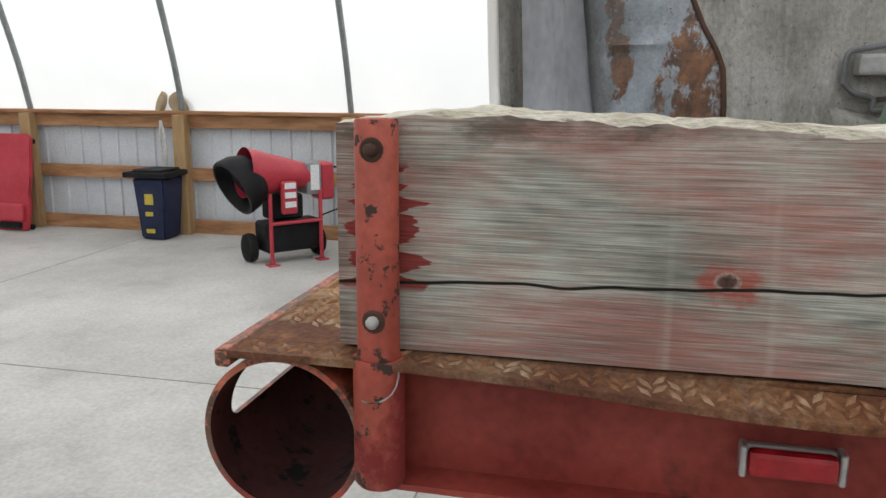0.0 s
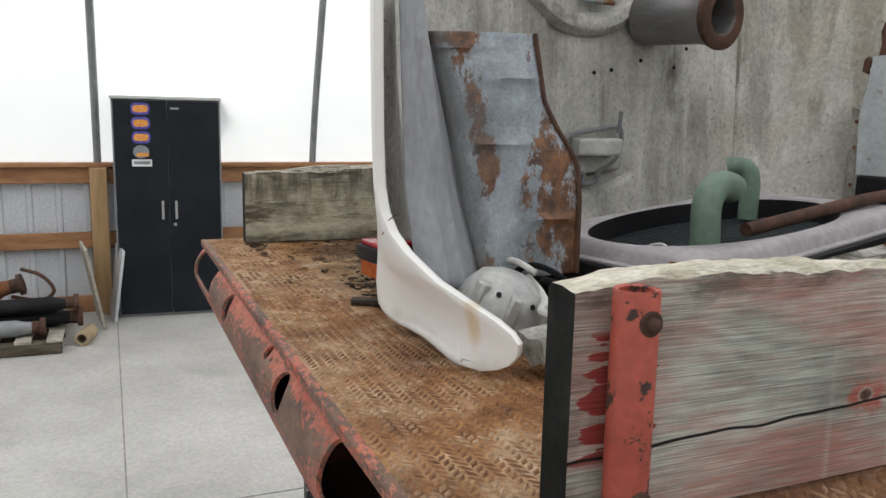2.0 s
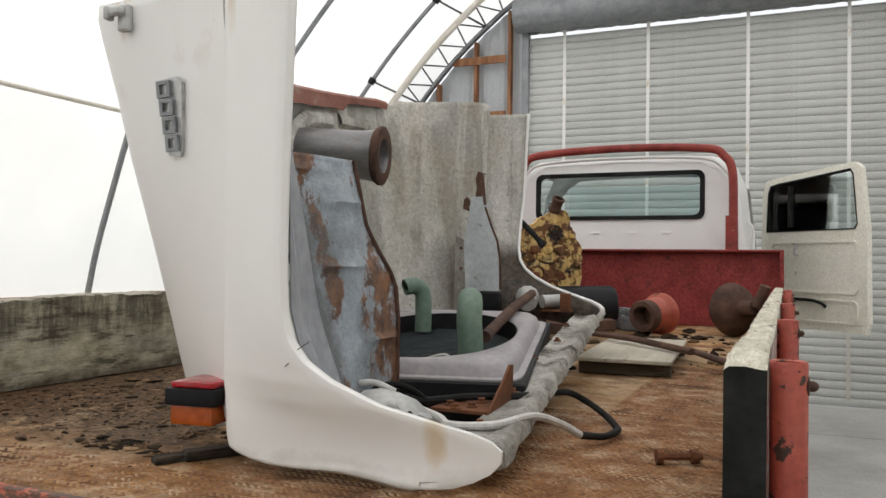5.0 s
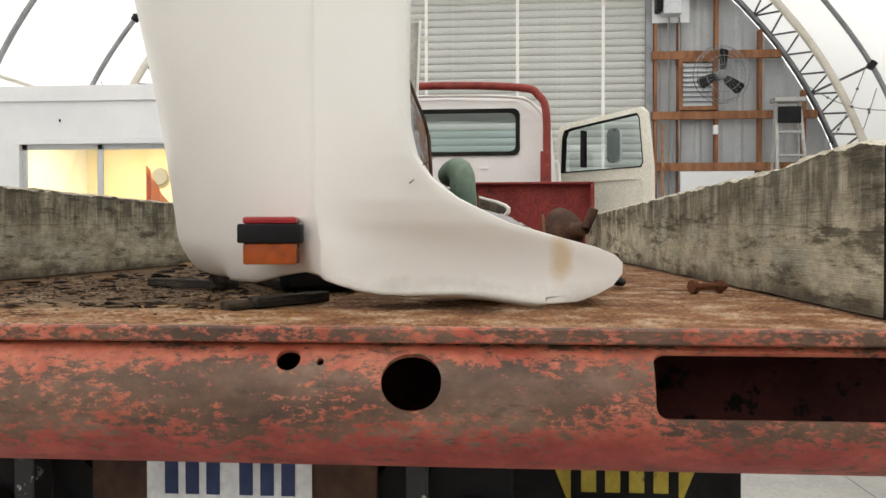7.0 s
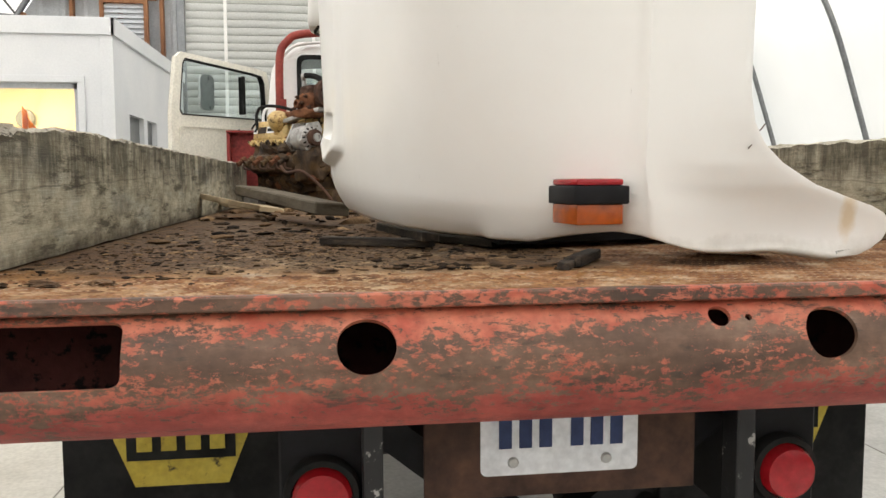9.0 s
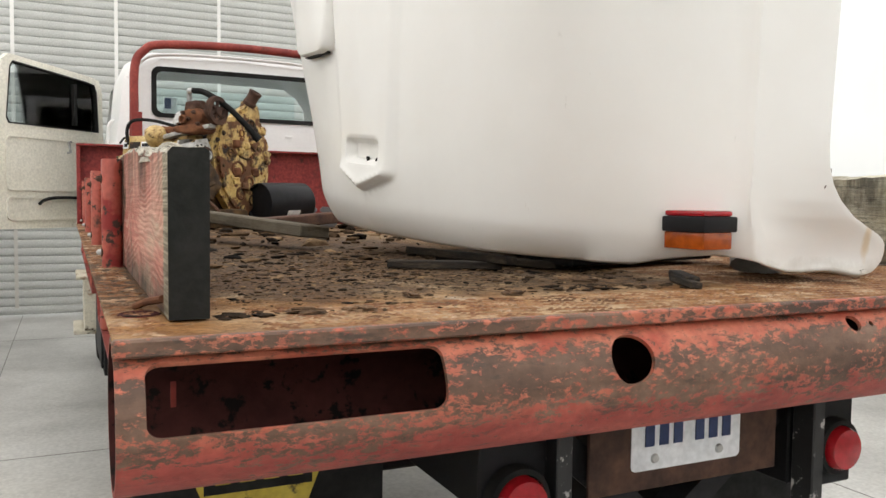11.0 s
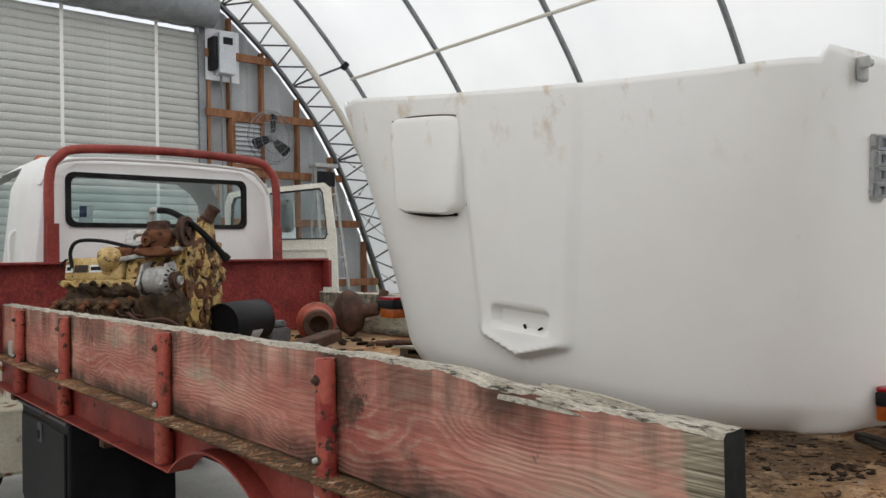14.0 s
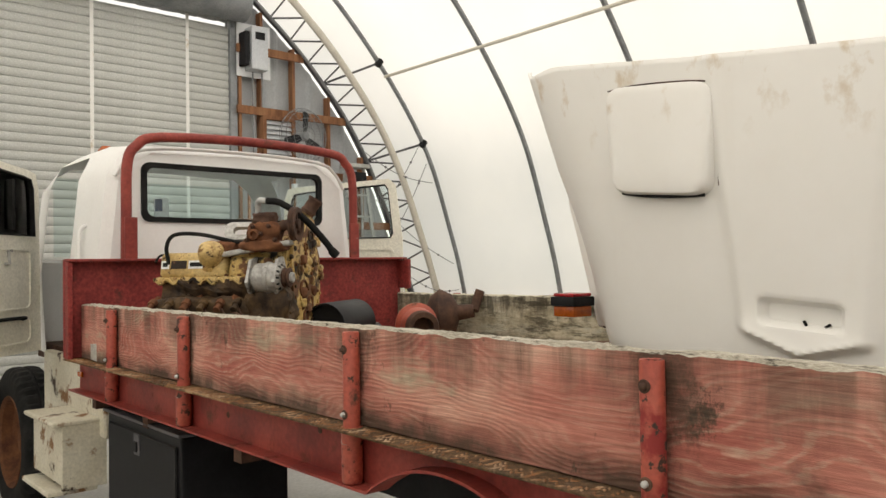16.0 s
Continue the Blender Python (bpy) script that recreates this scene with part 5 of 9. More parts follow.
def cab_door(s, hinge, turn):
    """Open door: local x runs from the hinge edge outwards, z up."""
    d = part("door", bmesh.new(), M["cream"], truck, "open cream cab door with rust spots")
    me = bmesh.new()
    ring = [(0.0, 1.22), (0.94, 1.22), (0.96, 1.3), (0.95, 1.98), (0.90, 2.43), (0.85, 2.475), (0.14, 2.42), (0.05, 2.40), (0.02, 2.3)]
    hole = [(0.06, 1.98), (0.5, 1.98), (0.86, 1.98), (0.88, 2.02), (0.845, 2.39), (0.82, 2.43), (0.18, 2.375), (0.10, 2.36), (0.075, 2.30)]
    ring_frame(me, ring[:], hole[:], 0.05)
    add = [(0.0, 1.22), (0.94, 1.22), (0.95, 1.98), (0.05, 1.98), (0.02, 1.9)]
    m0 = Matrix(((1, 0, 0, 0), (0, 0, 1, 0), (0, 1, 0, 0), (0, 0, 0, 1)))
    bmesh.ops.transform(me, matrix=m0, verts=me.verts)
    prism(me, add, 0.046, m0 @ Matrix.Translation((0, 0, 0.002)))
    m = Matrix.Translation(hinge) @ Matrix.Rotation(radians(turn), 4, "Z") @ Matrix.Diagonal((1.06, 1, 1, 1))
    bmesh.ops.transform(me, matrix=m, verts=me.verts)
    bmesh.ops.recalc_face_normals(me, faces=me.faces)
    me.to_mesh(d.data)
    me.free()
    g = bmesh.new()
    prism(g, hole, 0.004, m @ m0 @ Matrix.Translation((0, 0, 0.023)))
    part("door_glass", g, M["glass"], d, "tinted door glass")
    g = bmesh.new()
    ring_frame(g, hole, [(0.5 + (x - 0.5) * 0.98, 2.2 + (z - 2.2) * 0.955) for x, z in hole], 0.058, m @ m0 @ Matrix.Translation((0, 0, -0.004)))
    add_box(g, 0.27, 0.295, -0.004, 0.054, 2.02, 2.34, m=m)
    part("glass_seal", g, M["rubber"], d)
    side = 0.05 if s < 0 else 0.0
    out = 1 if s < 0 else -1
    for cx, cz, w, h in ((0.5, 1.70, 0.78, 0.40), (0.5, 1.37, 0.78, 0.18)):
        g = bmesh.new()
        ring_frame(g, [(cx + x, cz + z) for x, z in round_rect(w, h, 0.05)], [(cx + x, cz + z) for x, z in round_rect(w - 0.03, h - 0.03, 0.04)], 0.012, m @ m0 @ Matrix.Translation((0, 0, side - (0.0 if out > 0 else 0.012))))
        part("panel_bead", g, M["cream"], d)
    g = bmesh.new()
    sweep(g, [m @ Vector(p) for p in ((0.36, side, 1.80), (0.36, side + out * 0.03, 1.80), (0.38, side + out * 0.035, 1.88), (0.38, side + out * 0.06, 1.88))], 0.009, 8)
    part("window_crank", g, M["silver"], d)
    g = bmesh.new()
    sweep(g, curve_pts([m @ Vector(p) for p in ((0.20, side, 1.44), (0.22, side + out * 0.03, 1.45), (0.5, side + out * 0.035, 1.45), (0.60, side + out * 0.03, 1.43), (0.62, side, 1.40))], 4), 0.012, 8)
    part("pull_handle", g, M["rubber"], d)
    g = bmesh.new()
    prism(g, [(0.50 + x, 2.20 + z) for x, z in round_rect(0.13, 0.30, 0.05)], 0.03, m @ m0 @ Matrix.Translation((0, 0, 0.14 if s > 0 else -0.17)))
    part("door_mirror", g, M["silver"], d, "tall door mirror")
    return d


cab_door(1, (0.95, 6.14, 0), -44)
cab_door(-1, (-0.95, 6.14, 0), 224)



# wheels
def wheel(x, y, s, r=0.50, w=0.24):
    m = Matrix.Translation((x, y, FLOOR + r * 1.08)) @ Matrix.Rotation(s * math.pi / 2, 4, "Y") @ Matrix.Diagonal((1.08, 1.08, 1, 1))
    bm = bmesh.new()
    rings = lathe(bm, [(0.30, -w / 2 + 0.02), (0.36, -w / 2), (0.45, -w / 2 + 0.005), (0.484, -w / 2 + 0.03), (0.490, -w / 2 + 0.05), (0.494, -0.025), (0.494, -0.012), (0.482, -0.008), (0.482, 0.008), (0.494, 0.012), (0.494, 0.025), (0.490, w / 2 - 0.05), (0.484, w / 2 - 0.03), (0.45, w / 2 - 0.005), (0.36, w / 2), (0.30, w / 2 - 0.02)], 132, m)
    back = m.inverted()
    for j in (3, 4, 5, 10, 11, 12):
        for k, v in enumerate(rings[j]):
            p = back @ v.co
            f = 0.972 if (k + (1 if j > 8 else 0)) % 3 == 0 else 1.012
            v.co = m @ Vector((p.x * f, p.y * f, p.z))
    ty = part("tyre", bm, M["rubber"], None, smooth=True)
    hubw = part("wheel", bmesh.new(), M["rust"], truck, "worn truck wheel with a rusty rim")
    me = bmesh.new()
    lathe(me, [(0.0, 0.02), (0.09, 0.03), (0.10, -0.02), (0.20, -0.03), (0.27, 0.02), (0.285, 0.09), (0.305, 0.11), (0.31, 0.10), (0.29, -0.1), (0.305, -0.11)], 32, m)
    bmesh.ops.recalc_face_normals(me, faces=me.faces)
    me.to_mesh(hubw.data)
    me.free()
    ty.parent = hubw
    ty.matrix_parent_inverse = world_of(hubw).inverted()
    ty["label"] = "scuffed black tyre with block tread"


for s in (-1, 1):
    wheel(s * 0.92, ARCH_Y, s)
    wheel(s * 0.62, ARCH_Y, s)
    wheel(s * 0.86, 6.75, s)
for s in (-1, 1):
    part("frame_rail", B((s * 0.38 - 0.04, s * 0.38 + 0.04, 0.3, 6.9, 0.80, 1.02), bevel=0.004), M["black"], truck)
bm = bmesh.new()
sweep(bm, [(-0.85, ARCH_Y, FLOOR + 0.54), (0.85, ARCH_Y, FLOOR + 0.54)], 0.08, 14)
part("axle", bm, M["black"], truck, smooth=True)
for y in (0.55, 1.2, 3.0, 3.9, 4.6):
    part("cross_member", B((-1.05, 1.05, y - 0.03, y + 0.03, 1.03, DECK - 0.01)), M["dark_rust"], truck)

# mud flaps, rear lamps, plate
for s in (-1, 1):
    bm = bmesh.new()
    prism(bm, [(s * 0.765 + x, 0.72 + z) for x, z in round_rect(0.60, 0.70, 0.03)], 0.008, facing_y(0.87))
    flap = part("mud_flap", bm, M["rubber"], truck, "black rubber mud flap with yellow print")
    bm = bmesh.new()
    prism(bm, [(s * 0.785 + x, z) for x, z in ((-0.115, 0.99), (0.115, 0.99), (0.172, 0.845), (0.112, 0.695), (-0.112, 0.695), (-0.172, 0.845))], 0.003, facing_y(0.865))
    part("print", bm, M["yellow"], flap, "worn yellow six-sided print")
    part("print_band", B((s * 0.785 - 0.13, s * 0.785 + 0.13, 0.861, 0.8645, 0.762, 0.925)), M["rubber"], flap)
    for k in range(4):
        x = s * 0.785 - 0.105 + 0.058 * k
        part("print_bar", B((x, x + 0.036, 0.858, 0.8605, 0.785, 0.90)), M["yellow"], flap)
    bm = bmesh.new()
    lathe(bm, [(0.0, -0.03), (0.066, -0.03), (0.068, 0.0), (0.064, 0.012), (0.054, 0.014), (0.052, 0.004), (0, 0.004)], 28, Matrix.Translation((s * 0.433, 0.245, 0.897)) @ Matrix.Rotation(math.pi / 2, 4, "X"))
    lamp = part("rear_lamp", bm, M["rubber"], truck, "round red lamp in a black rubber grommet", smooth=True)
    part("lamp_plate", B((s * 0.433 - 0.075, s * 0.433 + 0.075, 0.262, 0.272, 0.80, 1.06), bevel=0.004), M["black"], lamp)
    bm = bmesh.new()
    lathe(bm, [(0.052, 0), (0.052, 0.018), (0.046, 0.03), (0.025, 0.036), (0, 0.037)], 24, Matrix.Translation((s * 0.433, 0.243, 0.897)) @ Matrix.Rotation(math.pi / 2, 4, "X"))
    part("lens", bm, M["red_lens"], lamp, "round red lens", smooth=True)
    part("bracket", B((s * 0.345 - 0.018, s * 0.345 + 0.018, 0.22, 0.28, 0.45, 1.07), bevel=0.003), M["chipped_black"], truck)
    bm = bmesh.new()
    sweep(bm, [(s * 0.40, 0.33, 1.06), (s * 0.04, 0.36, 0.76), (s * -0.06, 0.37, 0.68)], 0.045, 4)
    part("brace", bm, M["black"], truck)
part("plate_panel", B((-0.25, 0.27, 0.275, 0.285, 0.86, 1.08), bevel=0.002), M["dark_rust"], truck, "rusty steel plate holder")
bm = bmesh.new()
prism(bm, [(0.004 + x, 0.978 + z) for x, z in round_rect(0.30, 0.152, 0.012)], 0.0025, facing_y(0.272))
plate = part("number_plate", bm, M["plate_white"], truck, "white number plate with blue characters as bars")
for k in range(6):
    x = -0.10 + 0.038 * k + (0.022 if k > 2 else 0)
    part("character_bar", B((x - 0.012, x + 0.012, 0.2695, 0.2715, 0.953, 1.022)), M["navy"], plate)
for x in (-0.085, 0.093):
    bm = bmesh.new()
    lathe(bm, [(0, 0.006), (0.008, 0.005), (0.011, 0)], 10, Matrix.Translation((x, 0.272, 0.926)) @ Matrix.Rotation(math.pi / 2, 4, "X"))
    part("plate_bolt", bm, M["alu"], plate)

# raised lozenges of the tread plate, where it is bare
rnd = random.Random(77)
loz_v, loz_f = [], []


def lozenges(x0, x1, y0, y1, pitch=0.0165, keep=1.0, sag=None):
    nx, ny = int((x1 - x0) / pitch), int((y1 - y0) / pitch)
    for i in range(nx):
        for j in range(ny):
            if rnd.random() > keep:
                continue
            cx, cy = x0 + (i + (0.75 if j % 2 else 0.25)) * pitch, y0 + (j + 0.5) * pitch
            a = radians(38 if j % 2 else -38) + rnd.uniform(-0.05, 0.05)
            ux, uy = math.cos(a), math.sin(a)
            h = 0.0030 * rnd.uniform(0.5, 1.0)
            base = len(loz_v)
            for p, q, r in ((-0.013, 0, 0), (0, -0.0045, 0), (0.013, 0, 0), (0, 0.0045, 0), (-0.006, 0, h), (0.006, 0, h)):
                qx, qy = cx + p * ux - q * uy, cy + p * uy + q * ux
                loz_v.append((qx, qy, DECK + r - (sag(qx, qy) if sag else 0.0)))
            loz_f.extend([base + k for k in f] for f in ((0, 1, 4), (1, 5, 4), (1, 2, 5), (2, 3, 5), (3, 4, 5), (3, 0, 4)))


lozenges(0.15, 1.06, 0.05, 1.25)
lozenges(-0.95, 0.15, 0.05, 0.28, keep=0.7)
lozenges(1.134, 1.180, 0.05, 4.75, sag=lip_sag)
lozenges(-1.142, -1.07, 0.05, 4.75, keep=0.55)
lozenges(0.70, 1.06, 1.25, 2.4)
me = bpy.data.meshes.new("tread_plate")
me.from_pydata(loz_v, [], loz_f)
me.materials.append(M["tread"])
lz = new("tread_plate", me)
lz.parent = deck
lz.matrix_parent_inverse = world_of(deck).inverted()
tagged(lz, kind="stuff")

# lamps and small fittings on the side channels
lamp = part("marker_lamp", B((1.103, 1.118, 0.652, 0.752, 1.170, 1.198), bevel=0.003), M["alu"], truck, "red marker lamp in a chrome bracket")
part("lens", B((1.118, 1.138, 0.655, 0.749, 1.168, 1.199), bevel=0.007, seg=2), M["red_lens"], lamp, "red lens")
for y in (0.650, 0.754):
    part("clip", B((1.111, 1.134, y - 0.004, y + 0.004, 1.165, 1.203), bevel=0.002), M["silver"], lamp)
part("marker_lamp", B((-1.078, -1.068, 4.715, 4.785, 1.183, 1.210), bevel=0.003), M["amber_lens"], truck, "small orange side marker")
mk = part("marker_lamp", B((-1.068, -1.060, 0.715, 0.815, 1.172, 1.208), bevel=0.003), M["alu"], truck, "empty silver side marker holder")
part("socket", B((-1.072, -1.0675, 0.745, 0.79, 1.18, 1.20), bevel=0.002), M["rubber"], mk)
for y, z in ((2.42, 1.235), (3.05, 1.20), (0.95, 1.22)):
    bm = bmesh.new()
    lathe(bm, [(0.0, 0.003), (0.010, 0.002), (0.012, 0)], 12, Matrix.Translation((-1.061, y, z)) @ Matrix.Rotation(-math.pi / 2, 4, "Y"))
    part("plug", bm, M["dark_rust"], truck)

# black toolbox under the bed
tb = part("toolbox", B((-1.03, -0.52, 3.55, 4.45, 0.50, 1.035), bevel=0.012, seg=2), M["black"], truck, "black steel toolbox under the bed")
part("toolbox_door", B((-1.042, -1.028, 3.585, 4.415, 0.535, 0.99), bevel=0.006), M["black"], tb)
lt = part("latch", B((-1.048, -1.041, 3.985, 4.055, 0.885, 0.985), bevel=0.004), M["galv_dark"], tb, "flush paddle latch")
part("paddle", B((-1.056, -1.047, 4.0, 4.04, 0.90, 0.95), bevel=0.004), M["black"], lt)
part("toolbox_lid", B((-1.05, -0.50, 3.53, 4.47, 1.035, 1.05), bevel=0.003), M["galv_dark"], tb)

# cream cab step and sill
M["cream_rusty"] = mat("rust_eaten_cream_paint", [(0.60, 0.55, 0.43), (0.72, 0.68, 0.57)], 0.55, 4, bump=0.2, patches=[((0.24, 0.12, 0.05), 4.5, 0.55, 0.06), ((0.06, 0.035, 0.02), 5, 0.60, 0.05)])
st = part("cab_step", B((-1.15, -0.86, 4.98, 5.58, 0.885, 0.91), bevel=0.006), M["cream_rusty"], truck, "rusty cream cab step")
part("riser", B((-1.10, -1.075, 5.0, 5.56, 0.56, 0.885), bevel=0.004), M["cream_rusty"], st)
part("lower_tread", B((-1.17, -0.90, 5.02, 5.54, 0.50, 0.53), bevel=0.006), M["cream_rusty"], st)
part("side_plate", B((-1.10, -0.86, 4.985, 5.005, 0.53, 0.885), bevel=0.003), M["cream_rusty"], st)
part("cab_sill", B((-0.90, -0.84, 4.90, 6.1, 0.80, 1.22), bevel=0.01), M["cream_rusty"], truck, "rusty cream cab sill")
part("cab_sill", B((0.84, 0.90, 4.90, 6.1, 0.80, 1.22), bevel=0.01), M["cream_rusty"], truck, "rusty cream cab sill")

# paper and sticker in the rear window, roof marker, grab handles
pp = part("paper", B((-0.565, -0.475, 4.876, 4.8775, 2.055, 2.18)), M["plate_white"], cab, "white paper behind the rear window")
part("paper_print", B((-0.56, -0.515, 4.873, 4.875, 2.10, 2.175)), M["navy"], pp)
for s in (-1, 1):
    bm = bmesh.new()
    sweep(bm, curve_pts([(s * 0.86, 5.12, 2.02), (s * 0.91, 5.12, 2.0), (s * 0.925, 5.12, 1.9), (s * 0.925, 5.12, 1.6), (s * 0.91, 5.12, 1.5), (s * 0.86, 5.12, 1.48)], 4), 0.011, 8)
    part("grab_handle", bm, M["cab_white"], cab, "white grab handle", smooth=True)
    bm = bmesh.new()
    lathe(bm, [(0.0, 0.045), (0.03, 0.04), (0.05, 0.015), (0.055, 0)], 16, Matrix.Translation((s * 0.62, 5.55, 2.53)))
    part("roof_marker", bm, M["amber_lens"], cab, "amber roof marker lamp", smooth=True)

# pale slivers split from the left board's broken top
rnd = random.Random(31)
for k in range(14):
    y, l = rnd.uniform(0.40, 0.62), rnd.uniform(0.10, 0.26)
    x, z, w, h = rnd.uniform(-1.060, -1.018), 1.541 + rnd.uniform(-0.010, 0.010), rnd.uniform(0.006, 0.014), rnd.uniform(0.004, 0.010)
    bm = bmesh.new()
    a = [bm.verts.new((x + p, y + l / 2, z + q)) for p, q in ((-w, -h), (w, -h), (w * 0.8, h), (-w * 0.6, h * 1.2))]
    b = [bm.verts.new((x + p + rnd.uniform(-0.004, 0.004), y - l * 0.1, z + q - 0.004)) for p, q in ((-w, -h), (w, -h), (w * 0.7, h * 0.8), (-w * 0.8, h))]
    c = [bm.verts.new((x + p, y - l / 2 - rnd.uniform(0, 0.03), z - 0.012 + q)) for p, q in ((-w * 0.3, -h * 0.5), (w * 0.3, -h * 0.5), (w * 0.2, h * 0.2), (-w * 0.3, h * 0.2))]
    for p, q in ((a, b), (b, c)):
        for i in range(4):
            bm.faces.new((p[i], p[(i + 1) % 4], q[(i + 1) % 4], q[i]))
    bm.faces.new(a)
    bm.faces.new(c[::-1])
    part("sliver", bm, M["splinter"], truck)
part("headboard_flange", B((-1.14, 1.135, 4.705, 4.785, 1.795, 1.81), bevel=0.003), M["head_red"], truck)
part("headboard_end", B((1.110, 1.135, 4.665, 4.783, DECK + 0.31, 1.794), bevel=0.003), M["head_red"], truck)
part("headboard_end", B((-1.14, -1.115, 4.725, 4.783, DECK, 1.794), bevel=0.003), M["head_red"], truck)
bm = bmesh.new()
sweep(bm, curve_pts([(-0.80, 4.872, 2.30), (-0.73, 4.868, 2.40), (-0.58, 4.866, 2.475), (0, 4.866, 2.495), (0.58, 4.866, 2.475), (0.73, 4.868, 2.40), (0.80, 4.872, 2.30)], 5), 0.012, 8)
part("drip_rail", bm, M["cab_white"], cab, smooth=True)
for x in (-0.18, 0.10, 0.34):
    part("panel_clip", B((x - 0.03, x + 0.03, 4.858, 4.866, 1.93, 1.945), bevel=0.002), M["cab_white"], cab)
cab.location.y += 0.14


# ---- the truck hood, standing on its nose on the deck ----
hood = thing("truck_hood", (0.1, 1.2, DECK), "white fibreglass truck hood standing on its nose on the deck", "truck hood")
YC, LEAN, SKEW = 1.20, 0.095, 0.11
TOP_UP = 0.035
ARCH_X = [(1.283, 0.465), (1.288, 0.513), (1.298, 0.551), (1.315, 0.585), (1.335, 0.602), (1.355, 0.603), (1.372, 0.585), (1.388, 0.545), (1.404, 0.486), (1.43, 0.402), (1.476, 0.312), (1.51, 0.268), (1.548, 0.242), (1.60, 0.230), (1.70, 0.228), (1.86, 0.232), (2.18, 0.246)]
SEC_TOP = [(0.072, 0.953), (0.060, 0.948), (0.049, 0.910), (-0.04, 0.890), (-0.16, 0.878), (-0.27, 0.866), (-0.338, 0.838), (-0.382, 0.755), (-0.402, 0.62), (-0.412, 0.42), (-0.416, 0.27), (-0.42, 0.0)]
SEC_FOOT = [(0.098, 0.938), (0.062, 0.912), (0.020, 0.872)]
SEC_LOW = [(0.072, 0.928), (0.058, 0.918), (0.036, 0.878), (-0.03, 0.826), (-0.09, 0.776), (-0.15, 0.728), (-0.205, 0.684), (-0.255, 0.63), (-0.297, 0.562), (-0.337, 0.44), (-0.377, 0.27), (-0.40, 0.0)]
HEEL = [(0.035, 1.338), (0.065, 1.336), (0.10, 1.326), (0.15, 1.312), (0.20, 1.307), (0.33, 1.310), (0.40, 1.299), (0.46, 1.288), (0.52, 1.283)]


def placed(x, d, z):
    """From the hood's own section (x, distance from its middle, height) to the leaning place where it stands."""
    far = min(1.0, max(0.0, (d - 0.74) / 0.22))
    far *= far * (3 - 2 * far) * min(1.0, max(0.0, (z - 1.35) / 0.5))
    near = min(1.0, max(0.0, (-d - 0.60) / 0.22)) * min(1.0, max(0.0, (-0.12 - x) / 0.18)) * max(0.0, (z - 1.42) / 0.76)
    return Vector((x - SKEW * d - 0.034 * near, YC + d + 0.11 * far, z + LEAN * (d + 0.95) - 0.05 * far))


def bend(x):
    """The foot of the fender turns inwards towards its toe."""
    return 0.12 * (x - 0.20) / 0.40 if x > 0.2 else 0.0


def hood_row(z):
    w = min(1, max(0, (z - 1.34) / 0.84))
    xa = lerp_table(ARCH_X, z)
    low = max(0.0, (1.375 - z) / 0.095)
    tuck = 0.045 * low ** 2
    back = 0.03 * (1 - w)
    mid = 0.5 * xa + 0.04
    half = [(xa, 0.998 - back - bend(xa)), (xa - 0.014, 1.014 - back - bend(xa - 0.014)), (mid, 0.990 - back - 0.012 * low - bend(mid))]
    for i, (a, b) in enumerate(zip(SEC_TOP, SEC_LOW)):
        x, d = b[0] + (a[0] - b[0]) * w, b[1] + (a[1] - b[1]) * w
        if i < 3:
            k = min(1.0, max(0.0, (1.47 - z) / 0.10))
            x, d = x + (SEC_FOOT[i][0] - x) * k, d + (SEC_FOOT[i][1] - d) * k
        half.append((x + (tuck if i > 5 else 0), d - (tuck * min(1, i / 3) if i < 9 else 0)))
    pts = [(p.x, p.y) for p in curve_pts([(x, d, 0) for x, d in half], 4)]
    fine = pts[:-6]
    for a, b in zip(pts[-6:], pts[-5:]):
        fine += [(a[0] + (b[0] - a[0]) * k / 8, a[1] + (b[1] - a[1]) * k / 8) for k in range(8)]
    return fine + [pts[-1]]


VZ = 1.514
zs = sorted([1.283, 1.29, 1.30, 1.315, 1.335, 1.355, 1.37, 1.385, 1.40] + [1.408 + 0.0075 * k for k in range(26)] + [1.61, 1.64, 1.68, 1.72, 1.78, 1.84, 1.90, 1.96, 2.02, 2.08, 2.13, 2.165, 2.18])


def step(v):
    v = min(1.0, max(0.0, v))
    return v * v * (3 - 2 * v)


def relief(d, z):
    """How far the big panel's raised middle stands out: it ends in a V-shaped lip, with a slot above it."""
    a = abs(d)
    edge = 0.155 + 0.10 * (z - 1.5)
    foot = VZ - 0.108 + 0.30 * a
    lip = math.exp(-max(0, z - foot) / 0.035) * step((z - foot) / 0.026 + 0.5) * step((0.175 - a) / 0.05)
    out = 0.014 * step((edge + 0.03 - a) / 0.045) * step((z - foot) / 0.026 + 0.5) + 0.024 * lip
    qx, qz = max(0, a - 0.080), max(0, abs(z - VZ) - 0.012)
    return out - 0.030 * step((0.028 - math.hypot(qx, qz)) / 0.018)


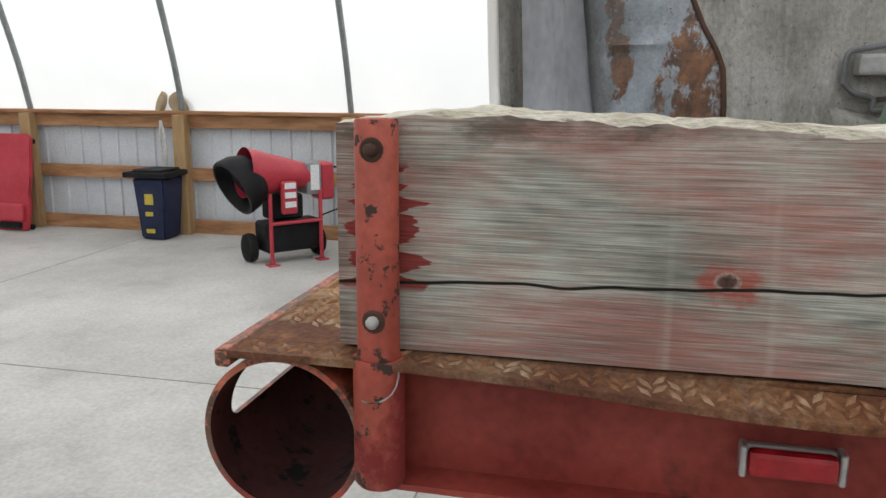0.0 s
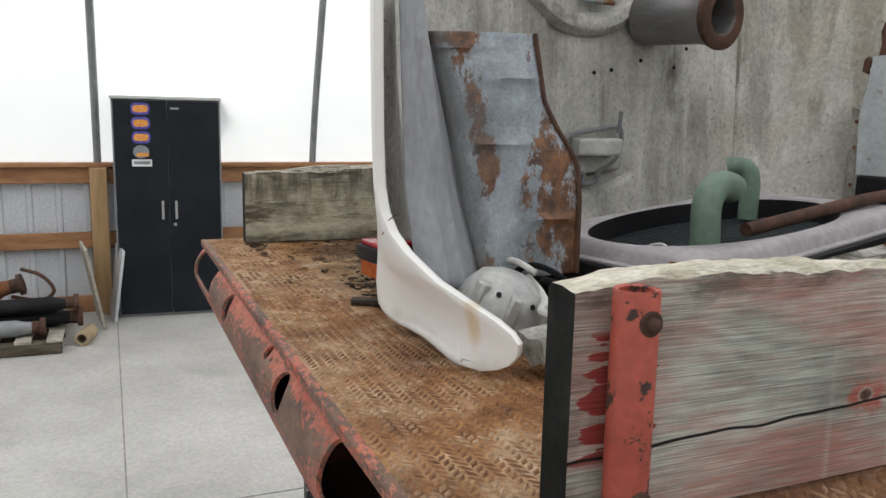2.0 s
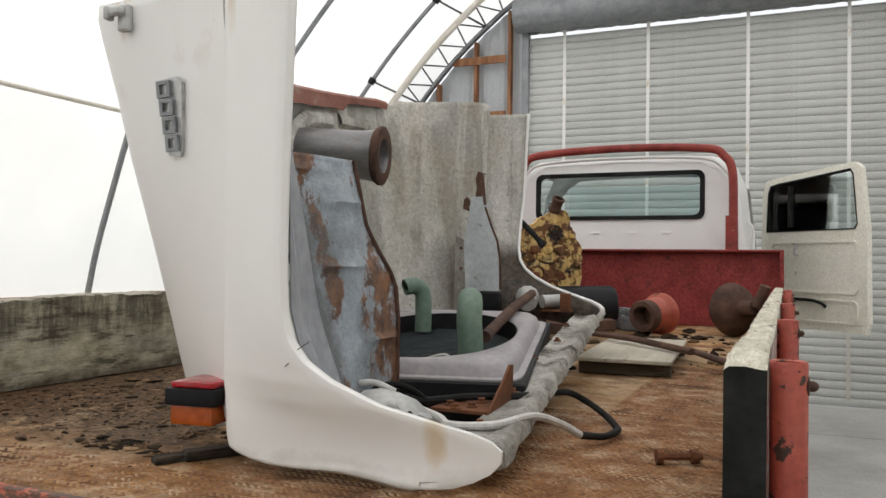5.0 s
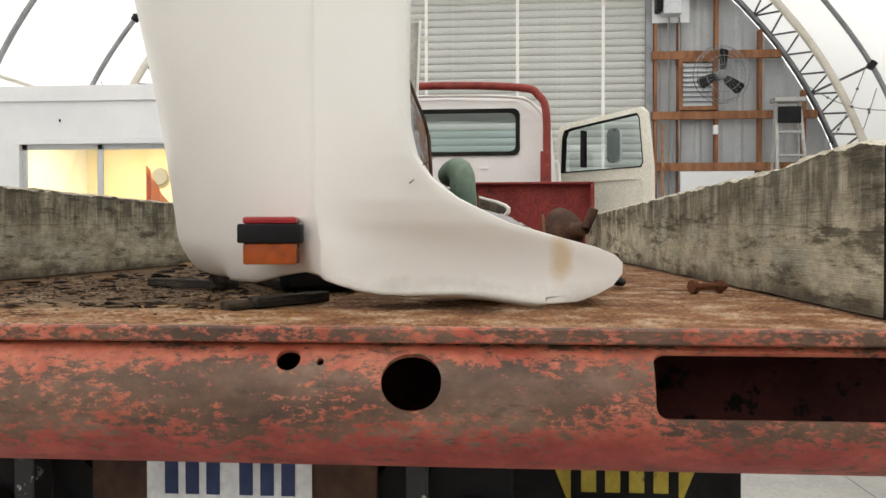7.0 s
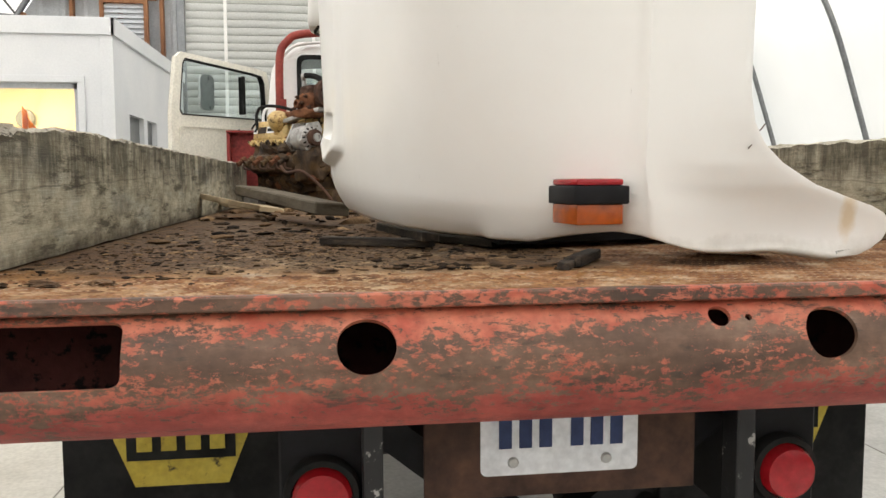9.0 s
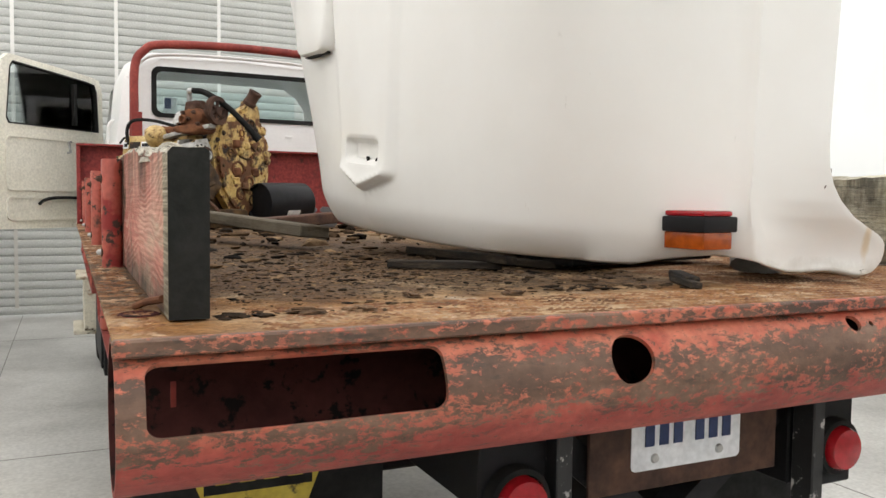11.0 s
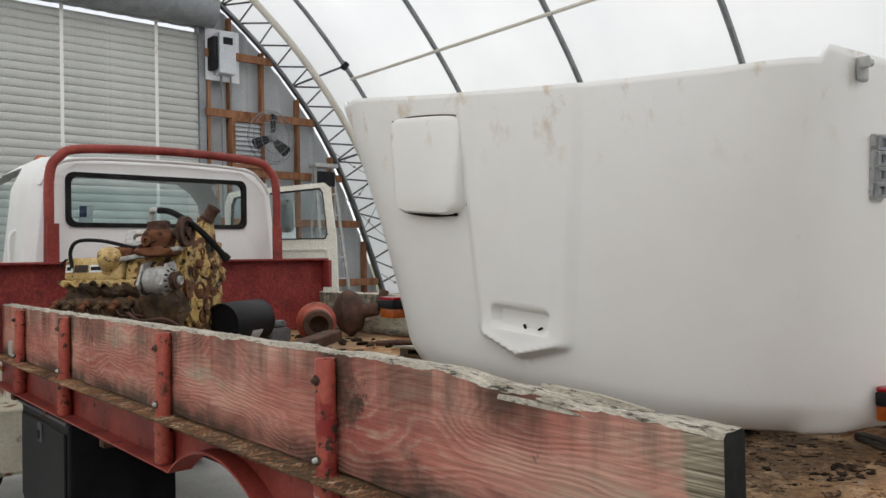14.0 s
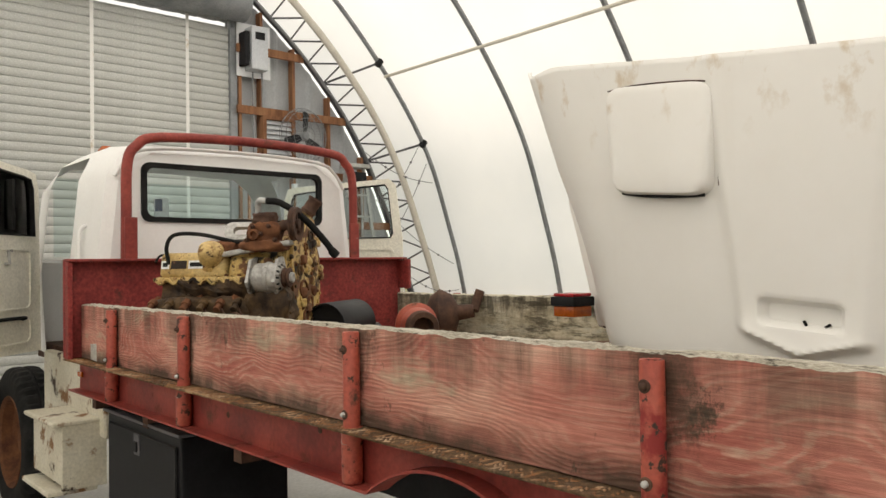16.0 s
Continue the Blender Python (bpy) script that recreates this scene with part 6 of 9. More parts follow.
bm = bmesh.new()
grid = []
for z in zs:
    half = hood_row(z)
    line = [(x, -d) for x, d in half] + [(x, d) for x, d in half[::-1][1:]]
    row = []
    for x, d in line:
        out = 0.0
        if x < -0.3:
            out = relief(d, z)
        rise = lerp_table(HEEL, x) - 1.283
        if x < 0.035:
            k = min(1, (0.035 - x) / 0.12)
            rise = rise * (1 - k) + k * (0.032 + 0.06 * (d + 0.8) - LEAN * (d + 0.95))
        up = rise * max(0, 1.44 - z) / 0.157
        top = TOP_UP + (-0.022 * math.sin(math.pi * (d + 0.8) / 1.6) if x < -0.3 else 0.0) + (-0.012 if 0.06 < x else 0.028 if x > -0.33 else 0.0)
        row.append(bm.verts.new(placed(x - out, d, z + up + top * max(0, (z - 1.9) / 0.28))))
    grid.append(row)
for a, b in zip(grid, grid[1:]):
    for i in range(len(a) - 1):
        bm.faces.new((a[i], a[i + 1], b[i + 1], b[i]))
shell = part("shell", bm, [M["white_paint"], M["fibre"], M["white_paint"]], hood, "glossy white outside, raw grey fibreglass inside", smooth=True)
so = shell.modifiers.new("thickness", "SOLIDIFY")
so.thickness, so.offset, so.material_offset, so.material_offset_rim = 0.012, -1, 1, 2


def on_panel(d, z, out=0.0):
    """A point of the big flat panel's outer face."""
    return placed(lerp_table([(p[1], p[0]) for p in hood_row(z)[::-1]], abs(d)) - out, d, z)


# intake box on the panel
bm = bmesh.new()
rows = []
for k, (q, grow) in enumerate(((-0.004, 1.0), (0.030, 0.99), (0.040, 0.95), (0.044, 0.85), (0.045, 0.5), (0.045, 0.0))):
    ring = []
    for i in range(40):
        a = 2 * math.pi * i / 40
        ca, sa = math.cos(a), math.sin(a)
        e = 0.28
        ux, uz = math.copysign(abs(ca) ** e, ca) * 0.165 * grow, math.copysign(abs(sa) ** e, sa) * 0.16 * grow
        d, z = 0.375 + ux * (1 + 0.25 * uz), 1.968 + uz
        ring.append(bm.verts.new(on_panel(d, z, q * (0.30 + 0.70 * (1 - (uz + 0.16) / 0.32)) + 0.003)))
    rows.append(ring)
for a, b in zip(rows, rows[1:]):
    for i in range(40):
        j = (i + 1) % 40
        if (a[i].co - b[i].co).length > 1e-5:
            bm.faces.new((a[i], a[j], b[j], b[i]))
bmesh.ops.remove_doubles(bm, verts=bm.verts, dist=1e-5)
part("intake_cover", bm, M["white_paint"], hood, "stained white moulded intake cover", smooth=True)
# black bead laid along the cover's lower edge as the shade in its gap
bm = bmesh.new()
sweep(bm, [on_panel(0.375 + q * 0.135, 1.806 + 0.008 * q * q, 0.012 + 0.012 * (1 - q * q)) for q in np.linspace(-1, 1, 12)], 0.006, 6)
part("cover_foot_shade", bm, M["rubber"], hood, "dark strip put in for the shaded gap under the cover")
# thin dark tube draws the shadow line along the cover's left and top seam
bm = bmesh.new()
sweep(bm, curve_pts([on_panel(0.375 - 0.172, 1.84, 0.003), on_panel(0.375 - 0.170, 2.0, 0.003), on_panel(0.375 - 0.168, 2.105, 0.003), on_panel(0.375 - 0.12, 2.128, 0.003), on_panel(0.375 + 0.06, 2.130, 0.003), on_panel(0.375 + 0.165, 2.118, 0.003)], 6), 0.0022, 6)
part("cover_shadow_line", bm, M["dark_rust"], hood, "seam round the cover, drawn as a thin dark shadow line")

# dirt lying in the slot of the vent
rnd = random.Random(9)
for k in range(2):
    p = on_panel(rnd.uniform(-0.08, 0.08), VZ - 0.022, -0.008)
    bm = bmesh.new()
    add_box(bm, -0.005, 0.005, -0.008, 0.008, -0.003, 0.003, bevel=0.002, m=Matrix.Translation(p) @ Matrix.Rotation(rnd.uniform(0, 3), 4, "X"))
    part("vent_grime", bm, M["rubber"], hood)


# side marker lights, one on each fender
def marker_light(sd):
    c = Vector((0.068, 0.350, 1.400)) if sd < 0 else placed(-0.055, 0.90, 1.42)
    o = Matrix.Translation(c) @ Matrix.Rotation(radians(8 if sd < 0 else -4), 4, "Z")
    y0, y1 = (-0.072, 0.038) if sd < 0 else (-0.015, 0.085)
    bm = bmesh.new()
    add_box(bm, -0.056, 0.056, y0 - 0.007, y1 + (0.007 if sd > 0 else 0), 0.0, 0.034, bevel=0.004, seg=2, m=o)
    body = part("marker_light", bm, M["black"], hood, "black marker light with red and amber lenses", smooth=True)
    bm = bmesh.new()
    add_box(bm, -0.047, 0.047, y0, y1, -0.038, 0.0, bevel=0.004, seg=2, m=o)
    part("amber_lens", bm, M["amber_lens"], body, "amber lens", smooth=True)
    bm = bmesh.new()
    add_box(bm, -0.048, 0.048, y0, y1, 0.034, 0.047, bevel=0.006, seg=2, m=o)
    part("red_lens", bm, M["red_lens"], body, "red lens", smooth=True)


marker_light(-1)
marker_light(1)

def on_face(x, z, out=0.0):
    """A point of the near face between fender flare and panel, x in the world."""
    pts = sorted((q.x, q.y, q.z) for q in (placed(px, -pd, z) for px, pd in hood_row(z) if pd < 0.90 and px < 0.06))
    return Vector((x, lerp_table([(q[0], q[1]) for q in pts], x) - out, z))


# badge on the fender: a strip of four plain raised blocks
bm = bmesh.new()
def slab(bm, corners, base, thick):
    a = [bm.verts.new(on_face(x, z, base)) for x, z in corners]
    b = [bm.verts.new(on_face(x, z, base + thick)) for x, z in corners]
    bm.faces.new(a[::-1])
    bm.faces.new(b)
    for i in range(len(a)):
        bm.faces.new((a[i], a[(i + 1) % len(a)], b[(i + 1) % len(a)], b[i]))
slab(bm, [(-0.080, 2.066), (-0.014, 2.070), (-0.001, 2.058), (-0.010, 1.925), (-0.019, 1.906), (-0.053, 1.910), (-0.060, 1.922)], -0.002, 0.010)
badge = part("badge", bm, M["silver"], hood, "silver badge strip with four raised blocks")
for k in range(4):
    cx, cz = -0.052 + 0.005 * k, 2.046 - 0.0375 * k
    bm = bmesh.new()
    for x0, x1, z0, z1 in ((-0.020, 0.020, 0.010, 0.017), (-0.020, 0.020, -0.017, -0.010), (-0.020, -0.011, -0.011, 0.011), (0.011, 0.020, -0.011, 0.011)):
        slab(bm, [(cx + x0, cz + z0), (cx + x1, cz + z0), (cx + x1, cz + z1), (cx + x0, cz + z1)], 0.008, 0.007)
    part("badge_block", bm, M["grey_plastic"], badge)
lt = Matrix.Translation(on_face(-0.168, 2.215))
bm = bmesh.new()
add_box(bm, -0.010, 0.022, -0.014, 0.004, -0.035, 0.022, bevel=0.004, m=lt)
add_box(bm, -0.026, 0.014, -0.030, -0.012, -0.004, 0.014, bevel=0.004, m=lt)
add_box(bm, -0.030, -0.018, -0.034, -0.010, -0.012, 0.016, bevel=0.003, m=lt)
part("latch", bm, M["alu"], hood, "small corroded hood latch")
bm = bmesh.new()
ck = [(x + 0.012, YC - 1.008 + 0.03 * (1 - (z - 1.34) / 0.84) + bend(x - 0.092) + (0.0 if i else 0.006), z) for i, (x, z) in enumerate(((0.362, 1.545), (0.350, 1.535), (0.340, 1.528), (0.336, 1.513), (0.322, 1.500)))]
sweep(bm, ck, 0.0011, 4)
part("crack", bm, M["dark_rust"], hood, "thin crack in the paint")

# ---- inside of the hood ----
# upper edge strip and moulded stiffener
bm = bmesh.new()
rim = [placed(lerp_table([(p[1], p[0]) for p in hood_row(2.17)[::-1]], abs(d)) + 0.010, d, 2.165 + TOP_UP - 0.022 * math.sin(math.pi * (d + 0.8) / 1.6)) for d in np.linspace(-0.77, 0.80, 40)]
prev = None
for i, p in enumerate(rim):
    h = 0.020 + 0.010 * noise.noise((i * 0.4, 0, 3)) + (0.026 if 20 < i < 32 else 0.0)
    cur = [bm.verts.new(p + Vector(o)) for o in ((-0.004, 0, 0.004), (-0.002, 0, 0.016), (0.024, 0, 0.016), (0.034, 0, 0.006), (0.030, 0, -h))]
    if prev:
        for k in range(4):
            bm.faces.new((prev[k], prev[k + 1], cur[k + 1], cur[k]))
    prev = cur
part("edge_strip", bm, M["rim_brown"], hood, "peeling red-brown edge flange", smooth=True)


def inner_line(pts, lift=0.02):
    return [placed(lerp_table([(p[1], p[0]) for p in hood_row(z)[::-1]], abs(d)) + lift, d, z) for d, z in pts]


def moulded_band(name, pts, width, height, label):
    """A raised channel moulded into the panel: flat crown, sloping sides."""
    bm = bmesh.new()
    line = [Vector((p[0], p[1], 0)) for p in [tuple(q[:2]) for q in curve_pts([(d, z, 0) for d, z in pts], 6)]]
    prev = None
    for i, p in enumerate(line):
        t = (line[min(i + 1, len(line) - 1)] - line[max(i - 1, 0)]).normalized()
        side = Vector((-t.y, t.x, 0))
        row = []
        for o, h in ((-1, -0.004), (-0.62, 0.75), (-0.42, 1.0), (0.42, 1.0), (0.62, 0.75), (1, -0.004)):
            q = p + side * (o * width / 2)
            row.append(bm.verts.new(inner_line([(q.x, min(q.y, 2.21))], 0.012 + max(0, h) * height)[0]))
        if prev:
            for k in range(5):
                bm.faces.new((prev[k], prev[k + 1], row[k + 1], row[k]))
        prev = row
    return part(name, bm, M["fibre_dirty"], hood, label, smooth=True)


moulded_band("stiffener", [(-0.74, 2.105), (-0.55, 2.11), (-0.40, 2.10), (-0.30, 2.075), (-0.18, 1.985), (-0.09, 1.955), (0.02, 1.955), (0.09, 1.985), (0.18, 2.06), (0.26, 2.09), (0.40, 2.092)], 0.072, 0.024, "moulded grey stiffening channel")
moulded_band("stiffener", [(0.47, 2.10), (0.56, 2.098), (0.74, 2.09)], 0.060, 0.020, "moulded grey stiffening channel")
moulded_band("stiffener", [(0.43, 2.12), (0.435, 2.06), (0.45, 2.03)], 0.045, 0.014, "moulded grey stiffening channel")
bm = bmesh.new()
sweep(bm, inner_line([(0.60 - 0.05 * (1 - q), 1.40 + 0.65 * q) for q in np.linspace(0, 1, 10)], 0.012), 0.007, 6)
part("seam", bm, M["fibre_dirty"], hood, "dark seam in the fibreglass", smooth=True)
bm = bmesh.new()
add_box(bm, -0.375, -0.352, 1.11, 1.225, 2.095, 2.21, bevel=0.006)
part("striker_plate", bm, M["bracket"], hood, "worn blue-grey striker plate")
for d, z in ((-0.02, 1.80), (0.05, 1.805), (0.17, 1.83), (0.33, 1.90), (0.36, 1.86), (0.31, 1.80), (0.40, 1.98), (-0.24, 2.07), (0.30, 1.98), (0.16, 2.06)):
    p = inner_line([(d, z)], 0.010)[0]
    bm = bmesh.new()
    lathe(bm, [(0.0065, 0), (0.0065, 0.004), (0, 0.004)], 8, Matrix.Translation(p) @ Matrix.Rotation(math.pi / 2, 4, "Y"))
    part("screw_hole", bm, M["rubber"], hood)

# steel tube stub
m = Matrix.Translation((-0.43, 1.385, 2.062)) @ Vector((0.975, 0.215, -0.06)).to_track_quat("Z", "Y").to_matrix().to_4x4() @ Matrix.Diagonal((0.93, 0.93, 1, 1))
bm = bmesh.new()
lathe(bm, [(0.094, 0.0), (0.092, 0.10), (0.090, 0.22), (0.098, 0.27), (0.108, 0.285), (0.108, 0.295), (0.102, 0.298), (0.066, 0.296), (0.062, 0.285), (0.062, 0.05), (0.0, 0.05)], 32, m)
tube = part("tube_stub", bm, M["steel"], hood, "thick steel tube stub with a rusty mouth", smooth=True)
bm = bmesh.new()
lathe(bm, [(0.064, 0.2975), (0.101, 0.2995), (0.109, 0.2945), (0.1095, 0.283), (0.1, 0.27)], 32, m)
part("tube_mouth", bm, M["dark_rust"], tube, "rusty flange", smooth=True)


# rusty splash shield inside the fender, and the wheel housing liner beside it
SH_L = [(1.385, 0.300, 0.455), (1.55, 0.245, 0.43), (1.74, 0.200, 0.402), (1.905, 0.152, 0.382)]
SH_R = [(1.385, 0.303, 0.692), (1.55, 0.304, 0.690), (1.62, 0.300, 0.684), (1.66, 0.292, 0.668), (1.70, 0.276, 0.645), (1.76, 0.255, 0.620), (1.912, 0.228, 0.604)]


def line_at(table, z):
    return Vector((lerp_table([(r[0], r[1]) for r in table], z), lerp_table([(r[0], r[2]) for r in table], z), z))


def shield(label):
    bm = bmesh.new()
    rows = []
    for z in np.linspace(1.385, 1.908, 60):
        a, b = line_at(SH_L, z), line_at(SH_R, z)
        n = Vector((b.y - a.y, a.x - b.x, 0)).normalized()
        row = []
        for i in range(15):
            u = i / 14
            o = 0.012 * math.sin(math.pi * u) + 0.004 * noise.noise((u * 3, z * 6, -1))
            for zc, u0, u1 in ((1.80, 0.45, 0.95), (1.665, 0.15, 0.72), (1.50, 0.5, 0.98), (1.872, 0.0, 0.6)):
                if u0 < u < u1:
                    o += 0.008 * math.exp(-((z - zc - 0.012 * u) / 0.007) ** 2)
            row.append(bm.verts.new(a.lerp(b, u) + n * o))
        rows.append(row)
    for a, b in zip(rows, rows[1:]):
        for i in range(14):
            bm.faces.new((a[i], a[i + 1], b[i + 1], b[i]))
    sh = part("splash_shield", bm, M["shield"], hood, label, smooth=True)
    so = sh.modifiers.new("thickness", "SOLIDIFY")
    so.thickness = 0.003
    bm = bmesh.new()
    edge = [line_at(SH_R, z) for z in np.linspace(1.385, 1.908, 30)]
    sweep(bm, edge, 0.006, 6)
    part("rolled_edge", bm, M["dark_rust"], sh, smooth=True)
    bm = bmesh.new()
    rows = []
    for z in np.linspace(1.37, 2.0, 30):
        a = line_at(SH_L, min(z, 1.905)) + Vector((-0.29 * max(0, z - 1.905), -0.12 * max(0, z - 1.905), max(0, z - 1.905)))
        e = Vector((max(0.285, a.x + 0.05), 0.262 + 0.035 * min(1, (2.18 - z) / 0.84), z))
        pts = [a + Vector((-0.02, 0.012, 0)), a.lerp(e, 0.15), a.lerp(e, 0.42) + Vector((0.028, 0.012, 0)), a.lerp(e, 0.55) + Vector((0.004, 0.004, 0)), e]
        rows.append([bm.verts.new(p) for p in pts])
    for a, b in zip(rows, rows[1:]):
        for i in range(4):
            bm.faces.new((a[i], a[i + 1], b[i + 1], b[i]))
    li = part("wheel_liner", bm, M["liner"], hood, "smooth grey wheel housing liner", smooth=True)
    so = li.modifiers.new("thickness", "SOLIDIFY")
    so.thickness = 0.003


shield("rusty blue-grey steel splash shield")

# narrow plate on the far fender, with a rusty top and a black box below it
M["far_plate"] = mat("blue_grey_plate", [(0.40, 0.43, 0.44), (0.54, 0.57, 0.58)], 0.5, 8, bump=0.15, vary=0.12, patches=[((0.20, 0.10, 0.05), 9, 0.63, 0.05), ((0.16, 0.16, 0.16), 6, 0.60, 0.1)])
FARP = Matrix.Translation((0, 1.93, 0)) @ Matrix.Rotation(math.pi / 2, 4, "X")
bm = bmesh.new()
prism(bm, [(0.0, 1.585), (0.140, 1.585), (0.137, 1.70), (0.125, 1.776), (0.098, 1.84), (0.074, 1.907), (0.066, 1.95), (0.022, 1.95), (0.010, 1.87), (-0.008, 1.774)], 0.014, FARP)
fp = part("far_plate", bm, M["far_plate"], hood, "narrow blue-grey steel plate")
for z0, z1 in ((1.715, 1.725), (1.905, 1.913)):
    bm = bmesh.new()
    prism(bm, [(0.012, z0), (0.10, z0 + 0.006), (0.10, z1 + 0.006), (0.012, z1)], 0.006, Matrix.Translation((0, -0.007, 0)) @ FARP)
    part("bead", bm, M["far_plate"], fp)
bm = bmesh.new()
sweep(bm, [(0.142, 1.925, 1.59), (0.139, 1.925, 1.70), (0.127, 1.925, 1.776), (0.100, 1.925, 1.84), (0.076, 1.925, 1.907), (0.062, 1.925, 2.04)], 0.006, 6)
part("rolled_edge", bm, M["dark_rust"], fp, smooth=True)
bm = bmesh.new()
prism(bm, [(0.036, 1.951), (0.062, 1.951), (0.066, 1.985), (0.056, 2.01), (0.060, 2.045), (0.046, 2.050), (0.036, 2.02), (0.042, 1.985)], 0.010, FARP)
prism(bm, [(-0.014, 1.905), (0.008, 1.895), (0.012, 1.935), (0.002, 1.95), (-0.010, 1.94)], 0.014, FARP)
part("rusty_tab", bm, M["dark_rust"], fp, "rust-eaten tab")
bm = bmesh.new()
add_box(bm, 0.006, 0.138, 1.91, 1.96, 1.47, 1.582, bevel=0.006)
part("black_box", bm, M["black"], fp, "small black box")
bm = bmesh.new()
sweep(bm, [(0.052, 1.965, 2.045), (0.050, 1.985, 2.16), (0.046, 2.01, 2.30)], 0.013, 8)
part("corner_rib", bm, M["fibre"], hood, "raised rib in the corner of the hood", smooth=True)
for z in (1.50, 1.62, 1.70):
    bm = bmesh.new()
    lathe(bm, [(0.006, 0), (0.006, 0.004), (0, 0.005)], 8, Matrix.Translation((-0.022, 1.925, z + 0.05)) @ Matrix.Rotation(math.pi / 2, 4, "X"))
    part("bolt_head", bm, M["rust"], fp)
bm = bmesh.new()
prism(bm, [(-0.055, 1.50), (-0.004, 1.50), (-0.010, 1.78), (-0.050, 1.80)], 0.010, Matrix.Translation((0, 0.012, 0)) @ FARP)
part("side_strip", bm, M["fibre_dirty"], fp, "dirty grey strip")

# grille surround rail along the nose
bm = bmesh.new()
prev = None
for q in np.linspace(0, 1, 90):
    p = Vector((0.65, 0.40, 1.335)).lerp(Vector((0.42, 2.33, 1.50)), q)
    j = 0.004 * noise.noise((q * 22, 1, 0)) + 0.004 * noise.noise((q * 90, 4, 0))
    cur = [bm.verts.new(p + Vector(o)) for o in ((-0.085, 0, -0.01), (-0.075 + j, 0, 0.012), (-0.035, 0, 0.006 + j), (0.005, 0, 0.016 + j), (0.018 + 2 * j, 0, 0.004), (0.022 + 2 * j, 0, -0.022), (-0.02, 0, -0.04))]
    if prev:
        for k in range(7):
            bm.faces.new((prev[k], prev[(k + 1) % 7], cur[(k + 1) % 7], cur[k]))
    else:
        bm.faces.new(cur)
    prev = cur
bm.faces.new(prev[::-1])
rail = part("nose_rail", bm, M["rail_dirty"], hood, "chipped grey fibreglass nose rail", smooth=True)
for q, off in ((0.06, -0.06), (0.2, -0.05), (0.4, -0.07), (0.55, -0.05), (0.7, -0.06)):
    p = Vector((0.65, 0.40, 1.335)).lerp(Vector((0.42, 2.33, 1.50)), q) + Vector((off, 0, 0.014))
    bm = bmesh.new()
    lathe(bm, [(0.012, 0), (0.012, 0.004), (0.007, 0.005), (0.007, 0.012), (0, 0.013)], 6, Matrix.Translation(p))
    part("rail_bolt", bm, M["rust"], rail)

# radiator lying flat with its shroud
RAD = Matrix(((0.985, -0.17, 0, 0.19), (0.17, 0.985, 0, 1.235), (0.0, 0.085, 1, 1.40), (0, 0, 0, 1))) @ Matrix.Rotation(radians(2.5), 4, "Z")
bm = bmesh.new()
add_box(bm, -0.34, 0.28, -0.47, 0.47, -0.07, 0.010, bevel=0.006, m=RAD)
for x0, x1, y0, y1 in ((-0.345, -0.325, -0.475, 0.475), (0.255, 0.285, -0.475, 0.475), (-0.324, 0.254, -0.475, -0.455), (-0.324, 0.254, 0.455, 0.475)):
    add_box(bm, x0, x1, y0, y1, -0.075, 0.0355, bevel=0.004, m=RAD)
rad = part("radiator", bm, M["black"], hood, "black radiator core lying flat")
bm = bmesh.new()
n = 96
def sh_ring(fx, fy, z, e=1.0, dy=0.0):
    out = []
    for i in range(n):
        a = 2 * math.pi * i / n
        ca, sa = math.cos(a), math.sin(a)
        out.append(bm.verts.new(RAD @ Vector((-0.03 + math.copysign(abs(ca) ** e, ca) * fx, dy + math.copysign(abs(sa) ** e, sa) * fy, z))))
    return out
lay = [sh_ring(0.305, 0.465, 0.036, 0.12), sh_ring(0.305, 0.465, 0.041, 0.12), sh_ring(0.288, 0.448, 0.043, 0.16), sh_ring(0.280, 0.440, 0.066, 0.2), sh_ring(0.266, 0.430, 0.078, 0.24), sh_ring(0.250, 0.400, 0.080, 0.9, -0.025), sh_ring(0.245, 0.395, 0.075, 0.95, -0.025), sh_ring(0.243, 0.392, 0.0, 0.95, -0.025)]
for a, b in zip(lay, lay[1:]):
    for i in range(n):
        j = (i + 1) % n
        f = bm.faces.new((a[i], a[j], b[j], b[i]))
        f.material_index = 1 if b is lay[-1] else 0
M["shroud"] = mat("grey_shroud", [(0.25, 0.23, 0.235), (0.36, 0.335, 0.34)], 0.6, 5, bump=0.1, patches=[((0.13, 0.11, 0.10), 5, 0.62, 0.12)])
part("fan_shroud", bm, [M["shroud"], M["black"]], rad, "dusty grey fan shroud", smooth=True)
M["fin"] = mat("dark_radiator_fin", [(0.020, 0.026, 0.030), (0.05, 0.062, 0.068)], 0.5, 30, bump=0.1)
for k in range(40):
    bm = bmesh.new()
    q = -0.375 + 0.75 * k / 39
    w = 0.238 * math.sqrt(max(0.02, 1 - (q / 0.392) ** 2))
    add_box(bm, -0.03 - w, -0.03 + w, q - 0.028, q - 0.023, 0.012, 0.022, m=RAD)
    part("fin", bm, M["fin"], rad)
# hoses
bm = bmesh.new()
sweep(bm, curve_pts([(0.366, 0.995, 1.37), (0.366, 0.995, 1.46), (0.362, 0.995, 1.525), (0.358, 1.008, 1.562), (0.346, 1.04, 1.580), (0.328, 1.085, 1.578), (0.318, 1.11, 1.570)], 6), 0.034, 16)
part("hose", bm, M["hose"], hood, "faded green rubber hose elbow", smooth=True)
bm = bmesh.new()
sweep(bm, [(0.366, 0.995, 1.40), (0.366, 0.995, 1.425)], 0.040, 14)
part("hose_clamp", bm, M["steel"], hood, smooth=True)
bm = bmesh.new()
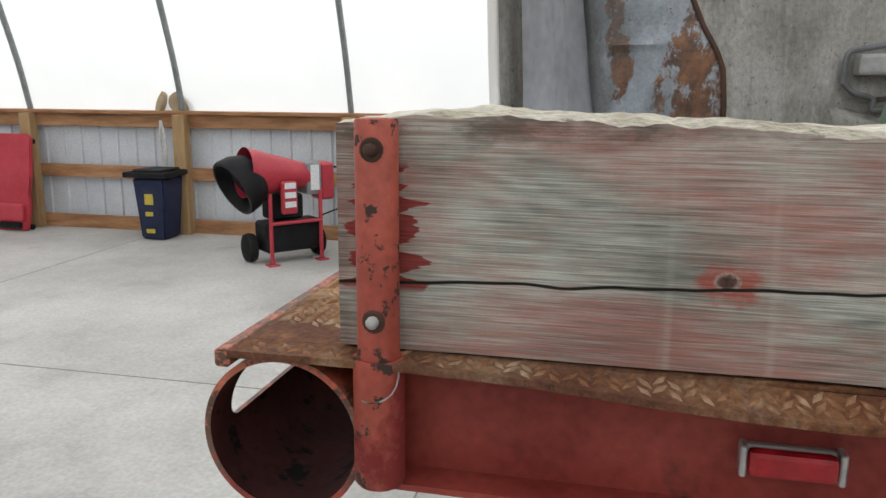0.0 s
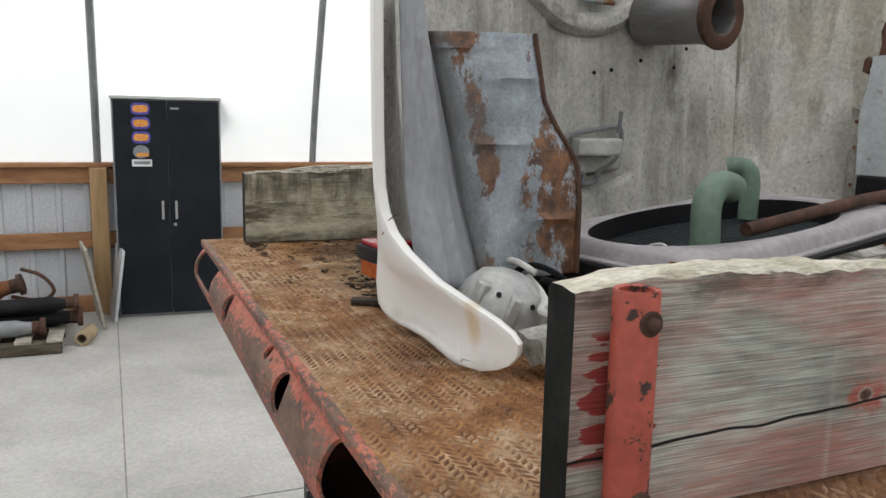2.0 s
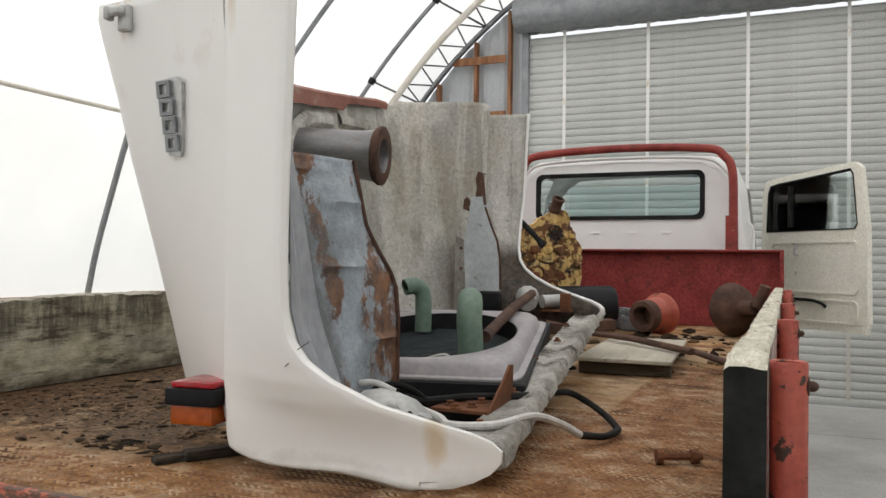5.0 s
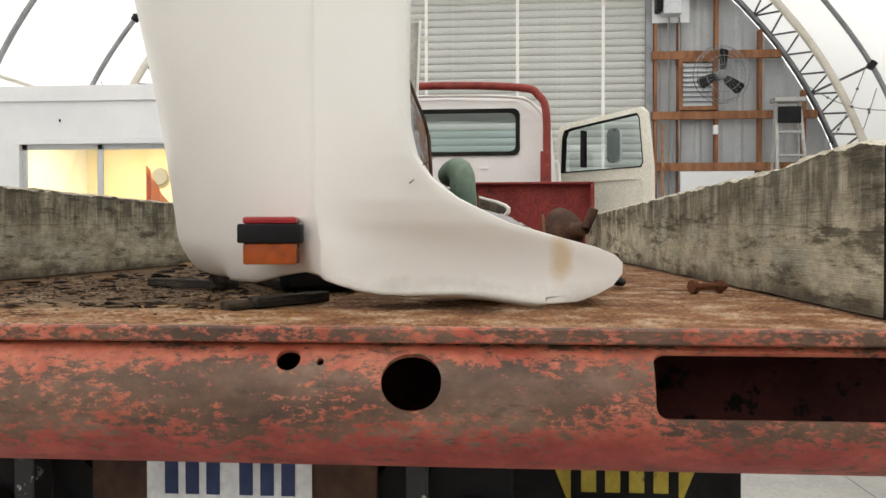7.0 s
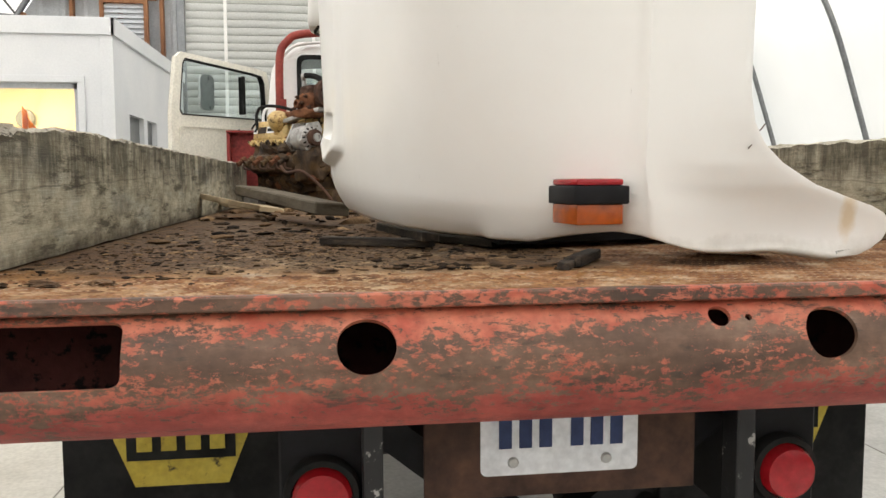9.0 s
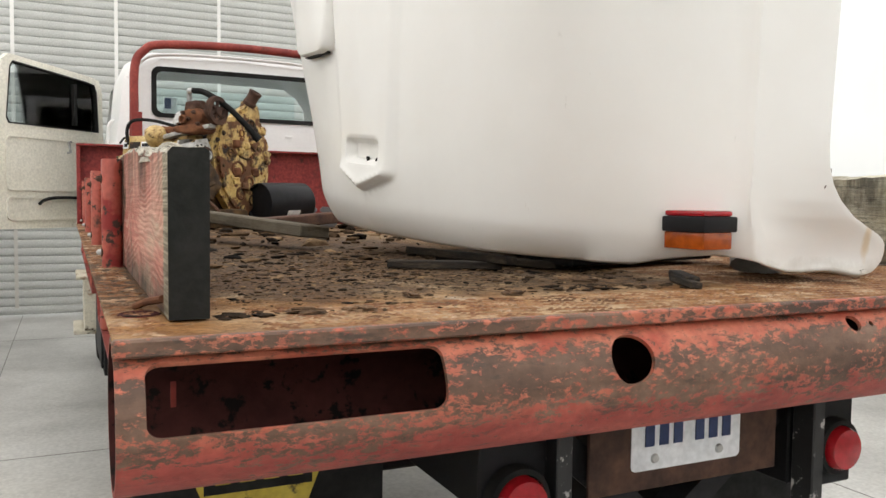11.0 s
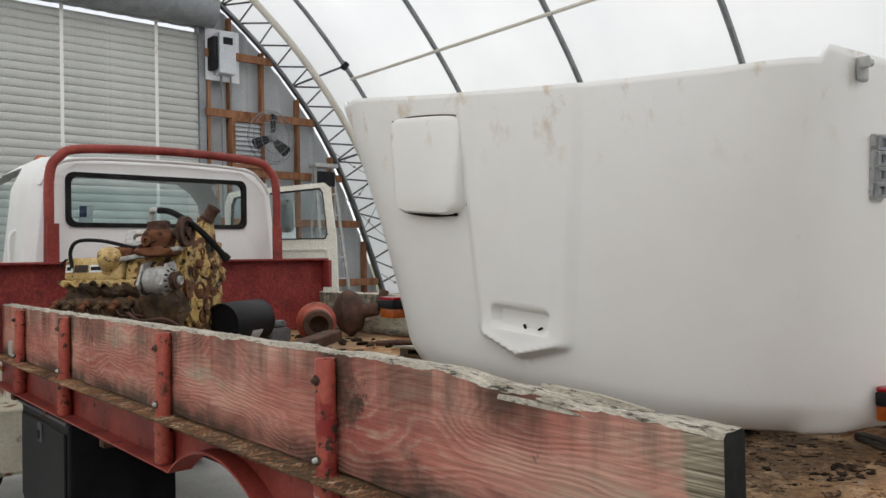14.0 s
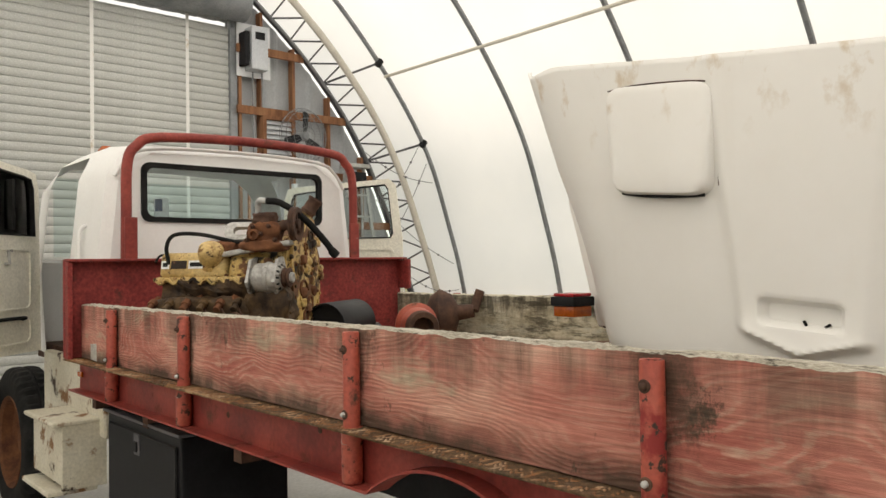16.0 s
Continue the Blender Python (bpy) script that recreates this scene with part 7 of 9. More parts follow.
r2 = curve_pts([(-0.03, 1.405, 1.597), (-0.012, 1.425, 1.603), (0.006, 1.447, 1.592), (0.014, 1.455, 1.560), (0.014, 1.455, 1.45)], 5)
sweep(bm, r2, 0.028, 14, caps=False)
sweep(bm, r2, 0.023, 14, caps=False)
part("hose", bm, M["hose"], hood, "cut green rubber hose end", smooth=True)
bm = bmesh.new()
sweep(bm, [(0.36, 1.12, 1.475), (0.28, 1.60, 1.53), (0.21, 2.05, 1.565)], 0.017, 10)
part("support_rod", bm, M["dark_rust"], hood, "rusty round rod across the shroud", smooth=True)
# alloy lamp bowl
bm = bmesh.new()
m = Matrix.Translation((0.400, 0.455, 1.340)) @ Euler((radians(-18), radians(12), 0)).to_matrix().to_4x4() @ Matrix.Scale(0.93, 4)
lathe(bm, [(0.105, -0.04), (0.104, 0.0), (0.096, 0.035), (0.075, 0.068), (0.04, 0.085), (0, 0.088)], 24, m)
for a in (-70, -20, 30):
    add_box(bm, 0.05, 0.108, -0.014, 0.014, -0.03, 0.062, bevel=0.006, m=m @ Matrix.Rotation(radians(a), 4, "Z"))
bowl = part("lamp_bowl", bm, M["alu"], hood, "dusty cast alloy lamp bowl", smooth=True)
for a in (-45, 5, 55):
    bm = bmesh.new()
    lathe(bm, [(0.006, 0), (0.006, 0.003), (0, 0.003)], 8, m @ Matrix.Rotation(radians(a), 4, "Z") @ Matrix.Translation((0.09, 0, 0.05)) @ Matrix.Rotation(radians(60), 4, "Y"))
    part("bowl_hole", bm, M["rubber"], bowl)
# rusty angle bracket with bolts
bm = bmesh.new()
add_box(bm, 0.43, 0.56, 0.60, 0.76, 1.362, 1.369, m=Matrix())
prism(bm, [(0.60, 1.362), (0.76, 1.368), (0.765, 1.45), (0.745, 1.452), (0.70, 1.42)], 0.006, facing_x(0.556))
br = part("angle_bracket", bm, M["rust"], hood, "rusty angle bracket with bolt heads")
for x, y in ((0.46, 0.64), (0.51, 0.64), (0.46, 0.70), (0.51, 0.70), (0.485, 0.61)):
    bm = bmesh.new()
    lathe(bm, [(0.013, 0.369), (0.013, 0.372), (0.009, 0.373), (0.009, 0.38), (0, 0.381)], 6, Matrix.Translation((x, y, 1.0)))
    part("bolt_head", bm, M["rust"], br)
# cables
def cable(name, ctrl, r, material, label):
    bm = bmesh.new()
    sweep(bm, curve_pts(ctrl, 6), r, 8)
    return part(name, bm, material, hood, label, smooth=True)


M["cable_white"] = mat("dirty_white_cable", [(0.50, 0.49, 0.46), (0.62, 0.61, 0.58)], 0.5, 20, bump=0.03)
cable("cable", [(0.32, 0.56, 1.385), (0.42, 0.53, 1.380), (0.49, 0.505, 1.370), (0.53, 0.478, 1.362), (0.607, 0.52, 1.362), (0.647, 0.641, 1.362), (0.68, 0.744, 1.33), (0.712, 0.79, 1.30)], 0.0085, M["cable_white"], "white corrugated cable")
cable("cable", [(0.712, 0.79, 1.30), (0.751, 0.856, 1.288), (0.765, 0.93, 1.288), (0.752, 0.984, 1.288), (0.69, 1.10, 1.30), (0.612, 1.103, 1.34), (0.591, 0.937, 1.362), (0.567, 0.771, 1.378), (0.475, 0.70, 1.380), (0.41, 0.61, 1.380), (0.39, 0.55, 1.395)], 0.0085, M["rubber"], "black cable")
bm = bmesh.new()
sweep(bm, [(0.600, 0.510, 1.362), (0.610, 0.530, 1.362)], 0.011, 8)
part("cable_tape", bm, M["rubber"], hood, "black tape round the cable")
cable("cable", [(0.30, 0.50, 1.36), (0.33, 0.54, 1.41), (0.38, 0.57, 1.415), (0.42, 0.63, 1.37)], 0.007, M["rubber"], "black cable")
cable("cable", [(0.25, 0.52, 1.35), (0.265, 0.52, 1.395), (0.29, 0.52, 1.418), (0.335, 0.525, 1.424), (0.37, 0.55, 1.405)], 0.007, M["cable_white"], "white cable loop")
cable("cable", [(0.205, 0.90, 1.30), (0.21, 0.90, 1.352), (0.245, 0.90, 1.412), (0.325, 0.90, 1.445), (0.36, 0.91, 1.43)], 0.004, M["cable_white"], "thin wire")
# mirror-like frame and alloy handle inside, low on the panel
bm = bmesh.new()
ringp = [placed(-0.375, d, z) for d, z in ((-0.14, 1.53), (-0.135, 1.60), (-0.10, 1.615), (0.06, 1.62), (0.09, 1.60), (0.085, 1.54), (0.05, 1.50), (0.0, 1.48), (-0.01, 1.45), (-0.06, 1.45), (-0.06, 1.48), (-0.11, 1.50), (-0.14, 1.53))]
sweep(bm, curve_pts(ringp, 4), 0.008, 8)
part("rod_frame", bm, M["fibre_dark"], hood, "bent grey rod frame", smooth=True)
bm = bmesh.new()
sweep(bm, [placed(-0.37, 0.075, 1.60), placed(-0.365, 0.078, 1.67)], 0.007, 8)
part("rod_pin", bm, M["fibre_dark"], hood)
bm = bmesh.new()
c = placed(-0.365, -0.02, 1.565)
add_box(bm, c.x - 0.02, c.x + 0.05, c.y - 0.095, c.y + 0.07, c.z - 0.028, c.z + 0.028, bevel=0.010, seg=2)
part("handle_block", bm, M["alu"], hood, "dusty alloy block")
# steering gear lump at the far foot
bm = bmesh.new()
sweep(bm, [(0.20, 2.02, 1.53), (0.17, 2.12, 1.545), (0.13, 2.22, 1.55)], [0.035, 0.05, 0.04], 12)
sweep(bm, [(0.25, 2.05, 1.535), (0.34, 2.14, 1.54)], 0.026, 10)
part("gear_housing", bm, M["alu"], hood, "greasy alloy housing", smooth=True)
bm = bmesh.new()
add_box(bm, 0.33, 0.37, 2.02, 2.04, 1.50, 1.57, bevel=0.002)
add_box(bm, 0.25, 0.37, 2.02, 2.14, 1.498, 1.504)
part("angle_bracket", bm, M["rust"], hood, "small rusty angle bracket")

# everything that lies or hangs inside sits a little further out
for ob in hood.children:
    if ob.name.split(".")[0] in ("splash_shield", "wheel_liner", "nose_rail", "radiator", "hose", "hose_clamp", "support_rod", "lamp_bowl", "angle_bracket", "cable", "gear_housing", "tube_stub"):
        ob.location = ob.location + Vector((0.022, -0.004, 0.010))

# ---- loose load on the deck ----
# engine
eng = thing("engine_block", (-0.47, 3.98, DECK), "greasy yellow diesel engine standing on the deck", "engine")
EN = Matrix.Translation((-0.485, 3.935, DECK)) @ Matrix.Rotation(radians(-50), 4, "Z")
MV = EN @ Matrix.Rotation(radians(-12), 4, "X")


def epart(name, bm, material, label="", parent=None, m=EN, smooth=True):
    bmesh.ops.transform(bm, matrix=m, verts=bm.verts)
    return part(name, bm, M[material], parent or eng, label, smooth=smooth)


def lumpy(name, x0, x1, y0, y1, z0, z1, material, amount=0.02, freq=14, label="", cuts=9):
    bm = bmesh.new()
    add_box(bm, x0, x1, y0, y1, z0, z1)
    bmesh.ops.subdivide_edges(bm, edges=bm.edges[:], cuts=cuts, use_grid_fill=True)
    c = Vector(((x0 + x1) / 2, (y0 + y1) / 2, (z0 + z1) / 2))
    h = Vector(((x1 - x0) / 2, (y1 - y0) / 2, (z1 - z0) / 2))
    for v in bm.verts:
        q = Vector(((v.co.x - c.x) / h.x, (v.co.y - c.y) / h.y, (v.co.z - c.z) / h.z))
        k = 1 / max(1.0, q.length / 1.25)
        n = noise.noise(v.co * freq) * amount + noise.noise(v.co * freq * 2.7) * amount * 0.5
        v.co = c + (v.co - c) * k + (v.co - c).normalized() * n
    return epart(name, bm, material, label)


def ering(name, c, axis, prof, material, label="", parent=None, n=18, sx=1.0, sy=1.0):
    bm = bmesh.new()
    lathe(bm, prof, n, Matrix.Translation(c) @ Vector(axis).to_track_quat("Z", "Y").to_matrix().to_4x4() @ Matrix.Diagonal((sx, sy, 1, 1)))
    return epart(name, bm, material, label, parent)


def ehose(name, ctrl, r, material, label="", n=8):
    bm = bmesh.new()
    sweep(bm, curve_pts(ctrl, 7), r, n)
    return epart(name, bm, material, label)


bm = bmesh.new()
add_box(bm, -0.38, 0.17, -0.20, 0.30, 0.10, 0.42)
bmesh.ops.subdivide_edges(bm, edges=bm.edges[:], cuts=16, use_grid_fill=True)
for v in bm.verts:
    n = noise.noise(v.co * 9) * 0.035 + noise.noise(v.co * 26) * 0.018
    v.co.y += n - 0.02 * abs(math.sin(v.co.x * 18)) * (1 if v.co.y < 0 else 0) - (0.07 * max(0, 0.25 - v.co.z) * -4 if v.co.y < -0.1 else 0)
    v.co.z += noise.noise(v.co * 11 + Vector((5, 0, 0))) * 0.02
epart("block", bm, "engine_dirty", "greasy cast iron block", smooth=False)
bm = bmesh.new()
add_box(bm, -0.40, 0.28, -0.13, 0.13, 0.005, 0.12, bevel=0.03, seg=2)
epart("oil_pan", bm, "engine_dirty")

# front cover: an uneven casting with ports, bosses and bolts
wob = random.Random(3)
fp = [(-0.15, 0.20), (-0.05, 0.09), (0.08, 0.05), (0.20, 0.12), (0.27, 0.20), (0.30, 0.32), (0.305, 0.44), (0.29, 0.53), (0.245, 0.585), (0.215, 0.65), (0.195, 0.735), (0.145, 0.76), (0.095, 0.755), (0.045, 0.71), (-0.02, 0.665), (-0.13, 0.635), (-0.20, 0.56), (-0.225, 0.46), (-0.19, 0.33)]
fp = [(y + wob.uniform(-0.009, 0.009), z + wob.uniform(-0.009, 0.009)) for a, b in zip(fp, fp[1:] + fp[:1]) for q in (0, 0.34, 0.67) for y, z in ((a[0] + (b[0] - a[0]) * q, a[1] + (b[1] - a[1]) * q),)]
bm = bmesh.new()
face = Matrix(((0, 0, 1, 0.255), (1, 0, 0, 0), (0, 1, 0, 0), (0, 0, 0, 1)))
prism(bm, fp, 0.045, face)
prism(bm, [(0.03 + (y - 0.03) * 0.86, 0.40 + (z - 0.40) * 0.90) for y, z in fp], 0.018, face @ Matrix.Translation((0, 0, 0.045)))
fc = epart("front_cover", bm, "engine_cover", "yellow front cover with rusty ports", smooth=False)
for y, z, r, sx, mt in ((0.073, 0.448, 0.036, 1.9, "engine_dirty"), (-0.013, 0.344, 0.038, 1.15, "rust"), (0.085, 0.27, 0.030, 1.2, "rust"), (0.10, 0.62, 0.024, 1.3, "engine_dirty"), (0.02, 0.56, 0.018, 1.0, "rust"), (-0.08, 0.44, 0.020, 1.0, "engine_dirty"), (0.01, 0.20, 0.030, 1.0, "rust"), (0.12, 0.16, 0.026, 1.0, "engine_dirty")):
    p = ering("cover_port", (0.318, y, z), (1, 0, 0), [(r * 1.32, -0.01), (r * 1.30, 0.006), (r * 1.05, 0.009), (r * 0.98, 0.002), (r * 0.94, -0.03)], mt, "rusty port rim", fc, 20, sx, 1.0)
    ering("port_hole", (0.318, y, z), (1, 0, 0), [(r * 0.97, 0.001), (r * 0.9, -0.004), (0, -0.005)], "rubber", "", fc, 18, sx, 1.0)
rnd = random.Random(5)
for k in range(34):
    y, z = rnd.uniform(-0.19, 0.27), rnd.uniform(0.10, 0.70)
    if z > 0.56 and not 0.02 < y < 0.18:
        continue
    r = rnd.uniform(0.008, 0.013)
    ering("cover_bolt", (0.312, y, z), (1, 0, 0), [(r * 1.5, 0), (r * 1.4, 0.006), (r, 0.007), (r * 0.95, 0.014), (0, 0.016)], rnd.choice(("rust", "engine_dirty", "engine_cover")), "", fc, 7)
for k in range(18):
    y, z = rnd.uniform(-0.15, 0.28), rnd.uniform(0.10, 0.60)
    lumpy("cover_boss", 0.285, 0.335, y - 0.03, y + 0.03, z - 0.025, z + 0.025, rnd.choice(("engine_cover", "engine_cover", "rust")), 0.010, 30, cuts=4)
ering("filler_neck", (0.30, 0.105, 0.735), (0.55, 0.1, 0.85), [(0.036, 0), (0.042, 0.02), (0.036, 0.03), (0.036, 0.075), (0.042, 0.085), (0.040, 0.095), (0.028, 0.095), (0.026, 0.05), (0, 0.05)], "dark_rust", "rusty filler neck")

# valve covers with a scalloped flange, plates without lettering
bm = bmesh.new()
add_box(bm, -0.40, -0.06, -0.30, -0.14, 0.365, 0.50, bevel=0.034, seg=4)
vc = epart("valve_cover", bm, "engine_yellow", "chipped yellow valve cover", m=MV)
bm = bmesh.new()
add_box(bm, -0.05, 0.16, -0.285, -0.14, 0.365, 0.475, bevel=0.026, seg=4)
add_box(bm, -0.03, 0.13, -0.292, -0.27, 0.385, 0.455, bevel=0.010, seg=2)
epart("valve_cover", bm, "engine_cover", "rust-flecked yellow valve cover", m=MV)
for x0, x1, mt in ((-0.385, -0.345, "plate_white"), (-0.335, -0.255, "engine_cover"), (-0.245, -0.165, "plate_white")):
    bm = bmesh.new()
    add_box(bm, x0, x1, -0.303, -0.299, 0.415, 0.455)
    lp = epart("label_plate", bm, mt, "small plate on the cover", vc, MV, smooth=False)
    if mt == "plate_white":
        bm = bmesh.new()
        add_box(bm, x0 + 0.008, x1 - 0.008, -0.3045, -0.3032, 0.425, 0.445)
        epart("label_bar", bm, "black", "", lp, MV, smooth=False)
for k in range(9):
    x = -0.385 + 0.066 * k
    bm = bmesh.new()
    lathe(bm, [(0.030, -0.012), (0.034, 0.0), (0.030, 0.012), (0, 0.012)], 12, Matrix.Translation((x, -0.275, 0.362)))
    epart("flange_lobe", bm, "engine_yellow", "", m=MV)
    bm = bmesh.new()
    lathe(bm, [(0.011, 0.373), (0.011, 0.386), (0, 0.388)], 6, Matrix.Translation((x, -0.285, 0)))
    epart("cover_bolt", bm, "rust", "", m=MV, smooth=False)
bm = bmesh.new()
sweep(bm, [Vector((-0.415 + 0.60 * k / 80, -0.302 - 0.006 * math.cos(k * 0.70), 0.352 + 0.010 * math.cos(k * 0.70))) for k in range(81)], 0.009, 6)
epart("gasket_edge", bm, "engine_cover", "wavy yellow flange edge", m=MV)
ering("breather_cap", (-0.13, -0.205, 0.535), (0.35, -0.55, 0.75), [(0, -0.04), (0.05, -0.04), (0.058, -0.02), (0.062, 0.01), (0.058, 0.038), (0.045, 0.050), (0.02, 0.054), (0, 0.054)], "engine_yellow", "round yellow breather cap", n=24)
ering("breather_neck", (-0.14, -0.185, 0.49), (0.2, -0.2, 0.95), [(0.04, -0.03), (0.036, 0.03)], "engine_cover")

# alternator
AL = Matrix.Translation((0.185, -0.24, 0.42)) @ Matrix.Rotation(radians(90), 4, "Y")
bm = bmesh.new()
lathe(bm, [(0, -0.085), (0.05, -0.085), (0.068, -0.066), (0.070, -0.020), (0.075, -0.016), (0.075, 0.002), (0.070, 0.006), (0.068, 0.045), (0.05, 0.062), (0, 0.064)], 26, AL)
alt = epart("alternator", bm, "alloy", "dull alloy alternator")
for prof, mt, name, lab in (([(0.014, 0.064), (0.046, 0.066), (0.048, 0.072), (0.034, 0.082), (0.048, 0.092), (0.046, 0.098), (0.02, 0.099), (0, 0.099)], "dark_rust", "alternator_pulley", "dark grooved pulley"), ([(0.025, 0.098), (0.025, 0.112), (0.016, 0.114), (0.013, 0.106), (0, 0.106)], "alu", "alternator_hub", "bright hub")):
    bm = bmesh.new()
    lathe(bm, prof, 20, AL)
    epart(name, bm, mt, lab, alt)
for k in range(12):
    a = 2 * math.pi * k / 12
    bm = bmesh.new()
    add_box(bm, -0.007, 0.007, -0.005, 0.005, 0.046, 0.0605, bevel=0.002, m=AL @ Matrix.Translation((0.057 * math.cos(a), 0.057 * math.sin(a), 0)) @ Matrix.Rotation(a, 4, "Z"))
    epart("alternator_slot", bm, "rubber", "", alt, smooth=False)
for x in (0.085, 0.215):
    bm = bmesh.new()
    prism(bm, [(-0.315, 0.40), (-0.27, 0.345), (-0.19, 0.36), (-0.15, 0.47), (-0.18, 0.52), (-0.26, 0.505)], 0.014, Matrix(((0, 0, 1, x), (1, 0, 0, 0), (0, 1, 0, 0), (0, 0, 0, 1))))
    epart("alternator_bracket", bm, "alloy", "grey cast bracket", smooth=False)

# pump, brackets and pipes on top
bm = bmesh.new()
add_box(bm, -0.05, 0.30, -0.245, -0.185, 0.505, 0.53, bevel=0.008, seg=2, m=Matrix.Rotation(radians(-9), 4, "Y") @ Matrix.Translation((0.06, 0.03, 0.02)))
epart("mount_plate", bm, "alloy", "long pale alloy mounting plate")
lumpy("pump_base", 0.02, 0.24, -0.235, -0.10, 0.545, 0.60, "rust", 0.012, 20, "rusty pump base")
lumpy("pump_body", 0.05, 0.215, -0.215, -0.11, 0.585, 0.69, "rust", 0.014, 22, "rusty injection pump")
lumpy("pump_top", 0.075, 0.185, -0.205, -0.125, 0.675, 0.735, "dark_rust", 0.012, 26)
for x, z in ((0.06, 0.60), (0.20, 0.60), (0.09, 0.665), (0.17, 0.665), (0.13, 0.63)):
    ering("pump_bolt", (x, -0.218, z), (0, -1, 0), [(0.012, 0), (0.012, 0.010), (0.006, 0.012), (0.006, 0.022), (0, 0.023)], "dark_rust", n=7)
ering("pump_port", (0.10, -0.222, 0.625), (0, -1, 0.1), [(0.026, 0), (0.026, 0.02), (0.016, 0.022), (0.014, 0.004), (0, 0.004)], "rust", n=12)
bm = bmesh.new()
wc = Matrix.Translation((0.285, -0.165, 0.675)) @ Matrix.Rotation(math.pi / 2, 4, "Y")
lathe(bm, [(0.056, -0.016), (0.080, -0.016), (0.082, -0.010), (0.074, 0.0), (0.082, 0.010), (0.080, 0.016), (0.056, 0.016), (0.056, -0.016)], 26, wc)
lathe(bm, [(0, -0.012), (0.024, -0.012), (0.024, 0.020), (0, 0.022)], 14, wc)
for a in (20, 80, 140):
    add_box(bm, -0.007, 0.007, -0.058, 0.058, -0.007, 0.007, m=wc @ Matrix.Rotation(radians(a), 4, "Z"))
epart("pulley", bm, "dark_rust", "rusty spoked pulley")
ehose("pump_shaft", [(0.20, -0.165, 0.66), (0.24, -0.165, 0.672), (0.285, -0.165, 0.675)], 0.026, "dark_rust", n=12)
ehose("elbow", [(0.10, -0.175, 0.72), (0.105, -0.185, 0.775), (0.125, -0.205, 0.79), (0.16, -0.215, 0.785)], 0.015, "alu", "bright hose elbow", 10)
ehose("hose", [(0.15, -0.212, 0.788), (0.22, -0.18, 0.775), (0.31, -0.10, 0.70), (0.38, -0.02, 0.60), (0.41, 0.02, 0.545)], 0.017, "rubber", "black rubber hose", 10)
ering("hose_end", (0.41, 0.02, 0.545), (0.4, 0.5, -0.6), [(0.018, -0.01), (0.024, 0), (0.024, 0.03), (0, 0.03)], "rubber", n=8)
ehose("hose", [(-0.35, -0.20, 0.49), (-0.36, -0.20, 0.58), (-0.32, -0.19, 0.635), (-0.20, -0.16, 0.635), (-0.05, -0.13, 0.60), (0.05, -0.14, 0.59)], 0.010, "rubber", "thin black hose")
ehose("wire", [(-0.42, -0.20, 0.50), (-0.40, -0.18, 0.535), (-0.33, -0.17, 0.53), (-0.28, -0.19, 0.50)], 0.006, "rubber", "black wire")
ehose("wire", [(0.02, -0.31, 0.27), (0.12, -0.335, 0.22), (0.26, -0.335, 0.225), (0.36, -0.28, 0.14), (0.42, -0.22, 0.03)], 0.009, "dark_rust", "greasy hanging wire")
bm = bmesh.new()
ring_frame(bm, round_rect(0.21, 0.10, 0.03), round_rect(0.13, 0.045, 0.02), 0.03, Matrix.Translation((-0.01, -0.04, 0.64)) @ Euler((radians(62), 0, radians(6))).to_matrix().to_4x4())
epart("alloy_flange", bm, "alloy", "open pale alloy flange")
lumpy("intake", -0.20, 0.24, -0.12, 0.10, 0.40, 0.56, "engine_cover", 0.02, 12, "stained intake casting")
lumpy("rust_block", -0.18, -0.03, -0.17, -0.07, 0.52, 0.60, "rust", 0.014, 18)
lumpy("casting", -0.36, -0.16, -0.15, 0.06, 0.40, 0.50, "engine_dirty", 0.02, 14)
lumpy("casting", 0.06, 0.27, -0.26, -0.12, 0.16, 0.37, "engine_dirty", 0.03, 14)
lumpy("manifold", -0.40, 0.08, -0.27, -0.17, 0.22, 0.33, "engine_dirty", 0.03, 12)
for k in range(6):
    x = -0.39 + 0.085 * k
    ering("injector_stub", (x, -0.285, 0.30), (0, -0.8, -0.5), [(0.020, -0.02), (0.022, 0.01), (0.014, 0.014), (0.014, 0.035), (0.018, 0.037), (0.016, 0.05), (0, 0.05)], "engine_dirty" if k % 2 else "rust", n=8)
    ehose("fuel_pipe", [(x, -0.28, 0.29), (x + 0.03, -0.30, 0.25), (x + 0.07, -0.285, 0.24)], 0.006, "dark_rust", n=6)
for k in range(26):
    x = rnd.uniform(-0.42, 0.25)
    bm = bmesh.new()
    add_box(bm, -0.026, 0.026, -0.018, 0.018, -0.018, 0.018, bevel=0.008, seg=2, m=Matrix.Translation((x, rnd.choice((-0.20, -0.22, -0.18)), rnd.uniform(0.13, 0.34))) @ Euler((rnd.random(), rnd.random(), rnd.random())).to_matrix().to_4x4() @ Matrix.Scale(rnd.uniform(0.6, 1.3), 4))
    epart("fitting", bm, "engine_dirty" if k % 3 else "rust")

# black canister, filter, brake drum, grey blocks
can = thing("canister", (0.0, 3.55, DECK), "black steel canister lying on the deck", "canister")
bm = bmesh.new()
m = Matrix.Translation((-0.15, 3.80, DECK + 0.155)) @ Vector((0.9, 0.45, 0.02)).to_track_quat("Z", "Y").to_matrix().to_4x4()
lathe(bm, [(0.0, 0.02), (0.112, 0.02), (0.112, 0.0), (0.122, 0.0), (0.125, 0.03), (0.125, 0.34), (0.11, 0.36), (0, 0.365)], 28, m)
part("can_body", bm, M["black"], can, smooth=True)
bm = bmesh.new()
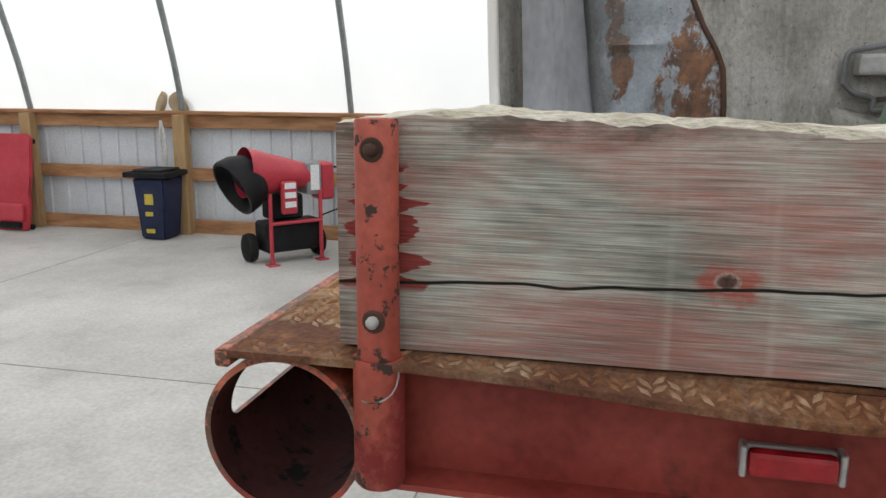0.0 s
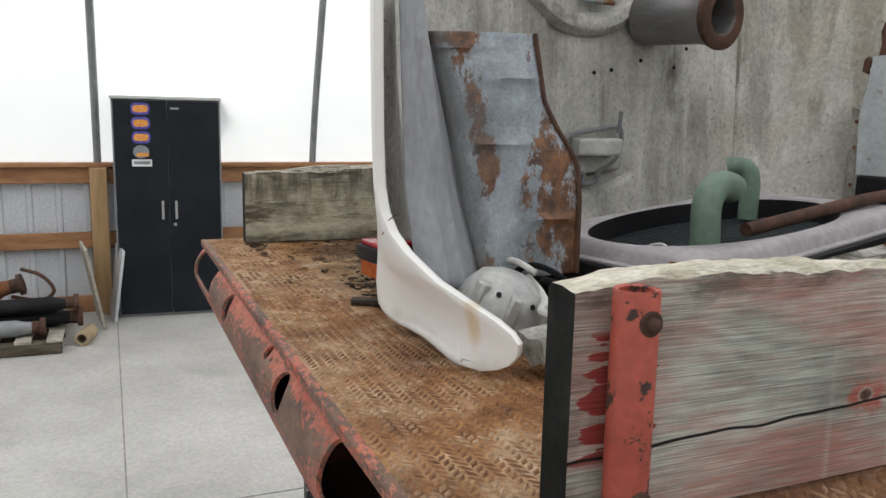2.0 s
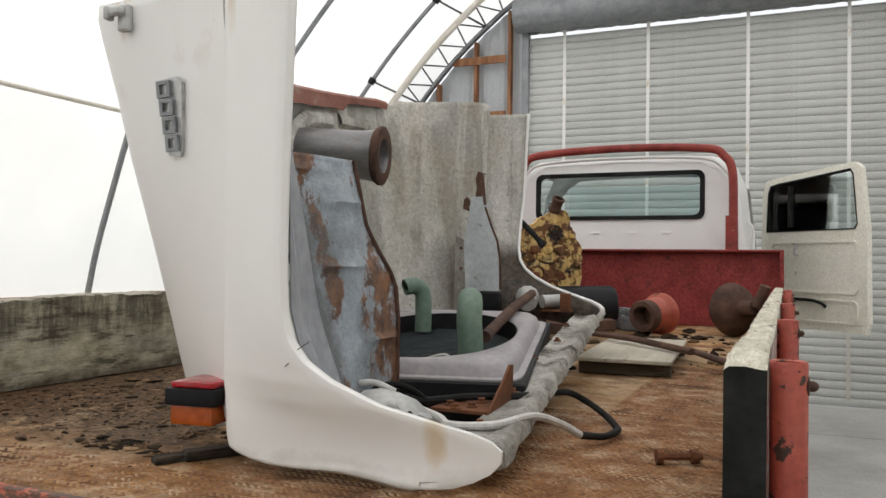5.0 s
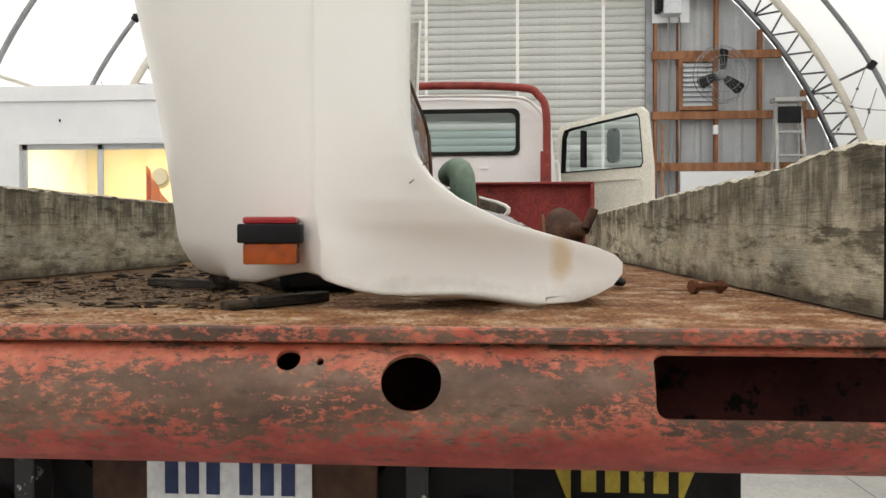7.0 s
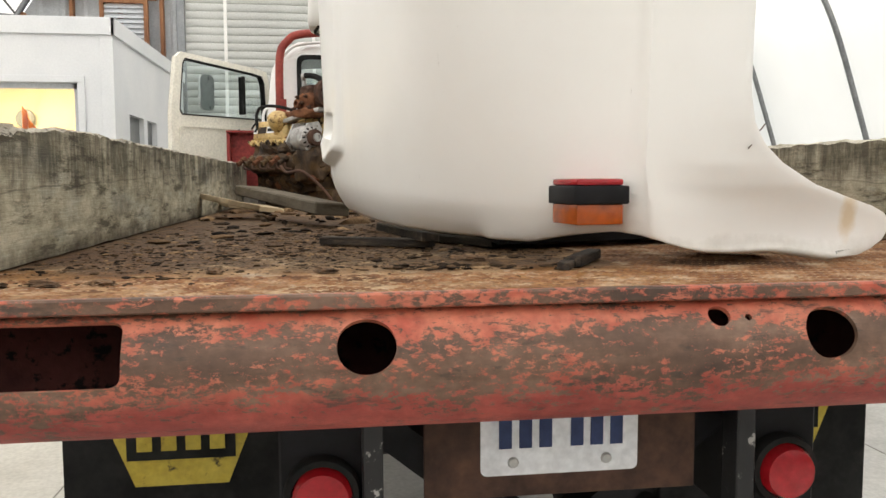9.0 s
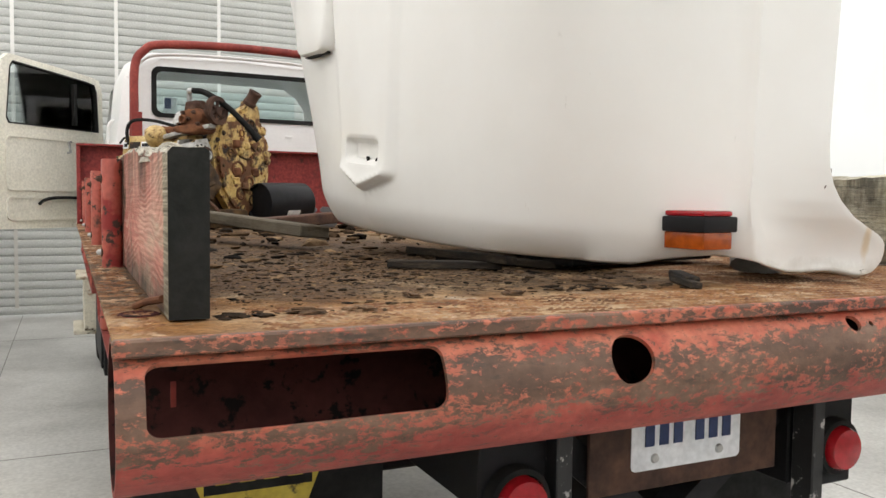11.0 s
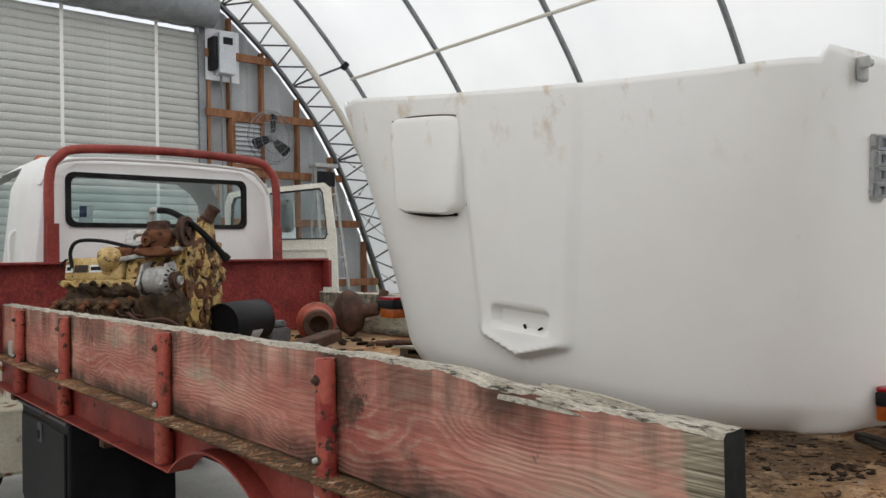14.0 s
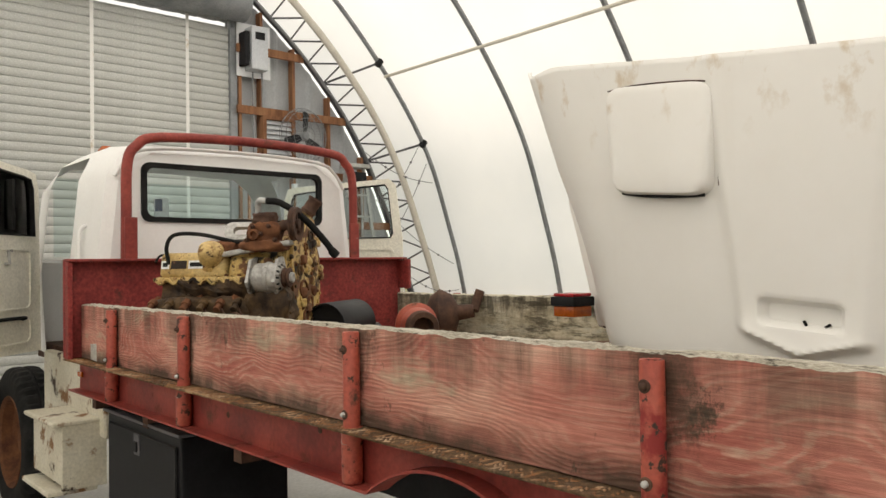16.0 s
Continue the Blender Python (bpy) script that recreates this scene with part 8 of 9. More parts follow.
r = [m @ Vector((0.1265 * math.cos(a), 0.1265 * math.sin(a), h)) for h in (0.13, 0.23) for a in np.linspace(radians(200), radians(245), 7)]
vs = [bm.verts.new(p) for p in r]
for i in range(6):
    bm.faces.new((vs[i], vs[i + 1], vs[i + 8], vs[i + 7]))
part("sticker", bm, M["plate_white"], can, "white sticker")
for name, lab, cat, c, d, prof, mt, cap in (
    ("air_filter", "orange and grey filter cartridge lying on the deck", "filter", (0.44, 3.74, DECK + 0.128), (-0.45, -0.9, -0.05), [(0.0, -0.10), (0.145, -0.10), (0.145, -0.08), (0.118, -0.06), (0.112, 0.04), (0.108, 0.05)], "orange_part", True),
    ("brake_drum", "rusty round brake booster lying on the deck", "brake part", (0.86, 4.02, DECK + 0.16), (0.6, -0.7, 0.1), [(0, -0.10), (0.06, -0.10), (0.12, -0.06), (0.155, -0.01), (0.16, 0.0), (0.155, 0.01), (0.12, 0.07), (0.05, 0.10), (0.04, 0.2), (0, 0.2)], "dark_rust", False),
):
    if "orange_part" not in M:
        M["orange_part"] = mat("orange_red_paint", [(0.30, 0.05, 0.03), (0.42, 0.09, 0.05)], 0.5, 8, bump=0.1, patches=[((0.12, 0.05, 0.03), 8, 0.58, 0.1)])
    e = thing(name, c, lab, cat)
    m = Matrix.Translation(c) @ Vector(d).to_track_quat("Z", "Y").to_matrix().to_4x4() @ Matrix.Scale(0.85 if cap else 1.0, 4)
    bm = bmesh.new()
    lathe(bm, prof, 28, m)
    part("housing", bm, M[mt], e, smooth=True)
    if cap:
        bm = bmesh.new()
        lathe(bm, [(0.106, 0.04), (0.108, 0.11), (0.102, 0.125), (0.07, 0.125), (0.065, 0.11), (0.06, 0.02), (0, 0.02)], 28, m)
        part("element", bm, M["dark_rust"], e, "grey filter end", smooth=True)
    else:
        bm = bmesh.new()
        sweep(bm, [m @ Vector(p) for p in ((0.0, 0.0, 0.2), (0.03, 0.06, 0.22), (0.04, 0.12, 0.25))], 0.03, 10)
        part("outlet", bm, M["dark_rust"], e, smooth=True)
rnd = random.Random(11)
for k in range(6):
    e = part("concrete_block", B((-0.09, 0.09, -0.05, 0.05, 0, 0.09), bevel=0.006), M["fibre"])
    e.matrix_world = Matrix.Translation((-0.98 + 0.07 * k, 4.55 - 0.10 * (k % 3) - 0.03 * k, DECK + 0.002 + (0.09 if k in (4,) else 0))) @ Matrix.Rotation(rnd.uniform(-0.7, 0.7), 4, "Z") @ Matrix.Rotation(0.0, 4, "X")
    tagged(e, "broken grey concrete block on the deck", "block", "concrete blocks")
for ob in eng.children:
    if ob.name.split(".")[0] in ("front_cover", "cover_boss", "filler_neck"):
        ob.location = ob.location + Vector((0.016, 0.115, 0.012))
for x, y, w, a in ((0.25, 4.16, 0.16, 20), (0.36, 4.08, 0.13, -15), (0.17, 4.30, 0.13, 40)):
    bm = bmesh.new()
    add_box(bm, -w / 2, w / 2, -0.07, 0.07, 0.0, 0.09)
    add_box(bm, -w / 3, w / 3, -0.05, 0.05, 0.091, 0.135)
    bmesh.ops.bevel(bm, geom=bm.edges[:], offset=0.012, segments=2, affect="EDGES")
    bmesh.ops.transform(bm, matrix=Matrix.Translation((x, y, DECK + 0.001)) @ Matrix.Rotation(radians(a), 4, "Z"), verts=bm.verts)
    tagged(part("metal_block", bm, M["fibre_dark"]), "dull grey cast metal housing on the deck", "casting", "grey castings")

# beams, boards and rods between engine and hood
def loose(name, c, size, rot, material, label, category, group=""):
    hx, hy, hz = (s / 2 for s in size)
    o = part(name, B((-hx, hx, -hy, hy, -hz, hz), bevel=min(size) * 0.12), M[material])
    o.matrix_world = Matrix.Translation(c) @ Euler([radians(a) for a in rot]).to_matrix().to_4x4()
    return tagged(o, label, category, group)


loose("steel_beam", (-0.02, 3.12, DECK + 0.075), (0.09, 0.75, 0.06), (3, 0, -58), "dark_rust", "greasy steel bar lying over the deck", "beam")
pan = part("board", B((-0.175, 0.175, -0.46, 0.46, 0.05, 0.066), bevel=0.003), M["plywood"])
pan.matrix_world = Matrix.Translation((0.575, 2.44, DECK)) @ Matrix.Rotation(radians(3), 4, "Z")
tagged(pan, "pale plywood panel on battens on the deck", "board")
for y in (-0.38, 0.38):
    part("batten", B((-0.17, 0.17, y - 0.03, y + 0.03, 0.002, 0.05), bevel=0.003), M["board_grey"], pan, local=True)
loose("board", (-0.85, 3.35, DECK + 0.03), (0.34, 0.16, 0.03), (6, 8, 35), "cardboard", "split brown board on the deck", "board")
loose("plank", (-0.60, 2.22, DECK + 0.095), (0.13, 1.10, 0.045), (3, 4, 21), "board_grey", "long weathered plank under the hood", "plank")
loose("board", (-0.87, 2.57, DECK + 0.075), (0.15, 0.36, 0.025), (4, 12, 30), "cardboard", "brown board end lying on the deck", "board")
loose("plank", (-0.22, 0.95, DECK + 0.032), (0.045, 0.46, 0.022), (0, 6, 10), "rot_wood", "rotten dark plank scrap", "plank", "plank scraps")
loose("plank", (-0.30, 0.86, DECK + 0.014), (0.040, 0.30, 0.020), (0, 0, 62), "rot_wood", "rotten dark plank scrap", "plank", "plank scraps")
loose("plank", (-0.11, 0.93, DECK + 0.014), (0.032, 0.40, 0.020), (0, 0, 28), "rot_wood", "rotten dark plank scrap", "plank", "plank scraps")
loose("wood_chunk", (0.085, 0.39, DECK + 0.012), (0.030, 0.19, 0.020), (0, 0, -30), "rot_wood", "charred wood scrap on the deck", "wood scrap", "charred scraps")
loose("wood_chunk", (0.040, 0.335, DECK + 0.009), (0.024, 0.17, 0.014), (0, 4, -26), "rot_wood", "charred wood scrap on the deck", "wood scrap", "charred scraps")
for x, y, l, w, a in ((-0.86, 0.19, 0.075, 0.030, 62), (-0.77, 0.186, 0.060, 0.026, 80), (-0.13, 0.50, 0.10, 0.045, 40), (-0.62, 0.33, 0.05, 0.03, 15), (-0.42, 0.30, 0.045, 0.022, 70)):
    bm = bmesh.new()
    bmesh.ops.create_icosphere(bm, subdivisions=3, radius=1.0)
    for v in bm.verts:
        k = 0.8 + 0.5 * noise.noise(v.co * 2.2 + Vector((x * 9, y * 9, 0))) + 0.25 * noise.noise(v.co * 6)
        v.co = Vector((v.co.x * w * 0.5 * k, v.co.y * l * 0.55 * k, max(-0.3, v.co.z) * 0.008 * k))
    bmesh.ops.transform(bm, matrix=Matrix.Translation((x, y, DECK + 0.004)) @ Matrix.Rotation(radians(a), 4, "Z"), verts=bm.verts)
    tagged(part("wood_chunk", bm, M["rot_brown"]), "crumbling brown bark scrap on the deck", "wood scrap", "bark scraps")
for c, e in (((0.25, 2.86, DECK + 0.085), (0.82, 2.22, DECK + 0.082)), ((0.62, 2.95, DECK + 0.03), (0.95, 2.2, DECK + 0.05))):
    bm = bmesh.new()
    sweep(bm, [c, Vector(c).lerp(Vector(e), 0.5) + Vector((0, 0, 0.01)), e], 0.014, 8)
    tagged(part("iron_rod", bm, M["dark_rust"], smooth=True), "rusty iron rod lying on the deck", "rod", "iron rods")
bm = bmesh.new()
mb = Matrix.Translation((0.955, 0.735, DECK + 0.018)) @ Matrix.Rotation(radians(25), 4, "Z") @ Matrix.Rotation(math.pi / 2, 4, "Y")
lathe(bm, [(0, -0.05), (0.016, -0.05), (0.016, -0.038), (0.008, -0.037), (0.008, 0.02), (0.015, 0.021), (0.015, 0.036), (0.008, 0.037), (0.008, 0.045), (0, 0.045)], 8, mb)
tagged(part("rusty_bolt", bm, M["rust"]), "rusty bolt and nut lying on the deck", "bolt")

# rotten bits strewn over the deck
rnd = random.Random(21)
ico = bmesh.new()
bmesh.ops.create_icosphere(ico, subdivisions=1, radius=1.0)
ico.verts.index_update()
ICO_V, ICO_F = [v.co.copy() for v in ico.verts], [[v.index for v in f.verts] for f in ico.faces]
ico.free()
bits_v, bits_f = [], []


def bit(x, y, s, flat):
    base, m = len(bits_v), Matrix.Translation((x, y, DECK + s * flat * 0.5)) @ Matrix.Rotation(rnd.uniform(0, 6.28), 4, "Z") @ Matrix.Diagonal((s * rnd.uniform(0.6, 2.6), s, s * flat, 1))
    bits_v.extend(m @ (v * rnd.uniform(0.6, 1.25)) for v in ICO_V)
    bits_f.extend([base + i for i in f] for f in ICO_F)


def litter(n, cx, cy, sx, sy, sizes):
    for k in range(n):
        x, y = rnd.gauss(cx, sx), rnd.gauss(cy, sy)
        if -0.99 < x < 1.0 and 0.15 < y < 4.6 and not (x > 0.15 and y < 2.2):
            bit(x, y, rnd.choice(sizes), rnd.uniform(0.15, 0.42))


for k in range(75):
    cx, cy = rnd.uniform(-0.98, 0.05), 0.42 + abs(rnd.gauss(0, 0.55))
    s = rnd.uniform(0.05, 0.22)
    litter(rnd.randint(15, 60), cx, cy, s * 1.5, s, (0.0012, 0.0016, 0.002, 0.003, 0.004))
    if cy > 0.9:
        litter(rnd.randint(0, 2), cx, cy, s, s, (0.008, 0.012))
litter(900, -0.45, 0.9, 0.4, 0.35, (0.0012, 0.0016, 0.002, 0.003))
litter(700, -0.45, 1.25, 0.34, 0.40, (0.003, 0.004, 0.006, 0.008))
litter(30, -0.55, 1.45, 0.26, 0.25, (0.016, 0.022))
litter(120, -0.80, 0.70, 0.12, 0.30, (0.004, 0.006, 0.009))
litter(70, -0.985, 0.185, 0.03, 0.02, (0.004, 0.007, 0.011))
litter(110, -0.10, 0.66, 0.18, 0.10, (0.004, 0.006, 0.010))
litter(90, -0.19, 0.36, 0.05, 0.02, (0.004, 0.008, 0.012))
litter(14, 0.02, 0.33, 0.05, 0.015, (0.006, 0.01))
for k in range(260):
    bit(rnd.uniform(-0.95, 0.9), rnd.uniform(2.0, 4.5), rnd.choice((0.006, 0.012, 0.02, 0.03)), rnd.uniform(0.3, 0.8))
me = bpy.data.meshes.new("debris")
me.from_pydata(bits_v, [], bits_f)
me.materials.append(M["debris"])
tagged(new("debris", me), "dark rotten wood crumbs strewn over the deck", "debris", kind="stuff")

# ---- along the west wall ----
# wheeled bin
binn = thing("waste_bin", (-5.42, -4.52, FLOOR), "dark blue plastic bin with a black lid", "bin")
bm = bmesh.new()
a = [(-0.17, -0.17), (0.17, -0.17), (0.17, 0.17), (-0.17, 0.17)]
lo = [bm.verts.new((-5.42 + x * 0.85, -4.52 + y * 0.85, FLOOR + 0.01)) for x, y in a]
hi = [bm.verts.new((-5.42 + x * 1.1, -4.52 + y * 1.1, FLOOR + 0.66)) for x, y in a]
for i in range(4):
    bm.faces.new((lo[i], lo[(i + 1) % 4], hi[(i + 1) % 4], hi[i]))
bm.faces.new(lo[::-1])
bm.faces.new(hi)
bmesh.ops.bevel(bm, geom=bm.edges[:], offset=0.02, segments=2, affect="EDGES")
part("tub", bm, M["bin_blue"], binn)
bm = bmesh.new()
add_box(bm, -5.64, -5.18, -4.78, -4.29, FLOOR + 0.665, FLOOR + 0.72, bevel=0.015, seg=2)
add_box(bm, -5.60, -5.24, -4.70, -4.36, FLOOR + 0.715, FLOOR + 0.745, bevel=0.012)
part("lid", bm, M["black"], binn, "black plastic lid")
for z, w, mt in ((0.38, 0.10, "yellow"), (0.26, 0.09, "yellow"), (0.08, 0.10, "yellow")):
    bm = bmesh.new()
    add_box(bm, -5.252, -5.244, -4.58, -4.58 + w, FLOOR + z, FLOOR + z + (0.13 if z > 0.3 else 0.045), bevel=0.003)
    part("label_patch", bm, M["yellow"], binn, "worn yellow label")

binn.location.y += 0.21

# creeper board leaning on the wall
cr = thing("mechanic_creeper", (-5.62, -6.75, FLOOR), "red plastic mechanic's creeper leaning on the wall", "creeper")
bm = bmesh.new()
CM = Matrix.Translation((-5.60, -6.75, FLOOR)) @ Matrix.Rotation(radians(-6), 4, "Y")
prism(bm, [(-0.20, 0.0), (0.20, 0.0), (0.24, 0.30), (0.20, 0.42), (0.25, 0.60), (0.26, 1.02), (0.20, 1.07), (-0.20, 1.07), (-0.26, 1.02), (-0.25, 0.60), (-0.20, 0.42), (-0.24, 0.30)], 0.05, CM @ facing_x(0))
bmesh.ops.bevel(bm, geom=bm.edges[:], offset=0.012, segments=2, affect="EDGES")
part("board", bm, M["red_plastic"], cr)
bm = bmesh.new()
add_box(bm, 0.04, 0.10, -0.18, 0.18, 0.10, 0.30, bevel=0.03, seg=3, m=CM)
part("headrest", bm, M["red_plastic"], cr)
bm = bmesh.new()
add_box(bm, 0.05, 0.085, -0.14, 0.14, 0.02, 0.09, bevel=0.01, m=CM)
part("tray", bm, M["black"], cr)
for y, z in ((-0.2, 0.03), (0.2, 0.03), (-0.22, 0.98), (0.22, 0.98)):
    bm = bmesh.new()
    sweep(bm, [CM @ Vector((-0.03, y - 0.015, z + 0.01)), CM @ Vector((-0.03, y + 0.015, z + 0.01))], 0.03, 10)
    part("caster", bm, M["black"], cr)

cr.location.x, cr.location.y = cr.location.x + 0.17, cr.location.y + 0.60

# worn pulley halves and a strap on the wall post
cap = thing("pulley_pair", (-5.80, -4.34, 1.301), "pair of old cast pulleys on the wall rail", "pulley")
for dy, tilt in ((-0.08, 40), (0.10, -50)):
    bm = bmesh.new()
    lathe(bm, [(0, 0.02), (0.03, 0.03), (0.05, 0.01), (0.11, 0.0), (0.12, 0.02), (0.12, 0.05), (0.06, 0.06), (0, 0.06)], 20, Matrix.Translation((-5.80, -4.34 + dy, 1.38)) @ Euler((radians(tilt), radians(70), 0)).to_matrix().to_4x4())
    part("pulley", bm, M["cardboard"], cap, smooth=True)
bm = bmesh.new()
sweep(bm, curve_pts([(-5.62, -4.36, 1.2), (-5.61, -4.31, 0.95), (-5.61, -4.33, 0.70), (-5.62, -4.38, 0.95), (-5.62, -4.36, 1.2)], 6), 0.016, 6)
tagged(part("rope_loop", bm, M["cable_white"], smooth=True), "grey rope loop hanging on the wall post", "rope")

# forced-air heater on a red trolley
ht = thing("workshop_heater", (-4.75, -2.85, FLOOR), "red forced-air heater with a black nozzle on a trolley", "heater")
HC = Vector((-4.80, -2.74, FLOOR + 0.72))
bm = bmesh.new()
m = Matrix.Translation(HC + Vector((0, -0.10, 0.05))) @ Vector((0, 1, -0.10)).to_track_quat("Z", "Y").to_matrix().to_4x4()
lathe(bm, [(0.215, -0.28), (0.21, -0.27), (0.20, -0.20), (0.16, 0.0), (0.10, 0.34), (0, 0.34)], 28, m)
part("cone", bm, M["red_plastic"], ht, "red tapered heater shell", smooth=True)
bm = bmesh.new()
m2 = Matrix.Translation(HC + Vector((0, -0.38, 0.0))) @ Vector((0.1, -1, -0.5)).to_track_quat("Z", "Y").to_matrix().to_4x4()
lathe(bm, [(0.20, -0.10), (0.245, 0.0), (0.255, 0.10), (0.25, 0.12), (0.225, 0.12), (0.19, 0.0), (0, 0.0)], 28, m2)
part("nozzle", bm, M["black"], ht, "black flared nozzle", smooth=True)
bm = bmesh.new()
add_box(bm, -4.95, -4.68, -2.98, -2.44, FLOOR + 0.10, FLOOR + 0.36, bevel=0.02)
part("tank", bm, M["black"], ht, "black fuel tank")
bm = bmesh.new()
add_box(bm, -4.92, -4.70, -2.92, -2.62, FLOOR + 0.38, FLOOR + 0.60, bevel=0.02)
part("burner_box", bm, M["black"], ht)
bm = bmesh.new()
add_box(bm, -4.93, -4.70, -2.58, -2.44, FLOOR + 0.58, FLOOR + 0.86, bevel=0.01)
part("control_box", bm, M["grey_plastic"], ht, "grey control box")
bm = bmesh.new()
add_box(bm, -4.695, -4.685, -2.55, -2.47, FLOOR + 0.62, FLOOR + 0.84)
part("label_patch", bm, M["plate_white"], ht, "white label")
bm = bmesh.new()
add_box(bm, -4.93, -4.72, -2.44, -2.30, FLOOR + 0.52, FLOOR + 0.85, bevel=0.02)
part("motor_cover", bm, M["red_plastic"], ht)
bm = bmesh.new()
add_box(bm, -4.66, -4.60, -2.86, -2.72, FLOOR + 0.44, FLOOR + 0.72, bevel=0.015, m=Matrix())
part("thermostat", bm, M["red_plastic"], ht)
for z in (0.50, 0.58, 0.66):
    part("label_patch", B((-4.598, -4.592, -2.84, -2.74, FLOOR + z, FLOOR + z + 0.05)), M["plate_white"], ht, "white label")
for y in (-2.95, -2.48):
    bm = bmesh.new()
    sweep(bm, [(-4.66, y, FLOOR + 0.62), (-4.655, y, FLOOR + 0.02)], 0.018, 8)
    leg = part("leg", bm, M["red_plastic"], ht, "red tube leg", smooth=True)
    part("foot", B((-4.70, -4.60, y - 0.05, y + 0.05, FLOOR, FLOOR + 0.012), bevel=0.003), M["red_plastic"], leg)
bm = bmesh.new()
sweep(bm, [(-4.655, -2.95, FLOOR + 0.36), (-4.655, -2.48, FLOOR + 0.36)], 0.016, 8)
part("crossbar", bm, M["red_plastic"], ht, smooth=True)
for y in (-3.05, -2.40):
    bm = bmesh.new()
    lathe(bm, [(0, -0.03), (0.06, -0.03), (0.12, -0.035), (0.13, 0), (0.12, 0.035), (0.06, 0.03), (0, 0.03)], 24, Matrix.Translation((-4.90, y, FLOOR + 0.13)) @ Matrix.Rotation(math.pi / 2, 4, "X"))
    part("wheel", bm, M["rubber"], ht, smooth=True)
bm = bmesh.new()
sweep(bm, curve_pts([(-4.85, -2.36, FLOOR + 0.8), (-4.9, -2.1, FLOOR + 0.75), (-4.95, -2.05, FLOOR + 0.45), (-4.9, -2.35, FLOOR + 0.35)], 6), 0.008, 6)
part("cord", bm, M["rubber"], ht, smooth=True)

ht.matrix_world = Matrix.Translation((-4.627, -2.596, FLOOR)) @ Matrix.Rotation(radians(49), 4, "Z") @ Matrix.Scale(1.06, 4)

# pallet and drive shafts
pal = thing("pallet", (-4.9, -1.2, FLOOR), "low grey timber pallet on the concrete", "pallet")
for x in (-5.40, -4.95, -4.52):
    part("bearer", B((x - 0.045, x + 0.045, -1.80, -0.65, FLOOR, FLOOR + 0.085), bevel=0.003), M["board_grey"], pal)
for k in range(6):
    y = -1.80 + 0.21 * k
    part("slat", B((-5.46, -4.46, y, y + 0.11, FLOOR + 0.086, FLOOR + 0.108), bevel=0.003), M["splinter"], pal)
part("edge_board", B((-4.475, -4.455, -1.80, -0.65, FLOOR + 0.01, FLOOR + 0.085), bevel=0.002), M["board_grey"], pal)
PT = FLOOR + 0.108


def shaft(c0, c1, r, material, label, flange=True, grp="drive shafts"):
    c0, c1 = Vector(c0), Vector(c1)
    d = (c1 - c0).normalized()
    e = thing("drive_shaft", (c0 + c1) / 2, label, "drive shaft", grp)
    bm = bmesh.new()
    sweep(bm, [c0, c0 + d * 0.06, c0 + d * 0.10, c1 - d * 0.10, c1 - d * 0.06, c1], [r * 0.7, r * 0.75, r, r, r * 0.8, r * 0.7], 16)
    part("shaft", bm, M[material], e, smooth=True)
    for p, s in ((c0, -1), (c1, 1)):
        bm = bmesh.new()
        sweep(bm, [p + d * s * 0.001, p + d * s * 0.05, p + d * s * 0.055, p + d * s * 0.09], [r * 0.75, r * 0.75, r * 1.1, r * 1.1], 12)
        part("yoke", bm, M["dark_rust"], e)
    return e


shaft((-4.62, -1.85, PT + 0.065), (-4.62, -0.85, PT + 0.065), 0.062, "grey_plastic", "grey drive shaft on the pallet")
shaft((-4.82, -1.95, PT + 0.075), (-4.85, -0.60, PT + 0.075), 0.07, "black", "black drive shaft on the pallet")
shaft((-5.02, -1.75, PT + 0.07), (-5.02, -0.75, PT + 0.07), 0.065, "black", "black drive shaft on the pallet")
shaft((-4.72, -1.90, PT + 0.185), (-4.76, -0.62, PT + 0.205), 0.06, "black", "black drive shaft on the pallet")
shaft((-4.90, -1.55, PT + 0.20), (-4.88, -1.00, PT + 0.33), 0.075, "rust", "rusty drive shaft on top of the heap")
bm = bmesh.new()
sweep(bm, curve_pts([(-4.9, -1.0, PT + 0.25), (-4.85, -0.80, PT + 0.22), (-4.8, -0.70, PT + 0.30), (-4.8, -0.78, PT + 0.42), (-4.8, -0.92, PT + 0.48)], 6), 0.014, 8)
tagged(part("bent_rod", bm, M["dark_rust"], smooth=True), "bent rusty iron rod on the heap", "rod")
bm = bmesh.new()
lathe(bm, [(0.035, 0), (0.055, 0), (0.055, 0.25), (0.035, 0.25), (0.035, 0)], 18, Matrix.Translation((-4.62, -0.52, FLOOR + 0.056)) @ Vector((-1, 0.25, 0)).to_track_quat("Z", "Y").to_matrix().to_4x4())
tagged(part("pipe_offcut", bm, M["cardboard"], smooth=True), "short pale pipe on the floor", "pipe")
# panels leaning beside the cabinet
for k, (x, y, h, lean, mt) in enumerate(((-5.30, -0.38, 0.68, 10, "splinter"), (-5.50, -0.30, 0.62, 8, "siding"))):
    o = part("leaning_panel", B((-0.30, 0.25, -0.012, 0.012, 0, h), bevel=0.003), M[mt])
    o.matrix_world = Matrix.Translation((x, y, FLOOR + 0.002)) @ Euler((radians(-lean if k else lean), 0, radians(6))).to_matrix().to_4x4()
    tagged(o, "pale sheet leaning beside the cabinet" if k else "torn pale board leaning beside the cabinet", "panel", "leaning panels")

